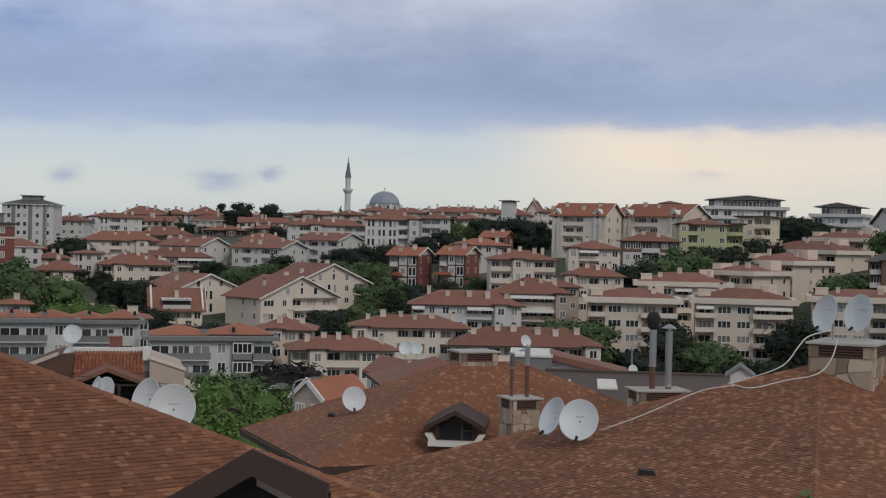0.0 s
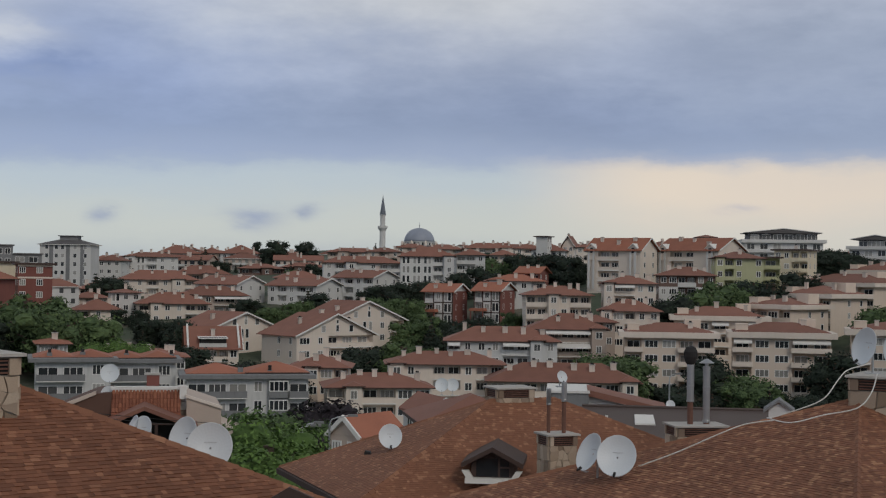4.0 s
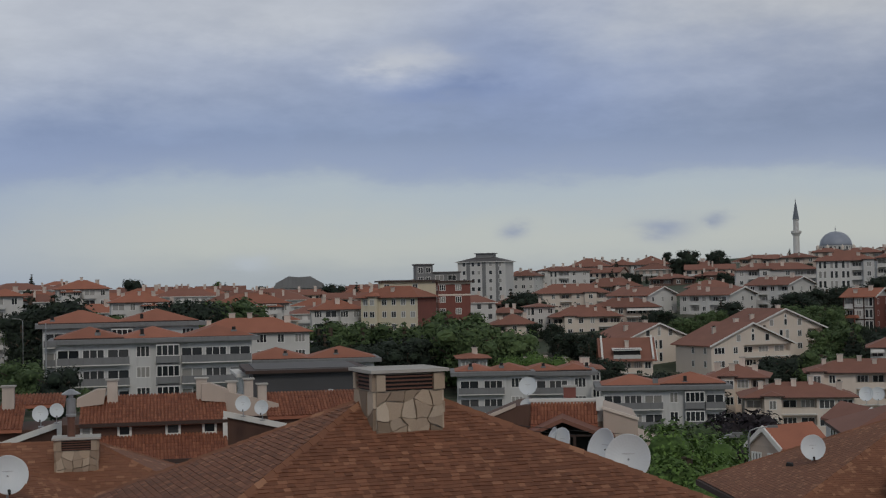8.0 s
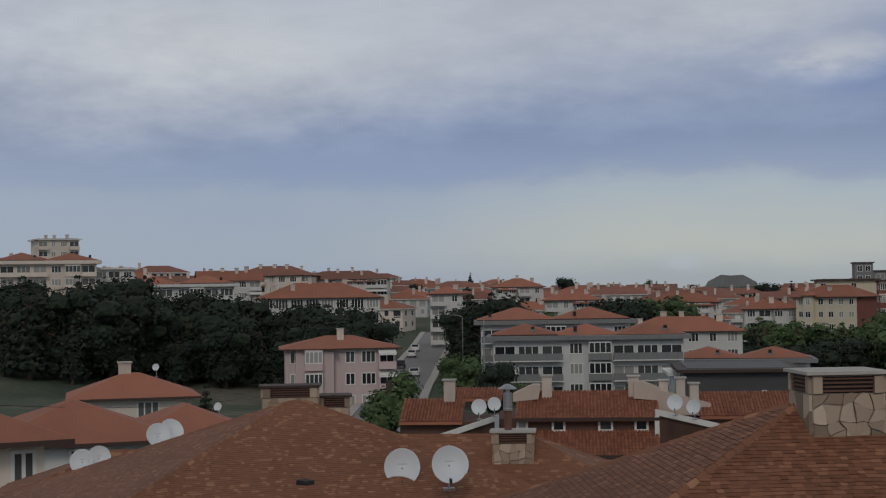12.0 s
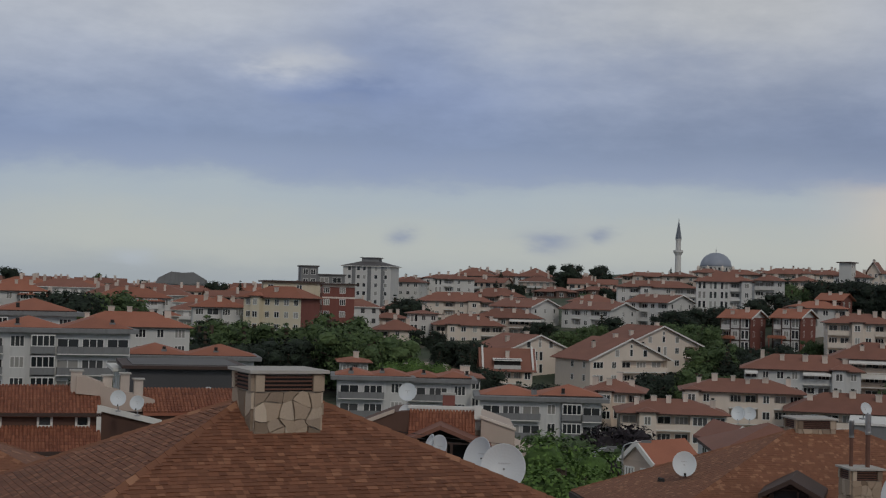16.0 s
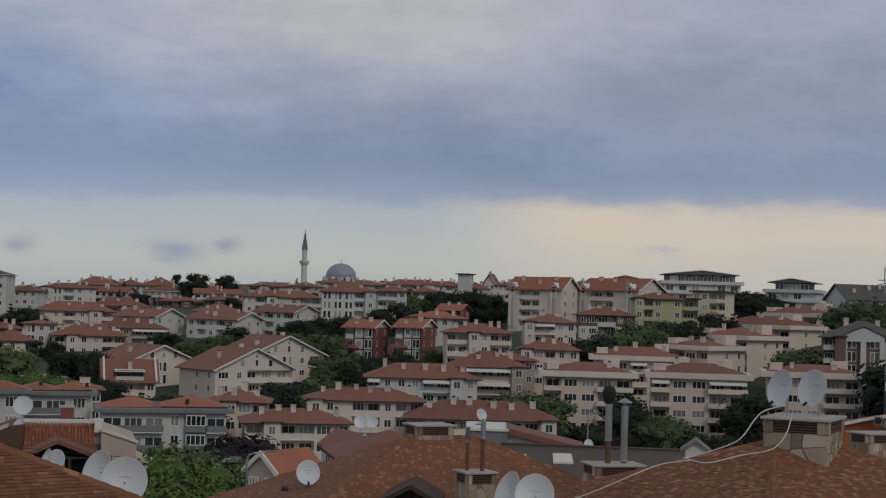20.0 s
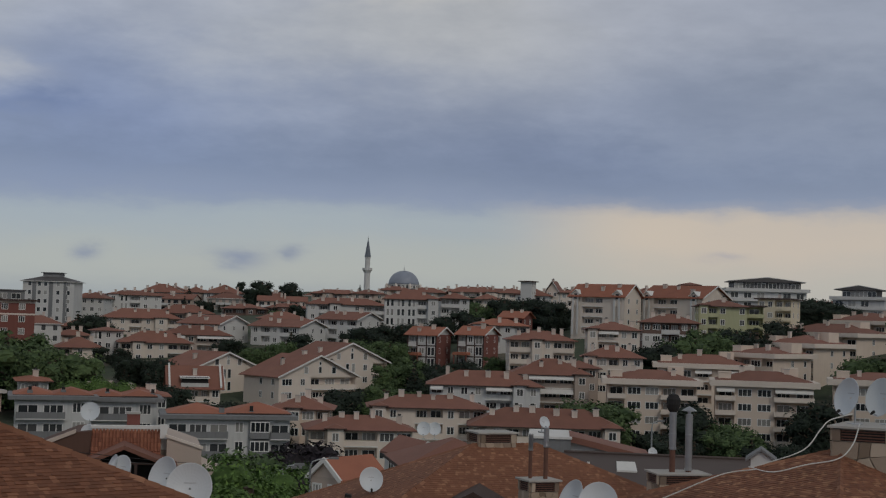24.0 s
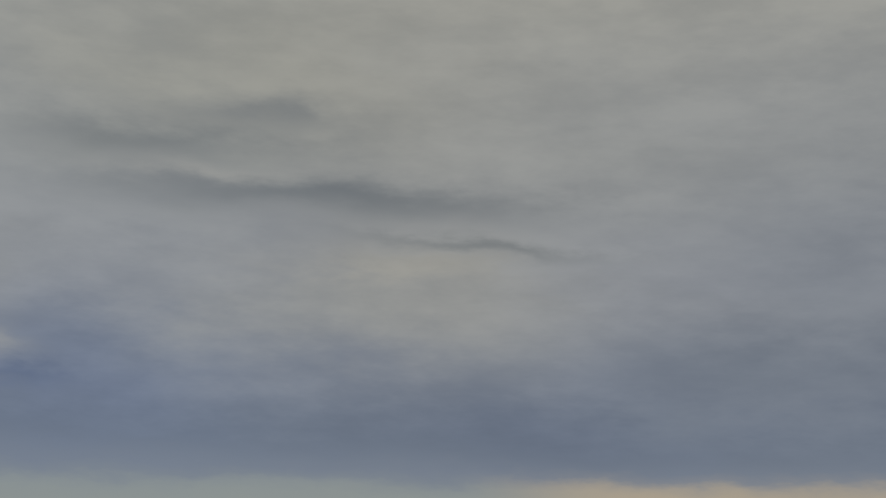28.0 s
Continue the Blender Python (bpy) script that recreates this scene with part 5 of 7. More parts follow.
SKYLINE = [(-49.6, 2.43), (-49.0, 1.82), (-48.0, 1.54), (-46.9, 1.57), (-45.8, 1.67), (-44.3, 1.36), (-43.0, 1.07), (-42.2, 1.39), (-40.4, 1.24), (-39.3, 0.82), (-37.9, 1.02), (-35.9, 0.76), (-34.8, 0.53), (-33.0, 0.61), (-31.4, 0.28), (-29.2, 0.35), (-26.9, 0.3), (-21.4, 0.07), (-20.1, 0.55), (-15.0, 0.66), (-14.1, 0.63), (-12.4, 1.07), (-11.1, 1.05), (-8.9, 0.86), (-6.0, 0.97), (-3.3, 1.14), (-0.6, 1.28), (2.5, 1.39), (4.8, 1.47), (8.1, 1.53), (11.0, 1.24), (17.1, 1.26), (21.8, 0.9)]


def skyline(turn):
    """Height of the skyline over the eye, in degrees."""
    k = max(i for i in range(len(SKYLINE) - 1) if turn >= SKYLINE[i][0] or i == 0)
    (a, p), (b, q) = SKYLINE[k], SKYLINE[k + 1]
    return p + (q - p) * min(max((turn - a) / (b - a), 0), 1)


# the far hill: streets of houses with trees in the gaps
fill_rng = random.Random(5)
for far in (400, 435, 470, 505, 540, 580, 620, 665, 720, 780, 840):
    turn = -54.0 + fill_rng.uniform(0, 2)
    while turn < 24:
        f = far * fill_rng.uniform(0.97, 1.03)
        x, y = polar(turn, f)
        free = all((x - px) ** 2 + (y - py) ** 2 > (r + 7) ** 2 for px, py, r in PLACED)
        leafy = fill_rng.random() < (0.22 if turn > -22 else 0.30)
        if -16.5 < turn < 18.5 and far < 590:
            # the houses here stand one by one above: only garden trees between them
            leafy, free = True, free and fill_rng.random() < 0.6
        if free and leafy:
            plant(turn, f, fill_rng.choice(("mid", "dark", "dark")), fill_rng.uniform(0.6, 1.0))
        elif free:
            kinds = FAR_RED if turn < -17 or fill_rng.random() < 0.12 else FAR_BROWN
            pick = fill_rng.choice(kinds)
            top = max(v.co.z + c.location.z for c in pick.children for v in c.data.vertices)
            z = min(ground_height(x, y), 12 + f * math.tan(radians(skyline(turn) + fill_rng.uniform(-0.12, 0.05))) - top)
            if z < ground_height(x, y) - 6:
                turn += math.degrees(20 / far)
                continue
            copy_thing(pick, pose(x, y, z, 0, 0, -turn + fill_rng.choice((-20, -8, 0, 5, 12, 25))))
        turn += math.degrees((19 if leafy else 23) / far)

# ---- trees that stand out between the houses ----
def woods(turn0, turn1, far0, far1, count, leaves, grow0, grow1, seed, label):
    """Far trees that nobody could count, joined into one mesh of trunks and one of crowns."""
    rng = random.Random(seed)
    ob = thing("woods", pose(0, 0, 0), label, "trees", kind="stuff")
    trunks, crowns = Shape(), Shape()
    models = [o for k in leaves for o in TREES[k]]
    for _ in range(count):
        turn, far = rng.uniform(turn0, turn1), rng.uniform(far0, far1)
        x, y = polar(turn, far)
        if any((x - px) ** 2 + (y - py) ** 2 < (r + 2.5) ** 2 for px, py, r in PLACED):
            continue
        pick = rng.choice(models)
        g = rng.uniform(grow0, grow1)
        m = pose(x, y, ground_height(x, y) - 0.1, 0, 0, rng.uniform(0, 360)) @ Matrix.Diagonal((g, g, g * rng.uniform(0.9, 1.1), 1))
        for child in pick.children:
            (trunks if child.name.startswith("trunk") else crowns).add([m @ v.co for v in child.data.vertices], [tuple(p.vertices) for p in child.data.polygons])
    tagged(part("trunk_mass", trunks, BARK, ob), kind="stuff")
    tagged(part("crown_mass", crowns, LEAVES[leaves[-1]], ob), kind="stuff")


def grove(turn0, turn1, far0, far1, count, kinds, grow0, grow1, seed):
    rng = random.Random(seed)
    made = 0
    for _ in range(count * 4):
        turn, far = rng.uniform(turn0, turn1), rng.uniform(far0, far1)
        x, y = polar(turn, far)
        if any((x - px) ** 2 + (y - py) ** 2 < (r + 2.5) ** 2 for px, py, r in PLACED):
            continue
        plant(turn, far, rng.choice(kinds), rng.uniform(grow0, grow1))
        made += 1
        if made == count:
            break


def belt(turn0, turn1, far0, far1, top, count, leaves, seed, label, spread=0.5):
    """A belt of trees that nobody could count, whose tallest reach so many degrees over the eye's level."""
    rng = random.Random(seed)
    ob = thing("tree_belt", pose(0, 0, 0), label, "trees", kind="stuff")
    trunks, crowns = Shape(), Shape()
    models = [o for k in leaves for o in TREES[k]]
    for _ in range(count):
        turn, far = rng.uniform(turn0, turn1), rng.uniform(far0, far1)
        x, y = polar(turn, far)
        if any((x - px) ** 2 + (y - py) ** 2 < (r + 1.0) ** 2 for px, py, r in PLACED):
            continue
        z = ground_height(x, y) - 0.3
        pick = rng.choice(models)
        full = max(v.co.z for c in pick.children for v in c.data.vertices)
        g = (12 + far * math.tan(radians(top)) - z) / full * rng.uniform(1 - spread, 1.0)
        g = min(max(g, 0.25), 1.7)
        wide = g * rng.uniform(0.9, 1.2)
        m = pose(x, y, z, 0, 0, rng.uniform(0, 360)) @ Matrix.Diagonal((wide, wide, g, 1))
        for child in pick.children:
            (trunks if child.name.startswith("trunk") else crowns).add([m @ v.co for v in child.data.vertices], [tuple(p.vertices) for p in child.data.polygons])
    if not crowns.v:
        crowns.add([(0, 0, -50), (1, 0, -50), (0, 1, -50)], [(0, 1, 2)])
    tagged(part("trunk_mass", trunks, BARK, ob), kind="stuff")
    tagged(part("crown_mass", crowns, LEAVES[leaves[-1]], ob), kind="stuff")


belt(-17.28, -15.88, 268, 290, -0.88, 16, ("dark", "mid"), 130, "tall fresh green trees behind the grey flats", 0.4)
belt(-16.00, -15.09, 275, 292, -1.58, 9, ("dark", "mid"), 131, "green trees behind the grey flats", 0.4)
belt(-15.50, -14.53, 438, 450, 0.02, 9, ("dark",), 132, "dark rounded trees below the tower block", 0.4)
belt(-14.65, -13.97, 440, 450, -0.05, 5, ("dark",), 133, "dark trees below the white houses", 0.4)
belt(-14.15, -12.97, 372, 388, -1.44, 9, ("dark",), 134, "dark trees before the brown-roofed houses", 0.4)
belt(-14.98, -14.03, 360, 380, -2.22, 9, ("dark",), 135, "dark shrubs on the slope", 0.4)
belt(-13.21, -11.63, 330, 362, -1.82, 16, ("dark",), 136, "dense dark trees beside the gabled houses", 0.4)
belt(-15.23, -14.02, 245, 256, -2.48, 7, ("bright",), 137, "light green rounded shrubs behind the flats", 0.4)
belt(-13.81, -12.70, 246, 256, -2.42, 7, ("bright",), 138, "light green shrubs behind the flats", 0.4)
belt(-10.42, -9.24, 585, 600, 0.48, 10, ("dark",), 139, "dark trees among the upper houses", 0.4)
belt(-8.62, -7.80, 628, 640, 1.03, 7, ("dark",), 140, "dark pines on the skyline", 0.4)
belt(-6.97, -6.48, 628, 640, 1.20, 4, ("dark",), 141, "dark rounded pines on the skyline", 0.4)
belt(-6.92, -6.33, 536, 545, 0.42, 5, ("dark",), 142, "dark trees between the brown houses", 0.4)
belt(-9.33, -8.70, 393, 402, -0.93, 5, ("dark",), 143, "dark firs beside a white house", 0.4)
belt(-8.71, -7.49, 360, 378, -1.20, 15, ("dark", "mid"), 144, "green trees behind the gabled houses", 0.4)
belt(-7.56, -6.79, 378, 390, -1.05, 7, ("mid",), 145, "green garden trees behind the gabled houses", 0.4)
belt(-6.67, -6.18, 393, 400, -0.59, 4, ("dark",), 146, "dark fir before the white houses", 0.4)
belt(-4.75, -4.39, 415, 422, -0.42, 4, ("dark",), 147, "dark slim firs before the white houses", 0.4)
belt(-4.26, -3.27, 400, 416, -0.38, 13, ("dark",), 148, "dark rounded trees on the slope", 0.4)
belt(-3.32, -2.15, 412, 432, -0.16, 15, ("dark",), 149, "dark trees below the white house", 0.4)
belt(-4.21, -1.95, 362, 396, -0.89, 28, ("dark", "mid"), 150, "green trees and scrub on the slope", 0.4)
belt(-3.07, -1.44, 335, 356, -1.46, 15, ("dark", "mid"), 151, "green scrub above the lawn", 0.4)
belt(-1.23, -0.58, 424, 436, 0.24, 5, ("dark",), 152, "dark trees beside the white house", 0.4)
belt(-0.33, 0.28, 426, 436, 0.44, 5, ("dark",), 153, "dark trees beside the grey house", 0.4)
belt(0.27, 1.67, 455, 482, 0.82, 19, ("dark", "mid"), 154, "green trees under the ridge houses", 0.4)
belt(1.46, 3.56, 455, 485, 0.96, 25, ("dark",), 155, "dark trees under the ridge houses", 0.4)
belt(3.52, 4.25, 425, 440, 0.33, 7, ("dark",), 156, "dark shrubs before a retaining wall", 0.4)
belt(-0.41, 0.59, 346, 356, -1.55, 7, ("dark",), 157, "dark hedge below the timbered houses", 0.4)
belt(-1.94, -0.31, 330, 346, -1.59, 15, ("dark",), 158, "dark hedge below the timbered houses", 0.4)
belt(0.94, 1.71, 356, 362, -1.19, 5, ("mid",), 159, "green shrubs beside the timbered house", 0.4)
belt(-3.27, -1.87, 284, 300, -2.63, 11, ("dark", "mid"), 160, "pale green shrubs beside the lawn", 0.4)
belt(-5.07, -3.58, 284, 296, -2.80, 10, ("dark",), 161, "dark garden trees behind the beige houses", 0.4)
belt(4.83, 6.00, 272, 280, -2.29, 5, ("mid",), 162, "broad fresh green tree between the houses", 0.4)
belt(1.79, 2.74, 266, 272, -3.04, 5, ("mid",), 163, "green garden trees before the grey house", 0.4)
belt(7.29, 8.15, 342, 348, -0.47, 7, ("dark",), 164, "dark shrubs beside the cream house", 0.4)
belt(7.86, 9.30, 342, 356, -0.38, 15, ("dark", "mid"), 165, "green garden trees on the slope", 0.4)
belt(9.08, 10.84, 350, 364, -0.02, 19, ("dark", "mid"), 166, "green shrubs under the lime-green house", 0.4)
belt(10.69, 12.14, 354, 366, 0.07, 16, ("dark",), 167, "dark shrubs under the lime-green house", 0.4)
belt(12.11, 13.33, 370, 386, 0.47, 13, ("dark",), 168, "dark trees below the cream flats", 0.4)
belt(13.14, 15.26, 428, 456, 1.13, 34, ("dark",), 169, "dark trees along the hill crest", 0.4)
belt(13.57, 14.02, 440, 448, 1.43, 4, ("dark",), 170, "tall dark pine on the hill crest", 0.4)
belt(15.45, 16.35, 332, 344, -0.75, 7, ("mid",), 171, "olive green trees between the beige flats", 0.4)
belt(9.01, 9.64, 280, 286, -2.64, 5, ("dark",), 172, "dark firs between the beige flats", 0.4)
belt(13.48, 13.93, 280, 286, -2.62, 4, ("dark",), 173, "dark fir beside the beige flats", 0.4)
belt(9.45, 11.57, 262, 284, -3.58, 19, ("dark", "mid"), 174, "dark garden trees before the flats", 0.4)
belt(6.86, 9.34, 255, 278, -4.10, 16, ("dark",), 175, "garden shrubs before the flats", 0.4)
belt(11.43, 14.37, 255, 280, -4.11, 16, ("dark",), 176, "garden shrubs before the flats", 0.4)
belt(-8.71, -7.45, 244, 256, -3.61, 9, ("dark",), 177, "dark shrubs beside a beige house", 0.4)
belt(-11.39, -8.68, 246, 280, -3.29, 16, ("dark",), 178, "dark shrubs below the gabled houses", 0.4)
belt(-8.96, -7.11, 255, 275, -3.36, 11, ("dark",), 179, "dark shrubs beside a beige house", 0.4)
belt(-12.66, -11.23, 285, 300, -2.78, 9, ("dark",), 180, "dark trees beside the gabled houses", 0.4)
belt(-20.99, -18.06, 300, 322, -1.25, 17, ("dark", "mid"), 181, "tall green trees before the school", 0.4)
belt(-18.09, -16.24, 296, 312, -0.53, 16, ("dark", "mid"), 182, "tall fresh green trees before the school", 0.4)
belt(-21.00, -18.29, 282, 296, -1.75, 10, ("dark",), 183, "dark lower trees before the school", 0.4)
belt(-22.74, -20.93, 300, 316, -1.07, 10, ("dark", "mid"), 184, "green trees beside the school", 0.4)
belt(-22.96, -22.29, 290, 300, -1.28, 5, ("dark",), 185, "dark shrub beside the school", 0.4)
belt(-28.06, -27.34, 302, 316, 0.02, 7, ("dark",), 186, "tall dark green trees behind the red roofs", 0.4)
belt(-27.45, -25.33, 300, 322, -0.20, 19, ("dark", "mid"), 187, "green trees behind the red roofs", 0.4)
belt(17.21, 19.20, 392, 408, 1.16, 15, ("dark", "mid"), 188, "olive green trees below the dark-roofed house", 0.4)
belt(19.28, 21.95, 340, 390, 0.27, 16, ("dark", "mid"), 189, "green garden trees beyond the flats", 0.4)
belt(18.71, 20.63, 282, 310, -0.77, 16, ("dark",), 190, "dark garden trees beside the dark villa", 0.4)
belt(20.39, 21.92, 250, 300, -0.57, 11, ("dark", "mid"), 191, "garden trees beside the dark villa", 0.4)
belt(-34.1, -32.8, 262, 300, 0.3, 10, ("dark",), 51, "tall dark trees beside the street")
belt(-32.69, -30.56, 290, 330, -0.11, 10, ("mid",), 52, "green trees behind the long flats")
belt(-45.63, -43.0, 250, 300, -0.89, 14, ("dark", "mid"), 58, "green trees beside the side street")
belt(-10.04, -6.73, 108, 135, -5.05, 9, ("mid",), 83, "green garden trees behind the low houses")
belt(-6.85, -5.29, 158, 172, -4.71, 4, ("purple",), 84, "dark purple plum trees behind the street lamps", 0.15)
woods(-54, -37.8, 212, 290, 76, ("dark",), 0.7, 1.0, 1, "dense dark green pine wood on the slope")
belt(-53.1, -46.71, 215, 275, 0.99, 34, ("dark",), 71, "tall dark pine wood on the slope", 0.35)
belt(-46.93, -42.83, 215, 275, 0.33, 30, ("dark",), 72, "dark rounded pines on the slope", 0.35)
belt(-43.06, -37.6, 225, 285, -0.2, 36, ("dark",), 73, "dark pines behind the pink house", 0.35)
grove(-33, -20, 150, 195, 12, ("mid", "dark"), 0.45, 0.7, 12)
grove(-34.4, -31.5, 240, 330, 12, ("mid", "dark"), 0.8, 1.1, 13)


# ---- shingled houses close by ----
def shingle_face(shape, corners, up, row, tab, seed, keep=None, worn=1.0):
    """Courses of shingle tabs over a planar roof face. corners: eave left, eave right, then the top corners; up: its slope direction."""
    rng = random.Random(seed)
    pts = [Vector(p) for p in corners]
    o = pts[0]
    along = (pts[1] - pts[0]).normalized()
    normal = along.cross(pts[2] - pts[0]).normalized()
    up = normal.cross(along)
    flat = [((p - o).dot(along), (p - o).dot(up)) for p in pts]
    top = max(v for _, v in flat)
    k = 0
    while k * row < top - 0.02:
        v0 = k * row
        v1 = min(v0 + row * 1.15, top)
        cuts = []
        vm = min(v0 + row * 0.5, top - 0.01)
        for i in range(len(flat)):
            (ua, va), (ub, vb) = flat[i], flat[(i + 1) % len(flat)]
            if (va - vm) * (vb - vm) < 0:
                cuts.append(ua + (ub - ua) * (vm - va) / (vb - va))
        k += 1
        if len(cuts) < 2:
            continue
        u, end = min(cuts), max(cuts)
        while u < end - 0.01:
            w = min(tab * rng.uniform(0.6, 1.5), end - u)
            thick = rng.choice((0.010, 0.012, 0.018, 0.026)) * worn
            drop = rng.uniform(-0.2, 0.2) * row * worn * worn
            quad = [(u, v0 + drop), (u + w - 0.001, v0 + drop), (u + w - 0.001, v1), (u, v1)]
            upper = [o + along * a + up * b + normal * (thick + 0.004 if j < 2 else 0.004) for j, (a, b) in enumerate(quad)]
            lower = [o + along * a + up * b - normal * 0.004 for a, b in quad]
            faces = [(0, 1, 2, 3), (0, 4, 5, 1)]
            if keep is not None and len(keep) < 300 and rng.random() < 0.5:
                keep.append(Shape().add(upper + lower, faces))
            else:
                shape.add(upper + lower, faces)
            u += w


def hip_corners(length, half, slope, end=None, skew=0.0):
    """Front, right, back and left faces of a hip roof whose ridge of that length lies on local x at z = 0."""
    end = end or half
    e, a, z = half * math.tan(radians(slope)), length / 2 + end, 0
    c = [(-a, -half, -e), (a, -half, -e), (a - skew, half, -e), (-a, half, -e)]
    r0, r1 = (-length / 2, 0, z), (length / 2, 0, z)
    t = math.tan(radians(slope))
    return [([c[0], c[1], r1, r0], (0, 1, t)), ([c[1], c[2], r1], (-1, 0, e / end)), ([c[2], c[3], r0, r1], (0, -1, t)), ([c[3], c[0], r0], (1, 0, e / end))], e, a


def shingled_house(x, y, ridge, length, half, slope, turn, label, row=0.2, tab=0.2, cover=None, walls="cream", seed=1, parts_on=(), end=None, skew=0.0):
    cover = cover or SHINGLE
    ob = thing("shingled_house", pose(x, y, ridge, 0, 0, turn), label, "house", "shingled houses")
    faces, e, a = hip_corners(length, half, slope, end, skew)
    deck = Shape()
    for c, _ in faces:
        deck.slab([(p[0], p[1], p[2] - 0.01) for p in c], 0.12)
    roof = part("roof", deck, FASCIA, ob)
    rest = Shape()
    for i, (c, up) in enumerate(faces):
        keep = [] if i in parts_on else None
        shingle_face(rest, c, up, row, tab, seed * 10 + i, keep, 0.4 if cover is SHINGLE_FAR else 0.5 if cover is SHINGLE_PALE else 0.62)
        for s in keep or ():
            part("shingle", s, cover, roof)
    tagged(part("shingle_field", rest, cover, roof), kind="stuff")
    # ridge and hip caps, each a folded strip of short caps
    caps = Shape()
    cap_rng = random.Random(seed)
    lines = [((-length / 2, 0, 0), (length / 2, 0, 0))] if length > 0.3 else []
    lines += [((sx * length / 2, 0, 0), (sx * a - (skew if sx + sy == 2 else 0), sy * half, -e)) for sx in (-1, 1) for sy in (-1, 1)]
    for p, q in lines:
        p, q = Vector(p), Vector(q)
        way = (q - p).normalized()
        across = way.cross(Vector((0, 0, 1))).normalized()
        n = int((q - p).length / 0.22)
        for k in range(n):
            m = p + way * (k * 0.22)
            w, h = 0.08, cap_rng.uniform(0.028, 0.034)
            v = [m - across * w - Vector((0, 0, 0.03)), m + Vector((0, 0, h)), m + across * w - Vector((0, 0, 0.03))]
            v += [p_ + way * 0.25 + Vector((0, 0, 0.012)) for p_ in v]
            caps.add(v, [(0, 1, 4, 3), (1, 2, 5, 4), (3, 4, 5), (0, 2, 1)])
    tagged(part("hip_cap_strip", caps, SHINGLE_FAR, roof), kind="stuff")
    ring = [faces[0][0][0], faces[0][0][1], faces[1][0][1], faces[2][0][1]]
    f = Shape()
    for p, q in zip(ring, ring[1:] + ring[:1]):
        f.tube([(p[0], p[1], p[2] - 0.11), (q[0], q[1], q[2] - 0.11)], 0.11, 4)
    part("gutter", f, FASCIA, ob)
    part("wall", Shape().box(-a + 0.7, a - 0.7 - skew, -half + 0.7, half - 0.7, -ridge - 4, -e - 0.14), WALLS[walls], ob)
    part("soffit", Shape().box(-a, a - skew, -half, half, -e - 0.16, -e - 0.1), TRIM, ob)
    return ob


def field_stone_chimney(x, y, z, w, d, h, turn, label, seed, vents=True, cap=0.035, cap_over=0.09, pitched=False, cap_mat=None):
    """A stone-faced chimney stack whose cap's underside lies at z, h high, with slatted vents under the cap."""
    rng = random.Random(seed)
    ob = thing("chimney_stack", pose(x, y, z, 0, 0, turn), label, "chimney", "stone chimneys")
    part("core", Shape().box(-w / 2, w / 2, -d / 2, d / 2, -h, -0.02), MORTAR, ob)
    c = Shape().box(-w / 2 - cap_over, w / 2 + cap_over, -d / 2 - cap_over, d / 2 + cap_over, -0.01, cap)
    part("cap", c, cap_mat or CONCRETE, ob, "flat concrete cap slab")
    vent_h = 0.24 if vents else 0.0
    for face, wide in ((0, w), (90, d), (180, w), (270, d)):
        deep = d / 2 if face in (0, 180) else w / 2
        m = pose(0, 0, 0, 0, 0, face) @ pose(0, -deep, 0)
        if vents:
            part("vent", Shape().box(-wide * 0.36, wide * 0.36, -0.005, 0.0, -vent_h - 0.02, -0.04), SOOT_AND_SHADE, ob, m=m)
            for k in range(4):
                part("slat", Shape().box(-wide * 0.36, wide * 0.36, -0.035, -0.006, -vent_h + k * 0.055, -vent_h + k * 0.055 + 0.022), RUST, ob, m=m)
            for sx in (-1, 1):
                part("stone", Shape().box(sx * wide * 0.43 - wide * 0.065, sx * wide * 0.43 + wide * 0.065, -0.05, 0.0, -vent_h - 0.02, -0.03), STONE, ob, m=m)
        # uneven stones: a loose grid of quads with shifted corners
        cell = 0.165 if face in (0, 90) else 0.34
        rows = max(3, int((h - vent_h) / cell))
        cols = max(3, int(wide / cell))
        grid = [[(-wide / 2 + wide * i / cols + (rng.uniform(-0.42, 0.42) * cell if 0 < i < cols else 0), -h + (h - vent_h - 0.03) * j / rows + (rng.uniform(-0.42, 0.42) * cell if 0 < j < rows else 0)) for i in range(cols + 1)] for j in range(rows + 1)]
        for j in range(rows):
            for i in range(cols):
                q = [grid[j][i], grid[j][i + 1], grid[j + 1][i + 1], grid[j + 1][i]]
                cx, cz = sum(p[0] for p in q) / 4, sum(p[1] for p in q) / 4
                out = rng.uniform(0.025, 0.05)
                ring = []
                for p, p2 in zip(q, q[1:] + q[:1]):
                    mx, mz = (p[0] + p2[0]) / 2 + rng.uniform(-0.02, 0.02), (p[1] + p2[1]) / 2 + rng.uniform(-0.02, 0.02)
                    ring += [(p[0] * 0.93 + cx * 0.07, p[1] * 0.93 + cz * 0.07), (mx * 0.96 + cx * 0.04, mz * 0.96 + cz * 0.04)]
                s = Shape()
                n = len(ring)
                v = [(a, -out, b) for a, b in ring] + [(cx + (a - cx) * 1.05, 0.0, cz + (b - cz) * 1.05) for a, b in ring]
                s.add(v, [tuple(range(n))] + [(k, k + n, (k + 1) % n + n, (k + 1) % n) for k in range(n)])
                part("stone", s, STONE, ob, m=m)
    return ob


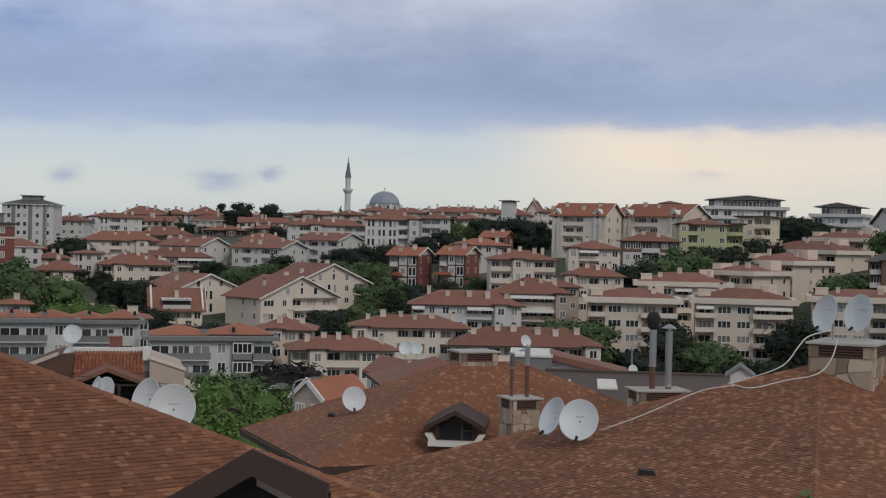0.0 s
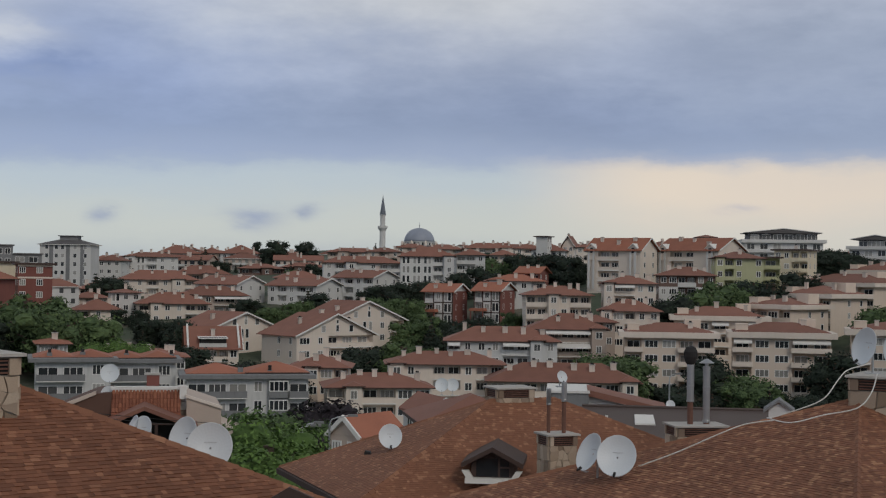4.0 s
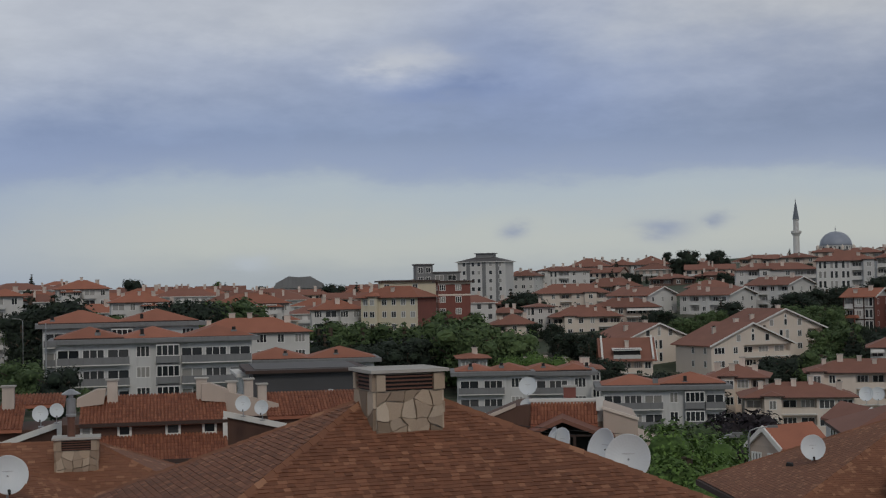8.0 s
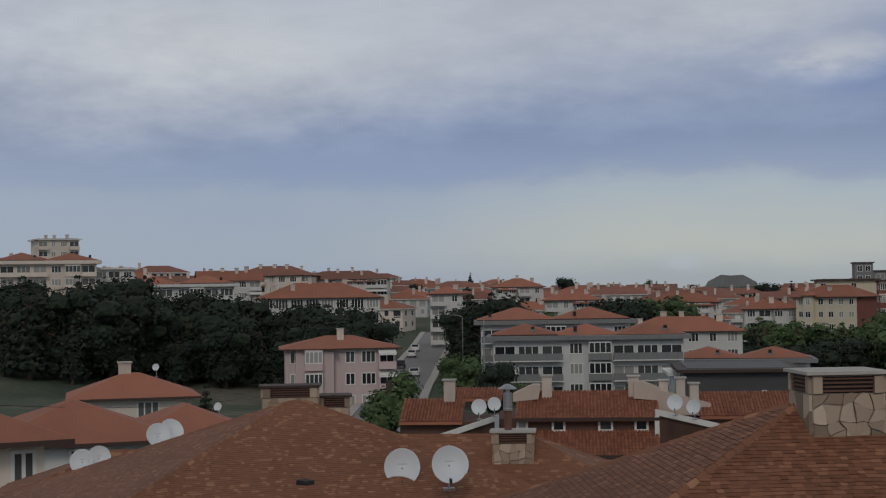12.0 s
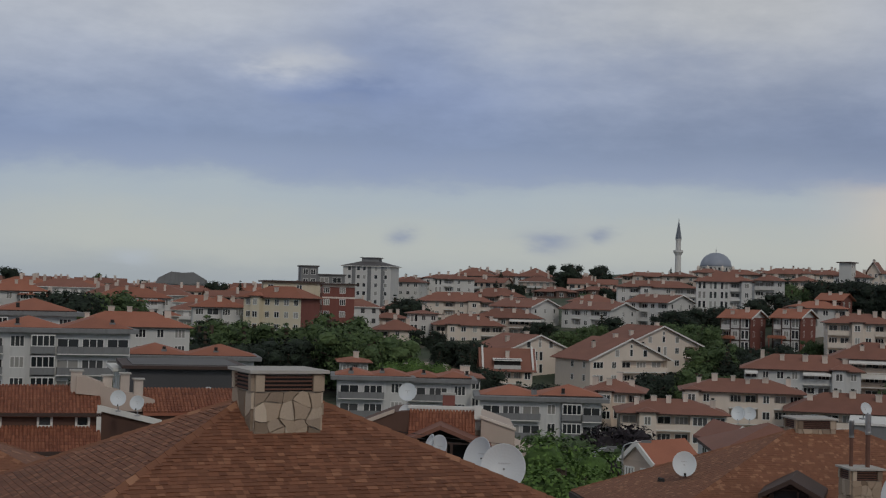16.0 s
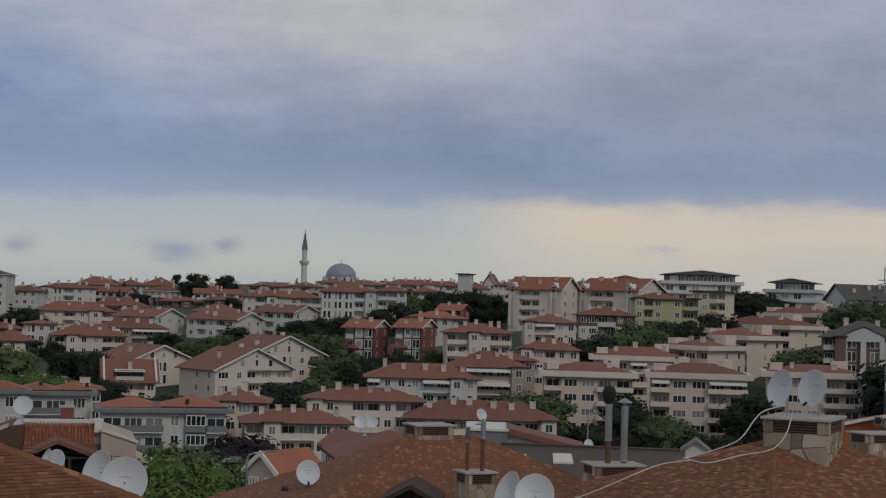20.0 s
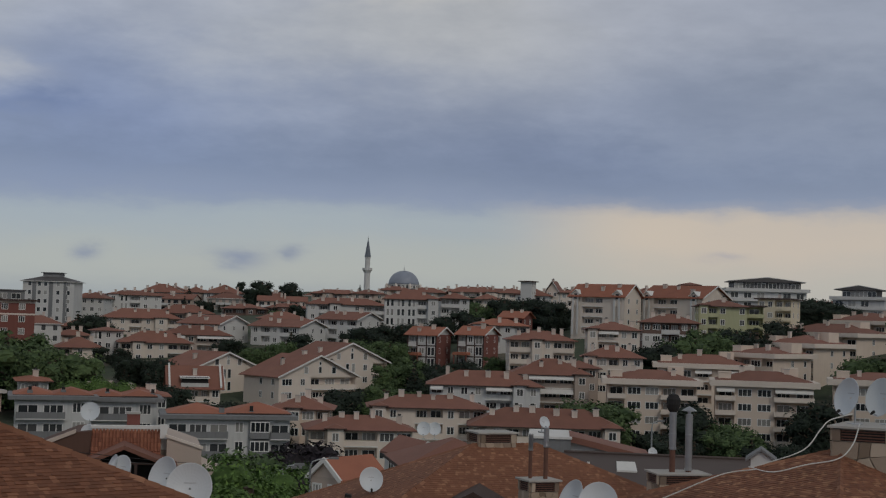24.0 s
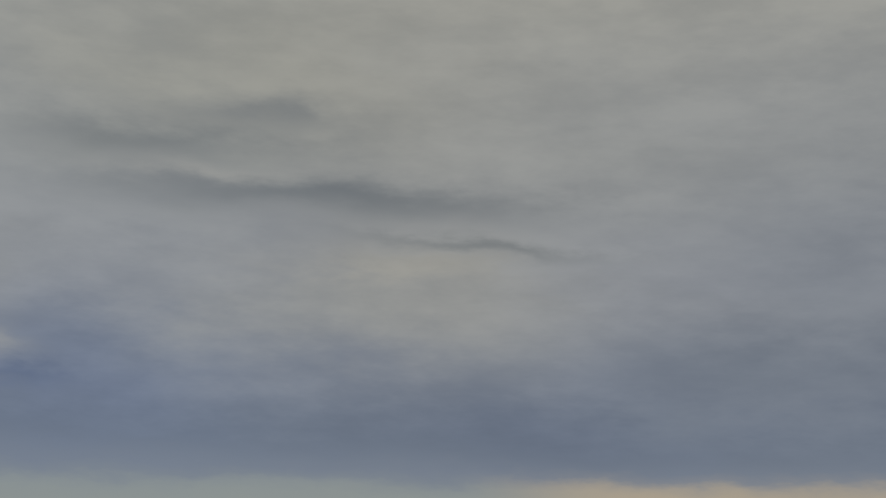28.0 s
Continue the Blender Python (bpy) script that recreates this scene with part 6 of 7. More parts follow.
def satellite_dish(x, y, z, size, turn, tilt, label, mast=0.6, foot=0.0, stand=True):
    """A round dish whose middle lies at x, y, z and looks along -y, turned and tilted upwards."""
    ob = thing("satellite_dish", pose(x, y, z, 0, 0, turn), label, "satellite dish", "satellite dishes")
    r = size / 2
    tip = pose(0, 0, 0, 90 - tilt, 0, 0)
    bowl = Shape().turned([(0.02, -0.16 * r)] + [(r * k / 8, -0.16 * r + 0.16 * r * (k / 8) ** 2 * 1.9) for k in range(1, 9)], 32, caps=False)
    bowl.turned([(r * k / 8, -0.16 * r + 0.16 * r * (k / 8) ** 2 * 1.9 - 0.012) for k in range(8, 0, -1)] + [(0.02, -0.172 * r)], 32, caps=False)
    bowl.turned([(r - 0.008, 0.13 * r), (r + 0.012, 0.135 * r), (r + 0.012, 0.155 * r), (r - 0.004, 0.152 * r)], 32, caps=False)
    squash = Matrix.Diagonal((0.93, 1.0, 1.0, 1))
    dish = part("reflector", bowl, DISH, ob, m=tip @ squash, smooth=False)
    part("logo_bar", Shape().box(-0.3 * r, 0.3 * r, 0.22 * r, 0.26 * r, -0.15 * r, -0.118 * r), material_grey, dish)
    arm = [(0, -0.05, -r * 0.92), (0, -0.3 * r, -r * 0.95), (0, -0.7 * r, -r * 0.78)]
    part("feed_arm", Shape().tube(arm, 0.013, 6), METAL, ob)
    part("feed_horn", Shape().turned([(0.022, -0.05), (0.03, 0.0), (0.03, 0.06)], 10, m=pose(0, -0.7 * r, -r * 0.78, -60, 0, 0)), SOOT_AND_SHADE, ob)
    if stand:
        part("mast", Shape().tube([(0, 0.17, -mast), (0, 0.17, 0.1)], 0.024, 8), METAL, ob)
        part("bracket", Shape().box(-0.05, 0.05, 0.1 + 0.1 * r, 0.21, -0.12, 0.08), METAL, ob)
        if foot:
            part("foot_plate", Shape().box(-foot, foot, 0.06, 0.28, -mast - 0.03, -mast + 0.02), METAL, ob)
    return ob


material_grey = material("grey_print", (0.45, 0.46, 0.48), 0.6, 0.05, 1, 20, 0.0)

def flue_pipe(x, y, z0, z1, r, lower, cowl, label):
    """A stove pipe from z0 to z1; cowl: 'ball', 'hat' or ''. lower: how much of its foot is bare rusted pipe."""
    ob = thing("flue_pipe", pose(x, y, z0), label, "flue pipe", "flue pipes")
    h = z1 - z0
    part("foot", Shape().turned([(r * 0.8, -0.1), (r * 0.8, lower * h)], 14), RUST, ob)
    part("sleeve", Shape().turned([(r, lower * h), (r * 1.06, lower * h + 0.01), (r * 1.06, lower * h + 0.05), (r, lower * h + 0.06), (r, h * 0.62), (r * 1.05, h * 0.625), (r * 1.05, h * 0.65), (r, h * 0.655), (r, h)], 16), METAL, ob)
    if cowl == "ball":
        part("cowl", Shape().turned([(r * 0.9, h - 0.02), (r * 1.5, h + 0.06), (r * 1.9, h + 0.2), (r * 1.9, h + 0.34), (r * 1.3, h + 0.46), (0.02, h + 0.5)], 18), SOOT_AND_SHADE, ob, "sooty black rotating cowl")
    if cowl == "hat":
        part("cowl_stay", Shape().turned([(r * 0.5, h), (r * 0.5, h + 0.1)], 8), METAL, ob)
        part("cowl", Shape().turned([(r * 2.0, h + 0.09), (r * 2.0, h + 0.11), (r * 0.6, h + 0.2), (0.01, h + 0.22)], 16), METAL, ob)
    return ob


def at_world(parent, m):
    """A world pose in the frame of a thing."""
    return parent.matrix_basis.inverted() @ m


HOUSE_A = shingled_house(-7.03, 19.75, 10.42, 0.99, 6.33, 27.36, 38.03, "house with a brown asphalt shingle hip roof", 0.084, 0.105, seed=1, parts_on=(0,), end=7.29)
HOUSE_C = shingled_house(8.18, 29.31, 9.64, 1.2, 7.5, 22, 30, "house with a broad brown shingle hip roof", 0.076, 0.1, SHINGLE_PALE, seed=2, parts_on=(0,))
HOUSE_B = shingled_house(1.36, 41.8, 8.43, 2.0, 3.74, 30.8, 22.2, "house with a faded brown shingle roof and dormer", 0.088, 0.095, SHINGLE_FAR, seed=3, end=5.3)
HOUSE_D = shingled_house(-21.5, 25.05, 9.58, 0.35, 6.5, 22, 50, "house with a weathered brown shingle hip roof", 0.085, 0.095, SHINGLE_FAR, seed=4)
shingled_house(14.65, 43.6, 8.16, 3.0, 5.0, 20, 30, "house with a plain brown shingle roof", 0.22, 0.22, SHINGLE_FAR, seed=5)
shingled_house(-28.3, 28.27, 7.84, 4.0, 3.6, 20, 40, "low wing with a brown shingle roof", 0.22, 0.22, SHINGLE_FAR, seed=6)

field_stone_chimney(-6.9, 19.41, 10.83, 0.98, 0.92, 1.15, 38, "low stone-faced chimney with a concrete slab on the roof ridge", 1)
field_stone_chimney(8.33, 29.2, 10.08, 1.6, 1.2, 1.6, 62, "broad stone-faced chimney carrying two satellite dishes", 2)
field_stone_chimney(0.96, 41.99, 8.74, 1.1, 0.9, 1.3, 22, "stone chimney with flat cap on the faded roof", 3)
field_stone_chimney(2.07, 36.94, 7.96, 0.74, 0.7, 2.2, 22, "tall stone chimney with two steel flue pipes", 4)
field_stone_chimney(6.01, 39.55, 7.98, 1.36, 1.0, 2.0, 10, "stone chimney with two stove pipes", 5)
field_stone_chimney(-22.93, 26.44, 9.81, 1.3, 0.65, 1.4, 40, "stone chimney with dark slab cap", 6, cap_mat=FASCIA)
field_stone_chimney(-22.44, 27.5, 9.52, 0.7, 0.7, 1.2, 40, "small stone chimney with a dark cap", 7, cap_mat=FASCIA)
field_stone_chimney(-18.07, 28.8, 8.72, 0.9, 0.6, 1.2, 30, "sooty stone chimney with cowled flue", 8)
field_stone_chimney(14.64, 43.61, 8.72, 1.2, 0.9, 1.2, 20, "stone chimney with thin slab on a brown roof", 9)
field_stone_chimney(13.26, 33.47, 8.52, 1.4, 0.9, 1.2, 20, "stone chimney with two slim pipes", 10)

flue_pipe(5.84, 39.47, 7.99, 9.65, 0.1, 0.38, "ball", "steel stove pipe with a sooty round cowl")
flue_pipe(6.3, 39.6, 8.02, 9.58, 0.1, 0.02, "hat", "galvanised flue pipe with a mushroom cap")
flue_pipe(1.85, 36.95, 8.02, 9.12, 0.06, 0.95, "", "thin rusted iron flue pipe")
flue_pipe(2.24, 36.93, 8.03, 9.3, 0.07, 0.6, "", "dull grey steel flue pipe")
flue_pipe(-18.17, 28.74, 8.79, 9.62, 0.11, 0.5, "hat", "wide steel flue with a conical cap")
flue_pipe(13.01, 33.57, 8.5, 9.53, 0.08, 0.02, "", "slim galvanised steel vent pipe")
flue_pipe(13.32, 33.44, 8.52, 9.69, 0.1, 0.02, "hat", "slim galvanised pipe with a small cap")

DISHES = [
    (2.82, 28.86, 8.41, 0.84, -16, 24, 0.75), (2.33, 29.31, 8.42, 0.80, -62, 24, 0.75), (-4.75, 25.56, 8.87, 0.86, 4, 20, 0.8), (-5.31, 26.06, 8.98, 0.74, -38, 20, 0.8),
    (-6.37, 27.26, 8.97, 0.52, -30, 22, 0.6), (-6.57, 27.42, 9.0, 0.45, -60, 22, 0.6), (-2.39, 39.93, 7.49, 0.68, 10, 20, 0.5), (7.86, 29.26, 10.66, 0.76, -66, 14, 0.55), (8.57, 29.38, 10.66, 0.78, -58, 14, 0.55),
    (-17.86, 24.1, 8.38, 0.78, 36, 22, 0.5), (-17.3, 25.12, 8.33, 0.78, 20, 22, 0.5), (-16.49, 23.85, 8.54, 0.75, 40, 20, 0.5), (-28.67, 24.94, 7.83, 0.62, 38, 22, 0.5), (-28.39, 25.26, 7.9, 0.62, 48, 22, 0.5),
    (-33.13, 31.91, 7.67, 0.8, 55, 30, 0.5), (-33.21, 32.55, 7.75, 0.8, 65, 30, 0.5), (-38.58, 58.41, 6.43, 0.78, 28, 22, 0.6), (-38.23, 59.23, 6.52, 0.68, 35, 22, 0.6), (-30.38, 63.06, 6.57, 0.78, 22, 22, 0.6), (-29.58, 63.44, 6.36, 0.72, 12, 22, 0.6), (-30.32, 74.03, 6.13, 0.7, 20, 22, 0.6),
    (-18.23, 70.69, 5.9, 0.75, 10, 20, 0.9), (-37.35, 145.28, 1.53, 2.0, 12, 25, 1.2), (-3.67, 149.96, 0.5, 1.5, -5, 22, 1.0), (-2.54, 149.98, 0.52, 1.4, 5, 22, 1.0), (3.53, 59.9, 7.82, 0.5, 30, 22, 0.4), (9.98, 74.33, 5.45, 0.5, 10, 22, 0.4), (-87.98, 84.52, 6.19, 0.6, 30, 22, 0.8), (-58.8, 61.38, 5.56, 0.5, 20, 22, 0.5),
]
for x, y, z, size, turn, tilt, mast in DISHES:
    satellite_dish(x, y, z, size, turn, tilt, "white round satellite dish on a short steel mast", mast, 0.12)


# ---- dormers on the shingled roofs ----
def window_dormer(parent, m):
    """The small gabled dormer with a pale frame; its front lies in the local xz plane."""
    d = part("dormer", Shape().prism([(-0.72, -0.05), (0.72, -0.05), (0.72, 0.42), (0, 0.82), (-0.72, 0.42)], 0.25, 2.4), FASCIA, parent, m=at_world(parent, m))
    for e in (-1, 1):
        o = [(0, -0.12, 1.02), (0, 2.6, 1.02), (e * 1.02, 2.6, 0.48), (e * 1.02, -0.12, 0.48)]
        part("verge_board", Shape().slab(o if e < 0 else o[::-1], 0.16), FASCIA, d)
    part("sill", Shape().box(-0.9, 0.9, -0.1, 0.25, -0.2, -0.03), TRIM, d, "white painted sill")
    for e in (-1, 1):
        part("jamb", Shape().prism([(e * 0.74 - 0.11, -0.03), (e * 0.74 + 0.11, -0.03), (e * 0.9 + 0.11, 0.22), (e * 0.9 - 0.11, 0.22)], -0.08, 0.2), TRIM, d)
    part("pane", Shape().box(-0.55, 0.55, 0.225, 0.248, 0.0, 0.6), DARK_GLASS, d)
    part("mullion", Shape().box(0.18, 0.25, 0.2, 0.224, 0.0, 0.6), FASCIA, d)
    part("transom", Shape().box(0.25, 0.55, 0.2, 0.223, 0.28, 0.34), FASCIA, d)


window_dormer(HOUSE_B, pose(0.42, 37.2, 6.78, 0, 0, -5) @ Matrix.Scale(0.78, 4))


def gable_dormer(parent, m, left, right, back):
    """A gable with broad brown verge boards and a front painted black for shade. left, right: (reach, drop, depth) of
    its two slopes.
    """
    (a, p, q), (b, r, s) = left, right
    d = part("gable_roof", Shape().slab([(0, 0, 0), (0, q, 0), (-a, q, -p), (-a, 0, -p)], 0.1).slab([(0, 0, 0), (b, 0, -r), (b, s, -r), (0, s, 0)], 0.1), FASCIA, parent, m=at_world(parent, m))
    tabs = Shape()
    shingle_face(tabs, [(-a, q, -p), (-a, 0, -p), (0, 0, 0), (0, q, 0)], None, 0.11, 0.13, 41)
    shingle_face(tabs, [(b, 0, -r), (b, s, -r), (0, s, 0), (0, 0, 0)], None, 0.11, 0.13, 42)
    tagged(part("dormer_shingle_field", tabs, SHINGLE, d), kind="stuff")
    part("verge_board", Shape().prism([(0, 0.03), (0, -0.28), (-a, -p - 0.3), (-a, -p + 0.03)][::-1][::-1], -0.06, -0.01), FASCIA, d)
    part("verge_board", Shape().prism([(0, -0.28), (0, 0.03), (b, -r + 0.03), (b, -r - 0.34)][::-1], -0.06, -0.01), FASCIA, d)
    # black sheet that paints the shade under the verge boards
    part("front", Shape().prism([(-a * 0.9, -p - 2.5), (b * 0.97, -p - 2.5), (b * 0.97, -r - 0.15), (0, -0.15), (-a * 0.9, -p * 0.9 - 0.15)], 0.35, 0.42), SOOT_AND_SHADE, d)
    part("beam", Shape().prism([(0.0, -0.3), (b * 0.8, -r * 0.8 - 0.36), (b * 0.8, -r * 0.8 - 0.5), (0.0, -0.44)][::-1], 0.25, 0.33), WALLS["tan"], d)


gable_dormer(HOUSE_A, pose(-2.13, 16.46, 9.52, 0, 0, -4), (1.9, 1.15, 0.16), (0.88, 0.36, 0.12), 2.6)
shingled_house(-19.73, 28.91, 8.54, 3.4, 2.7, 24, 30, "low roof wing with brown shingles below a sooty chimney", 0.12, 0.16, SHINGLE_FAR, seed=8)
for n, (x, y, z, r) in enumerate([(-2.82, 37.39, 7.33, 0.09), (3.34, 22.96, 8.32, 0.14), (-16.85, 19.8, 8.62, 0.13)]):
    v = thing("roof_vent", pose(x, y, z), "small dark sheet-metal vent lying on the shingles", "roof vent", "roof vents")
    part("hood", Shape().prism([(-r, -0.02), (r, -0.02), (r * 0.8, 0.05), (-r * 0.8, 0.07)], -0.1, 0.12), SOOT_AND_SHADE, v)

# ---- white cables over the broad roof ----
for pts in ([7.86, 28.95, 10.34, 7.4, 28.87, 10.21, 7.17, 28.72, 10.02, 6.81, 28.6, 9.62, 6.1, 28.76, 9.32, 5.79, 28.82, 9.22],
            [7.89, 28.53, 10.17, 7.67, 28.17, 9.8, 7.36, 28.05, 9.52, 6.75, 28.1, 9.38, 6.25, 28.11, 9.24, 5.98, 28.17, 9.22, 5.71, 28.43, 9.28],
            [5.88, 28.6, 9.21, 5.35, 28.81, 9.1, 4.79, 28.8, 8.88, 4.02, 28.92, 8.51, 3.26, 29.02, 8.2]):
    flat = list(pts)
    places = [Vector(flat[i:i + 3]) for i in range(0, len(flat), 3)]
    smooth = []
    for i in range(len(places) - 1):
        p0, p1, p2, p3 = places[max(i - 1, 0)], places[i], places[i + 1], places[min(i + 2, len(places) - 1)]
        for k in range(6):
            t = k / 6
            smooth.append(0.5 * (2 * p1 + (p2 - p0) * t + (2 * p0 - 5 * p1 + 4 * p2 - p3) * t * t + (3 * p1 - p0 - 3 * p2 + p3) * t ** 3))
    tagged(new("antenna_cable", Shape().tube(smooth + [places[-1]], 0.013, 6).mesh("antenna_cable", CABLE, smooth=True)), "white antenna cable lying over the shingle roof", "cable", "antenna cables")


# ---- tiled houses in the middle distance ----
def tile_courses(shape, x0, x1, y0, z0, y1, z1, pitch=0.17, course=0.3, seed=0):
    """Rows of barrel tiles over a slope from the eave (y0, z0) up to (y1, z1)."""
    rng = random.Random(seed)
    run = math.hypot(y1 - y0, z1 - z0)
    dy, dz = (y1 - y0) / run, (z1 - z0) / run
    rows, cols = max(1, round(run / course)), max(1, round(abs(x1 - x0) / pitch))
    w = (x1 - x0) / cols
    for r in range(rows):
        a, b = r * run / rows, (r + 1) * run / rows + 0.04
        for c in range(cols):
            u = x0 + (c + 0.5) * w
            v = []
            for s, lift in ((a, 0.035), (b, 0.0)):
                for k in range(4):
                    ang = math.pi * k / 3
                    off, up = -math.cos(ang) * w * 0.44, math.sin(ang) * 0.06 + lift * 0.7 + rng.uniform(-0.003, 0.003)
                    v.append((u + off, y0 + dy * s - dz * up, z0 + dz * s + dy * up))
            shape.add(v, [(0, 1, 5, 4), (1, 2, 6, 5), (2, 3, 7, 6), (3, 2, 1, 0)])


TILE = island_material("barrel_clay_tiles", [(0.0, (0.19, 0.066, 0.038)), (0.4, (0.25, 0.09, 0.05)), (0.8, (0.31, 0.12, 0.067)), (1.0, (0.22, 0.078, 0.045))])


def tiled_roof(parent, x0, x1, y0, z0, y1, z1, seed):
    r = part("roof", Shape().add([(x0, y0, z0), (x1, y0, z0), (x1, y1, z1), (x0, y1, z1), (x0, y0, z0 - 0.15), (x1, y0, z0 - 0.15), (x1, y1, z1 - 0.15), (x0, y1, z1 - 0.15)], [(0, 1, 2, 3), (4, 7, 6, 5), (0, 4, 5, 1), (1, 5, 6, 2), (2, 6, 7, 3), (3, 7, 4, 0)]), ROOFS["red"], parent)
    s = Shape()
    tile_courses(s, x0, x1, y0, z0 + 0.01, y1, z1 + 0.01, seed=seed)
    tagged(part("tile_field", s, TILE, r), kind="stuff")
    return r


BROWN_WALL = material("dark_brown_render", (0.11, 0.058, 0.042), 0.85, 0.1, 3, 25, dirt=0.2)

# the terrace with red tile roofs and white verges
row = thing("terrace_house", pose(-35.39, 62.7, 5.61, 0, 0, 29.44), "brown terrace house with red barrel tile roofs and white trim", "house")
part("wall", Shape().box(-4.25, 3.86, 0.0, 5.0, -9, 0.06), BROWN_WALL, row)
tiled_roof(row, -3.23, 3.91, -0.35, 0.06, 2.6, 0.06 + 1.15, 1)
tiled_roof(row, -2.5, 3.86, -2.2, -1.59, 0.0, -0.68 + 0.1, 2)
part("fascia", Shape().box(-3.23, 3.91, -0.42, -0.36, -0.06, 0.11), FASCIA, row)
part("lower_fascia", Shape().box(-2.69, 3.86, -2.3, -2.21, -1.73, -1.53), FASCIA, row)
part("white_beam", Shape().box(-2.61, 1.98, -2.1, -1.9, -1.98, -1.79), TRIM, row)
part("white_post", Shape().box(-0.37, -0.09, -2.1, -1.9, -3.12, -1.98), TRIM, row)
# the veranda's shade, painted as a black plate on the wall
part("veranda_shade", Shape().box(-2.84, 3.97, -0.03, 0.0, -3.4, -1.76), SOOT_AND_SHADE, row)
for x0, x1 in ((-3.18, -2.61), (-1.42, -0.74), (0.88, 1.62), (2.67, 3.37)):
    w = part("window", lattice(Shape(), [x0, x0 + 0.11, x1 - 0.11, x1], [-0.62, -0.62 + 0.12, -0.06], lambda i, j: i != 1 or j == 0, -0.08, 0.0), TRIM, row)
    part("pane", Shape().box(x0 + 0.1, x1 - 0.1, -0.03, -0.002, -0.6, -0.06), GLASS, w)
for name, outline in (("gable", [(-7.37, -1.42), (-4.2, -1.42), (-4.2, 0.14), (-7.37, -0.91)]), ("gable", [(3.86, -1.42), (7.37, -1.42), (7.37, -0.62), (3.86, 0.34)])):
    part(name, Shape().prism(outline, -0.2, 3.0), BROWN_WALL, row)
part("white_verge", Shape().prism([(-7.94, -1.25), (-4.03, 0.03), (-4.03, 0.31), (-7.94, -0.96)], -0.4, -0.21), TRIM, row, "white painted verge")
part("white_verge", Shape().prism([(3.69, 0.23), (6.81, -0.51), (6.81, -0.23), (3.69, 0.51)], -0.4, -0.21), TRIM, row, "white painted verge")
part("white_post", Shape().box(3.66, 3.88, -0.42, -0.2, -1.08, 0.2), TRIM, row)
part("white_post", Shape().box(-4.25, -4.03, -0.42, -0.2, -0.74, 0.06), TRIM, row)
for i, outline in enumerate(([(-3.4, 0.79), (-2.1, 0.91), (-1.98, 1.64), (-2.41, 1.64), (-3.4, 1.19)], [(2.72, 0.91), (4.08, 0.79), (4.08, 1.42), (3.18, 1.76), (2.72, 1.76)], [(3.86, 0.14), (6.58, 0.0), (6.58, 0.62), (4.11, 1.28), (3.86, 1.28)])):
    part("fire_wall", Shape().prism(outline, 1.4, 2.6), WALLS["tan"], row)
for x0, x1, z0, z1 in ((-1.93, -1.42, 1.28, 2.04), (2.47, 3.01, 1.28, 1.98), (4.03, 4.48, 0.99, 1.76), (4.88, 5.33, 0.99, 1.87), (5.56, 6.01, 0.79, 1.59), (-6.98, -6.41, 0.85, 1.87)):
    c = part("chimney", Shape().box(x0, x1, 1.8, 2.4, z0 - 0.6, z1), CHIMNEY, row)
    part("cap", Shape().box(x0 - 0.08, x1 + 0.08, 1.72, 2.48, z1, z1 + 0.07), CONCRETE, c)
tiled_roof(row, -9.07, -5.9, -0.2, -0.06, 2.2, -0.06 + 0.95, 3)
tiled_roof(row, -7.09, -4.03, 2.2, 0.91, 4.2, 0.91 + 0.4, 4)
tiled_roof(row, 5.95, 10.77, 0.5, 0.06, 3.2, 0.06 + 1.0, 5)
part("wall", Shape().box(-9.07, -4.2, 0.2, 5, -9, -0.11), BROWN_WALL, row)
part("wall", Shape().box(3.97, 10.77, 0.7, 5, -9, -0.06), BROWN_WALL, row)

# tan house with a tiled slope, a white parapet and a gabled dormer
tan = thing("tan_house", pose(-16.02, 70.2, 5.1, 0, 0, 12.85), "tan house with a steep red tile slope and gabled dormer", "house")
tiled_roof(tan, -1.87, 1.47, 0.0, -0.06, 0.9, 0.96, 6)
part("parapet", Shape().box(-1.87, 1.76, 0.85, 1.2, 0.0, 1.02).box(-1.93, 1.81, 0.8, 1.25, 1.02, 1.16), TRIM, tan)
part("white_post", Shape().box(1.42, 1.76, 0.5, 0.84, 0.57, 1.25), TRIM, tan)
c = part("chimney", Shape().box(-0.2, 0.43, 1.3, 1.9, 0.28, 1.7), WALLS["brick"], tan)
part("cap", Shape().box(-0.26, 0.48, 1.25, 1.95, 1.7, 1.79), CONCRETE, c)
part("wall", Shape().box(-1.87, 1.76, 0.95, 8, -9, 0.57), WALLS["tan"], tan)
for a, b in ((-0.28, -2.5), (-0.28, 2.27)):
    za, zb = 0.48, -0.51
    o = [(a, -2.4, za), (a, 0.6, za), (b, 0.6, zb), (b, -2.4, zb)]
    part("dormer_roof", Shape().slab(o if b < a else o[::-1], 0.2), ROOFS["brown"], tan)
# black sheet in place of the shade inside the open porch
part("dormer_shade", Shape().prism([(-1.98, -1.7), (1.84, -1.7), (1.84, -0.57), (-0.28, 0.23), (-1.98, -0.4)], -0.6, -0.5), SOOT_AND_SHADE, tan)
part("dormer_beam", Shape().box(-2.5, 2.13, -2.2, -2.1, -0.43, -0.34), FASCIA, tan)
part("dormer_post", Shape().box(0.23, 0.37, -2.2, -2.1, -1.42, -0.43), FASCIA, tan)
part("stepped_wall", Shape().prism([(1.76, -2.84), (3.46, -2.84), (3.46, 0.17), (1.76, 0.74)], 0.2, 6), WALLS["tan"], tan)
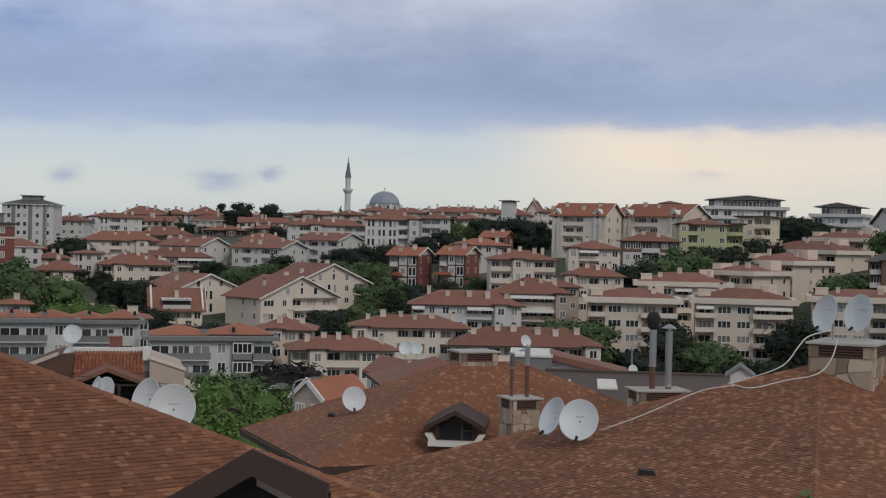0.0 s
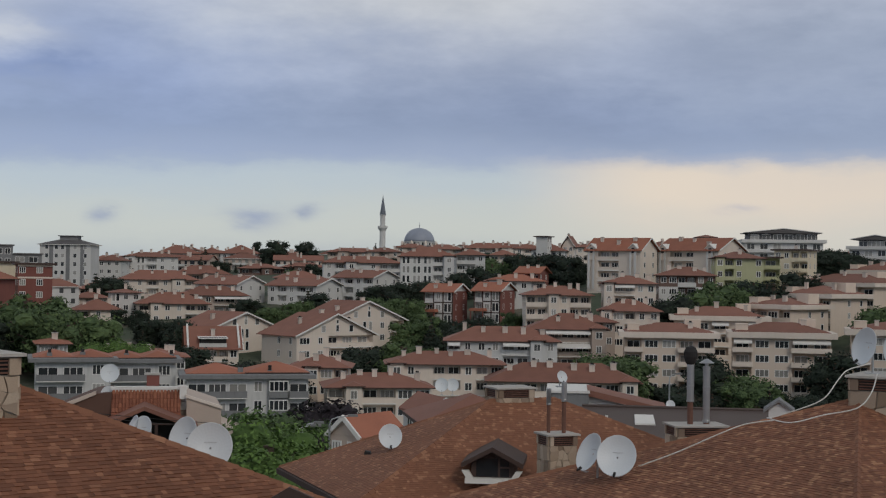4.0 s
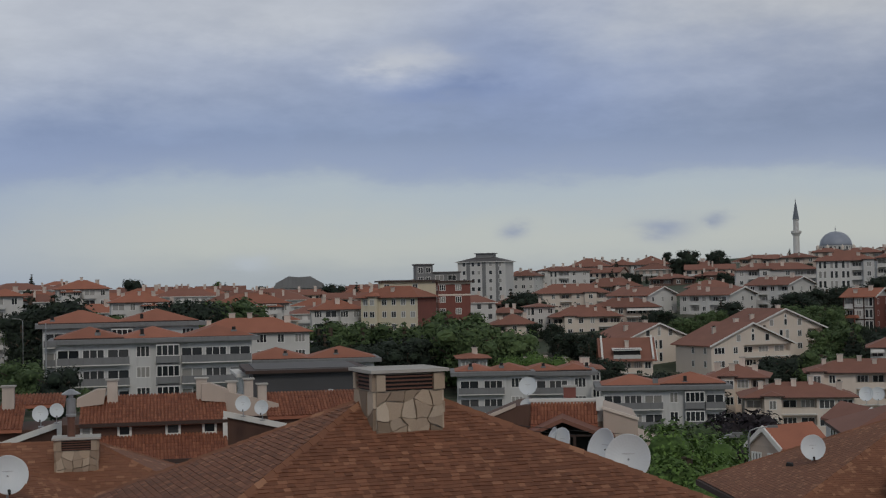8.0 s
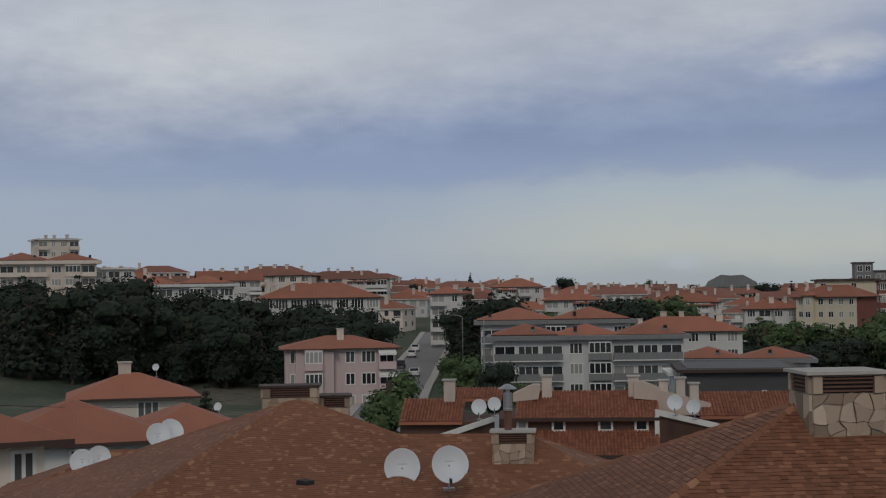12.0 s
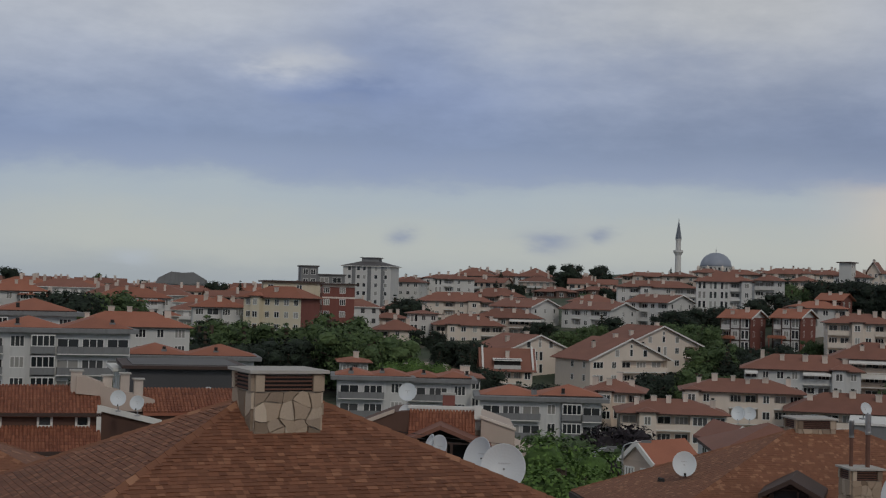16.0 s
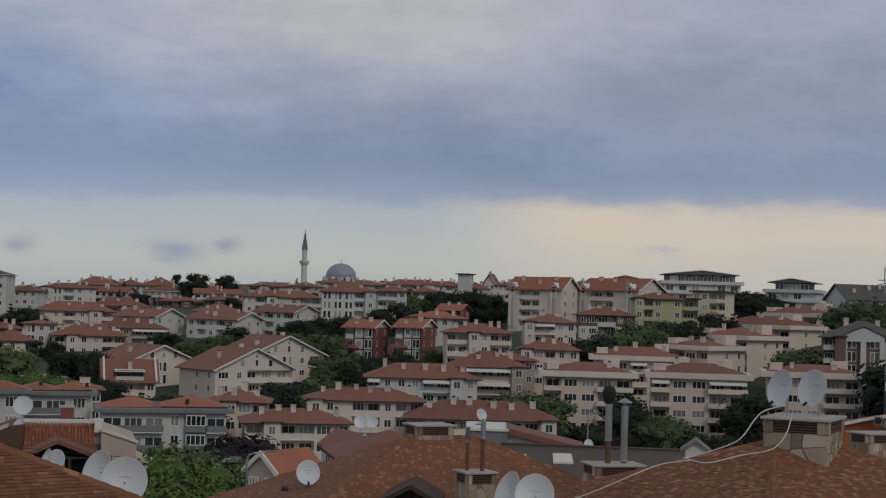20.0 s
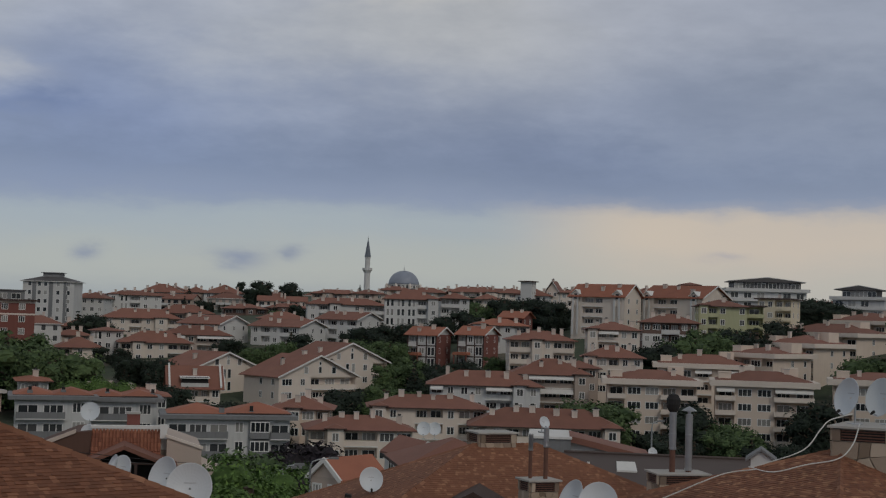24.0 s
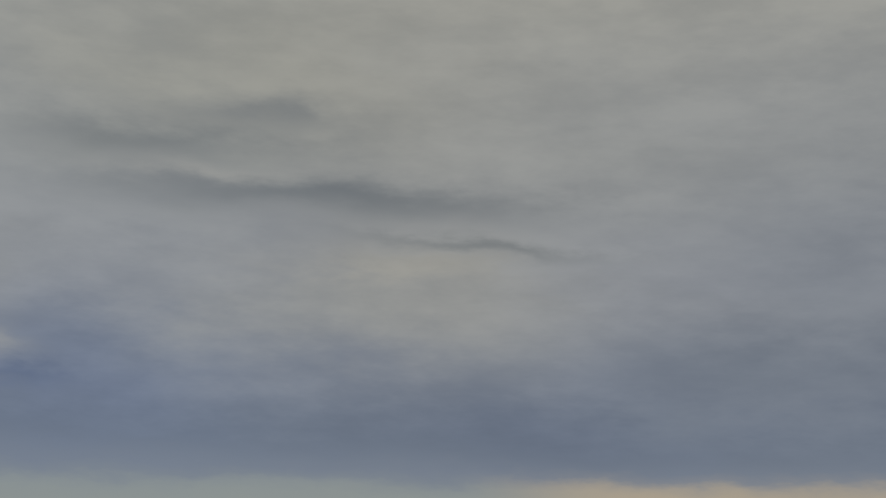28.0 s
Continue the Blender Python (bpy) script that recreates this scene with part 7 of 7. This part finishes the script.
part("coping", Shape().prism([(1.7, 0.68), (3.52, 0.09), (3.52, 0.23), (1.7, 0.82)], 0.1, 0.4), WALLS["cream"], tan)
part("stepped_wall", Shape().prism([(3.46, -3.4), (5.27, -3.4), (5.27, -1.3), (3.46, -0.57)], -0.2, 4), WALLS["tan"], tan)
part("coping", Shape().prism([(3.46, -0.68), (5.33, -1.42), (5.33, -1.28), (3.46, -0.54)], -0.3, 0.0), WALLS["cream"], tan)
part("side_gable", Shape().prism([(-4.54, -1.7), (-1.87, -1.7), (-1.87, 0.91), (-2.61, 0.85), (-4.54, 0.06)], 0.4, 5), BROWN_WALL, tan)
part("coping", Shape().prism([(-4.59, 0.0), (-2.61, 0.82), (-2.61, 0.99), (-4.59, 0.2)], 0.3, 0.6), WALLS["tan"], tan)

# low dark metal roof with a skylight, and the grey parapet house beside it
shed = thing("metal_roof_house", pose(7.53, 59.53, 6.51, 0, 0, -7.21), "house with a low dark brown metal roof and skylight", "house")
METAL_ROOF = material("dark_brown_sheet_metal", (0.085, 0.062, 0.055), 0.55, 0.1, 2, 30, 0.05)
slope_y, slope_z = 5.2, 0.12 - 1.45
part("roof", Shape().slab([(-4.73, -5.2, slope_z), (5.2, -5.2, slope_z), (5.2, 0, 0.12), (-3.17, 0, 0.12), (-4.73, -1.0, 0.12 - 0.28)], 0.12).slab([(-3.17, 0, 0.12), (5.2, 0, 0.12), (5.2, 6, slope_z), (-3.17, 6, slope_z)], 0.12), METAL_ROOF, shed)
part("ridge_cap", Shape().tube([(-3.17, 0, 0.14), (4.96, 0, 0.14)], 0.07, 6), METAL_ROOF, shed)
part("wall", Shape().box(-4.61, 5.08, -4.9, 5.5, -12, slope_z - 0.1), WALLS["tan"], shed)
k = -1.45 / 5.2
sky_y = -1.15
sk = part("skylight", Shape().slab([(-0.95, sky_y - 0.75, 0.12 + k * -(sky_y - 0.75) + 0.07), (-0.14, sky_y - 0.75, 0.12 + k * -(sky_y - 0.75) + 0.07), (-0.24, sky_y + 0.2, 0.12 + k * -(sky_y + 0.2) + 0.07), (-0.99, sky_y + 0.2, 0.12 + k * -(sky_y + 0.2) + 0.07)], 0.1), TRIM, shed, "pale skylight")
part("vent_pipe", Shape().turned([(0.06, -0.6), (0.06, 0.5)], 10), TRIM, shed, m=pose(-2.1, -1.6, -0.59))
block = thing("parapet_house", pose(3.99, 62.87, 6.23, 0, 0, -3.63), "grey-rendered parapet house with pale coping", "house")
part("wall", Shape().box(-0.92, 0.89, 0, 4, -12, 0.69), PARAPET, block)
part("coping", Shape().box(-0.97, 0.94, -0.08, 4.08, 0.69, 0.79), TRIM, block)
part("gable_wall", Shape().prism([(0.89, -0.74), (4.22, -0.74), (4.22, -0.05), (0.89, 0.65)], 0.6, 3.4), WALLS["white"], block)
part("verge_tiles", Shape().prism([(0.84, 0.55), (4.37, -0.2), (4.37, 0.05), (0.84, 0.82)], 0.3, 3.6), ROOFS["brown"], block)
vent_house = thing("roof_vent", pose(9.42, 45.02, 7.84, 0, 0, -11.82), "small grey gabled roof vent", "roof vent")
part("body", Shape().prism([(-0.32, -0.6), (0.32, -0.6), (0.32, 0.1), (0, 0.32), (-0.32, 0.1)], 0, 1.0), WALLS["grey"], vent_house)
for e in (-1, 1):
    o = [(0, -0.1, 0.42), (0, 1.1, 0.42), (e * 0.48, 1.1, 0.08), (e * 0.48, -0.1, 0.08)]
    part("roof_half", Shape().slab(o if e < 0 else o[::-1], 0.08), PARAPET, vent_house)

# orange hall with an arched roof edge
hall = thing("orange_hall", pose(23.81, 67.95, 6.06, 0, 0, -19.31), "orange-painted hall with a low arched white roof edge", "hall")
ORANGE = material("orange_paint", (0.40, 0.115, 0.035), 0.7, 0.07, 4, 25, dirt=0.15)
arc = [(-2.38 + (3.4 - -2.38) * i / 16, 1.13 + 0.5 * math.sin(math.pi * i / 16)) for i in range(17)]
part("wall", Shape().prism([(-2.84, -9), (7.37, -9), (7.37, 0.91)] + arc[::-1], 0, 3), ORANGE, hall)
part("roof_edge", Shape().prism(arc + [(x, z + 0.12) for x, z in arc[::-1]], -0.25, 0.15), TRIM, hall)
for i, (x0, x1, z0, z1) in enumerate(((-1.02, -0.62, 1.25, 1.64), (-0.57, 0.0, 1.13, 1.47), (0.06, 0.45, 1.25, 1.76))):
    ac = thing("air_conditioner", pose(23.81, 67.95, 6.06, 0, 0, -19.31), "grey outdoor air-conditioning unit on the hall", "air conditioner", "rooftop units")
    part("case", Shape().box(x0, x1, -0.75, -0.35, z0, z1), PARAPET, ac)
    part("grille", Shape().turned([(0.16, 0), (0.16, 0.02)], 14), SOOT_AND_SHADE, ac, m=pose((x0 + x1) / 2, -0.75, (z0 + z1) / 2, 90, 0, 0))

# small houses along the lane
house(-4.36, 102, 0.8, 2.9, 4.6, 2, "gable", "tan", "red", -42, "gabled_house", slope=40, chimneys=0, pattern="ww", over=0.25)
house(-1.79, 112, 1.53, 2.6, 6, 2, "gable", "white", "brown", 20, "gabled_house", slope=38, chimneys=0, pattern="ww", over=0.3)
house(-0.21, 80, 4.25, 5.2, 6, 2, "hip", "tan", "brown", 10, "villa", chimneys=0)
house(-49.32, 81, 4.72, 8.6, 9, 2, "hip", "grey", "red", 6, "villa", chimneys=0, slope=21)
house(-45.03, 84, 4.49, 6.0, 8, 2, "hip", "grey", "red", 6, "villa", chimneys=0, slope=22)
house(-52.44, 50, 7.68, 2.6, 5, 2, "hip", "cream", "red", 10, "villa", chimneys=0)
house(-23.38, 165, 3.01, 12.0, 14, 2, "flat", "dark", "dark", 5, "storage_shed", chimneys=0, pattern="nnn")
house(-24.83, 172, 2.15, 6.0, 10, 2, "flat", "grey", "dark", 5, "storage_shed", chimneys=0, pattern="nn")

# ---- lane, cars and street lamps ----
ROAD_LINE = [(-38.2, 120), (-37.5, 150), (-36.9, 197), (-36.2, 245), (-35.4, 320), (-35.0, 380)]
rv, rf = [], []
for i in range(41):
    q = i / 40 * (len(ROAD_LINE) - 1)
    j = min(int(q), len(ROAD_LINE) - 2)
    (a0, d0), (a1, d1) = ROAD_LINE[j], ROAD_LINE[j + 1]
    x, y = polar(a0 + (a1 - a0) * (q - j), d0 + (d1 - d0) * (q - j))
    for off in (-4.8, -3.6, -3.6, 3.6, 3.6, 4.8):
        rv.append((x + off * 0.82, y + off * 0.57, ground_height(x, y) + 0.25))
road_mesh = bpy.data.meshes.new("road")
road_mesh.from_pydata(rv, [], [(i * 6 + 2, i * 6 + 3, i * 6 + 9, i * 6 + 8) for i in range(40)])
road_mesh.materials.append(ASPHALT)
tagged(new("road", road_mesh), "grey asphalt side street with parked cars", "road", kind="structure")
for e, (a, b) in ((-1, (0, 1)), (1, (4, 5))):
    s = Shape()
    v = [(rv[i * 6 + k][0], rv[i * 6 + k][1], rv[i * 6 + k][2] + z) for i in range(41) for k in (a, b) for z in (-0.4, 0.14)]
    s.add(v, [f for i in range(40) for f in ((4 * i + 1, 4 * i + 3, 4 * i + 7, 4 * i + 5), (4 * i + 2, 4 * i, 4 * i + 4, 4 * i + 6)[::-1], (4 * i, 4 * i + 1, 4 * i + 5, 4 * i + 4), (4 * i + 3, 4 * i + 2, 4 * i + 6, 4 * i + 7))])
    tagged(new("pavement", s.mesh("pavement", CONCRETE)), "pale concrete pavement with a raised kerb", "pavement", kind="structure")


def car(x, y, turn, paint, label):
    z = ground_height(x, y) + 0.25
    ob = thing("car", pose(x, y, z, 0, 0, turn), label, "car", "parked cars")
    side = [(-2.1, 0.35), (2.1, 0.35), (2.12, 0.7), (1.3, 0.92), (0.7, 1.42), (-1.2, 1.45), (-1.95, 0.98), (-2.12, 0.75)]
    s = Shape().prism(side, -0.85, 0.85)
    part("body", s, paint, ob)
    part("side_glass", Shape().prism([(-1.55, 0.98), (1.05, 0.95), (0.6, 1.36), (-1.15, 1.38)], -0.858, 0.858), DARK_GLASS, ob)
    part("rear_glass", Shape().add([(-1.9, -0.72, 1.02), (-1.9, 0.72, 1.02), (-1.26, 0.68, 1.42), (-1.26, -0.68, 1.42), (-1.94, -0.72, 1.03), (-1.94, 0.72, 1.03), (-1.3, 0.68, 1.45), (-1.3, -0.68, 1.45)], [(4, 7, 6, 5), (0, 1, 2, 3), (0, 4, 5, 1), (3, 2, 6, 7), (0, 3, 7, 4), (1, 5, 6, 2)]), DARK_GLASS, ob)
    for px in (-1.3, 1.3):
        for py in (-0.82, 0.82):
            w = part("wheel", Shape().turned([(0.32, -0.1), (0.33, -0.06), (0.33, 0.06), (0.32, 0.1)], 18), SOOT_AND_SHADE, ob, m=pose(px, py, 0.32, 90, 0, 0))
            part("rim", Shape().turned([(0.2, -0.112), (0.2, 0.112)], 12), METAL, w)
    for py in (-0.66, 0.66):
        part("tail_light", Shape().box(-2.15, -2.09, py - 0.13, py + 0.13, 0.72, 0.86), WALLS["brick"], ob)


PAINT_W = material("white_car_paint", (0.7, 0.7, 0.7), 0.25, 0.03, 2, 10, 0.0)
PAINT_D = material("dark_car_paint", (0.03, 0.032, 0.04), 0.2, 0.05, 2, 10, 0.0)
for t_, d_, p_, l_ in ((-36.0, 246, PAINT_W, "white car driving along the side street"), (-36.55, 268, PAINT_D, "dark car parked beside the kerb"), (-36.1, 298, PAINT_W, "white car parked beside the kerb"), (-35.95, 315, PAINT_W, "white van-like car parked beside the kerb"), (-34.75, 268, PAINT_W, "pale car parked by the wall"), (-37.7, 172, PAINT_D, "dark car parked at the corner")):
    car(*polar(t_, d_), 90 + 35, p_, l_)


def street_lamp(x, y, z, top, reach, turn, label="grey steel street lamp with a curved arm"):
    ob = thing("street_lamp", pose(x, y, z, 0, 0, turn), label, "street lamp", "street lamps")
    h = top - z
    part("pole", Shape().tube([(0, 0, -0.5), (0, 0, h * 0.5), (0, 0, h - 0.5)], 0.07, 8), METAL, ob)
    part("arm", Shape().tube([(0, 0, h - 0.5), (0.1 * reach, 0, h - 0.15), (0.4 * reach, 0, h), (reach, 0, h + 0.1)], 0.045, 8), METAL, ob)
    part("lamp_head", Shape().box(reach - 0.1, reach + 0.55, -0.12, 0.12, h + 0.04, h + 0.18), PARAPET, ob)


for q in [(-9.67, 94.51, 0.75, 2.53, 1.3, 8), (-11.21, 89.3, 0.79, 2.41, 1.0, 8), (-11.07, 91.33, 0.65, 2.38, 0.8, 8), (-140.0, 207.12, 3.42, 8.04, -1.6, 35), (-159.53, 230.11, 2.44, 5.3, -1.6, 35), (15.87, 118.95, 1.75, 4.0, 0.5, 0)]:
    x, y, z, top, reach, turn = q
    street_lamp(x, y, ground_height(x, y), top, reach, turn)
x, y, z = -98.58, 150.6, 8.61
pole = thing("utility_pole", pose(x, y, ground_height(x, y)), "tall grey steel utility pole", "pole")
part("shaft", Shape().turned([(0.12, -0.5), (0.06, z - ground_height(x, y))], 10), METAL, pole)
for ends in ((-14.99, 56.03, 6.4, -9.63, 94.51, 2.39), (-14.99, 56.03, 6.23, -9.63, 94.51, 2.16), (-55.48, 42.69, 7.13, -81.9, 87.71, 3.47)):
    p, q = Vector(ends[:3]), Vector(ends[3:])
    pts = [p.lerp(q, i / 12) - Vector((0, 0, 0.35 * math.sin(math.pi * i / 12))) for i in range(13)]
    tagged(new("overhead_wire", Shape().tube(pts, 0.014, 5).mesh("overhead_wire", SOOT_AND_SHADE)), "thin dark overhead wire sagging between houses", "wire", "overhead wires")

# a bush whose top shows over the eave of the broad roof
x, y, z = 4.99, 19.37, 8.69
bush = thing("bush", pose(x, y, z - 0.9), "bright green leafy bush top beside the eave", "bush")
part("stem", Shape().tube([(0, 0, -6.5), (0.05, 0, -2), (0, 0, 0.6)], 0.04, 6), BARK, bush)
part("leaf_mass", leaf_cloud([(0, 0, 0.55, 0.3, 1.2), (0.15, 0, 0.2, 0.35, 1.0), (-0.2, 0, 0.1, 0.35, 1.0)], 260, 0.06, 77), LEAVES["bright"], bush)

# mast with crossbars on the dark hilltop roof
x, y, z = 139.94, 410.82, 23.44
mast = thing("antenna_mast", pose(x, y, z), "thin steel antenna mast with crossbars on a dark roof", "antenna")
part("pole", Shape().tube([(0, 0, -3), (0, 0, 5.6)], 0.16, 6), METAL, mast)
part("crossbar", Shape().box(-1.9, 1.9, -0.08, 0.08, 1.6, 1.9), METAL, mast)
part("crossbar", Shape().box(-1.2, 1.2, -0.08, 0.08, 0.6, 0.85), METAL, mast)

# ---- trees among the near houses ----
plant(-8.24, 60, "bright", 1.08)
plant(-7.24, 68, "bright", 1.05)
plant(-8.89, 54, "bright", 0.85)
plant(-8.59, 120, "mid", 0.75)
plant(-7.6, 125, "mid", 0.7)
plant(-8.49, 140, "mid", 0.6)
plant(-37.01, 105, "mid", 0.75)
plant(-51.52, 58, "mid", 0.8)
plant(-33.62, 185, "mid", 0.9)
plant(-34.3, 195, "mid", 0.8)
plant(-44.24, 128, "dark", 0.6)
# trees on the skyline
plant(-10.82, 640, "dark", 1.15, 2)
for turn, far, g in ((-8.43, 620, 1.0), (-7.98, 625, 1.15), (-6.92, 640, 1.0)):
    plant(turn, far, "dark", g, 0)
for ob in [o for group in (FAR_BROWN, FAR_RED, *TREES.values()) for o in group]:
    for child in (*ob.children_recursive, ob):
        bpy.data.objects.remove(child)
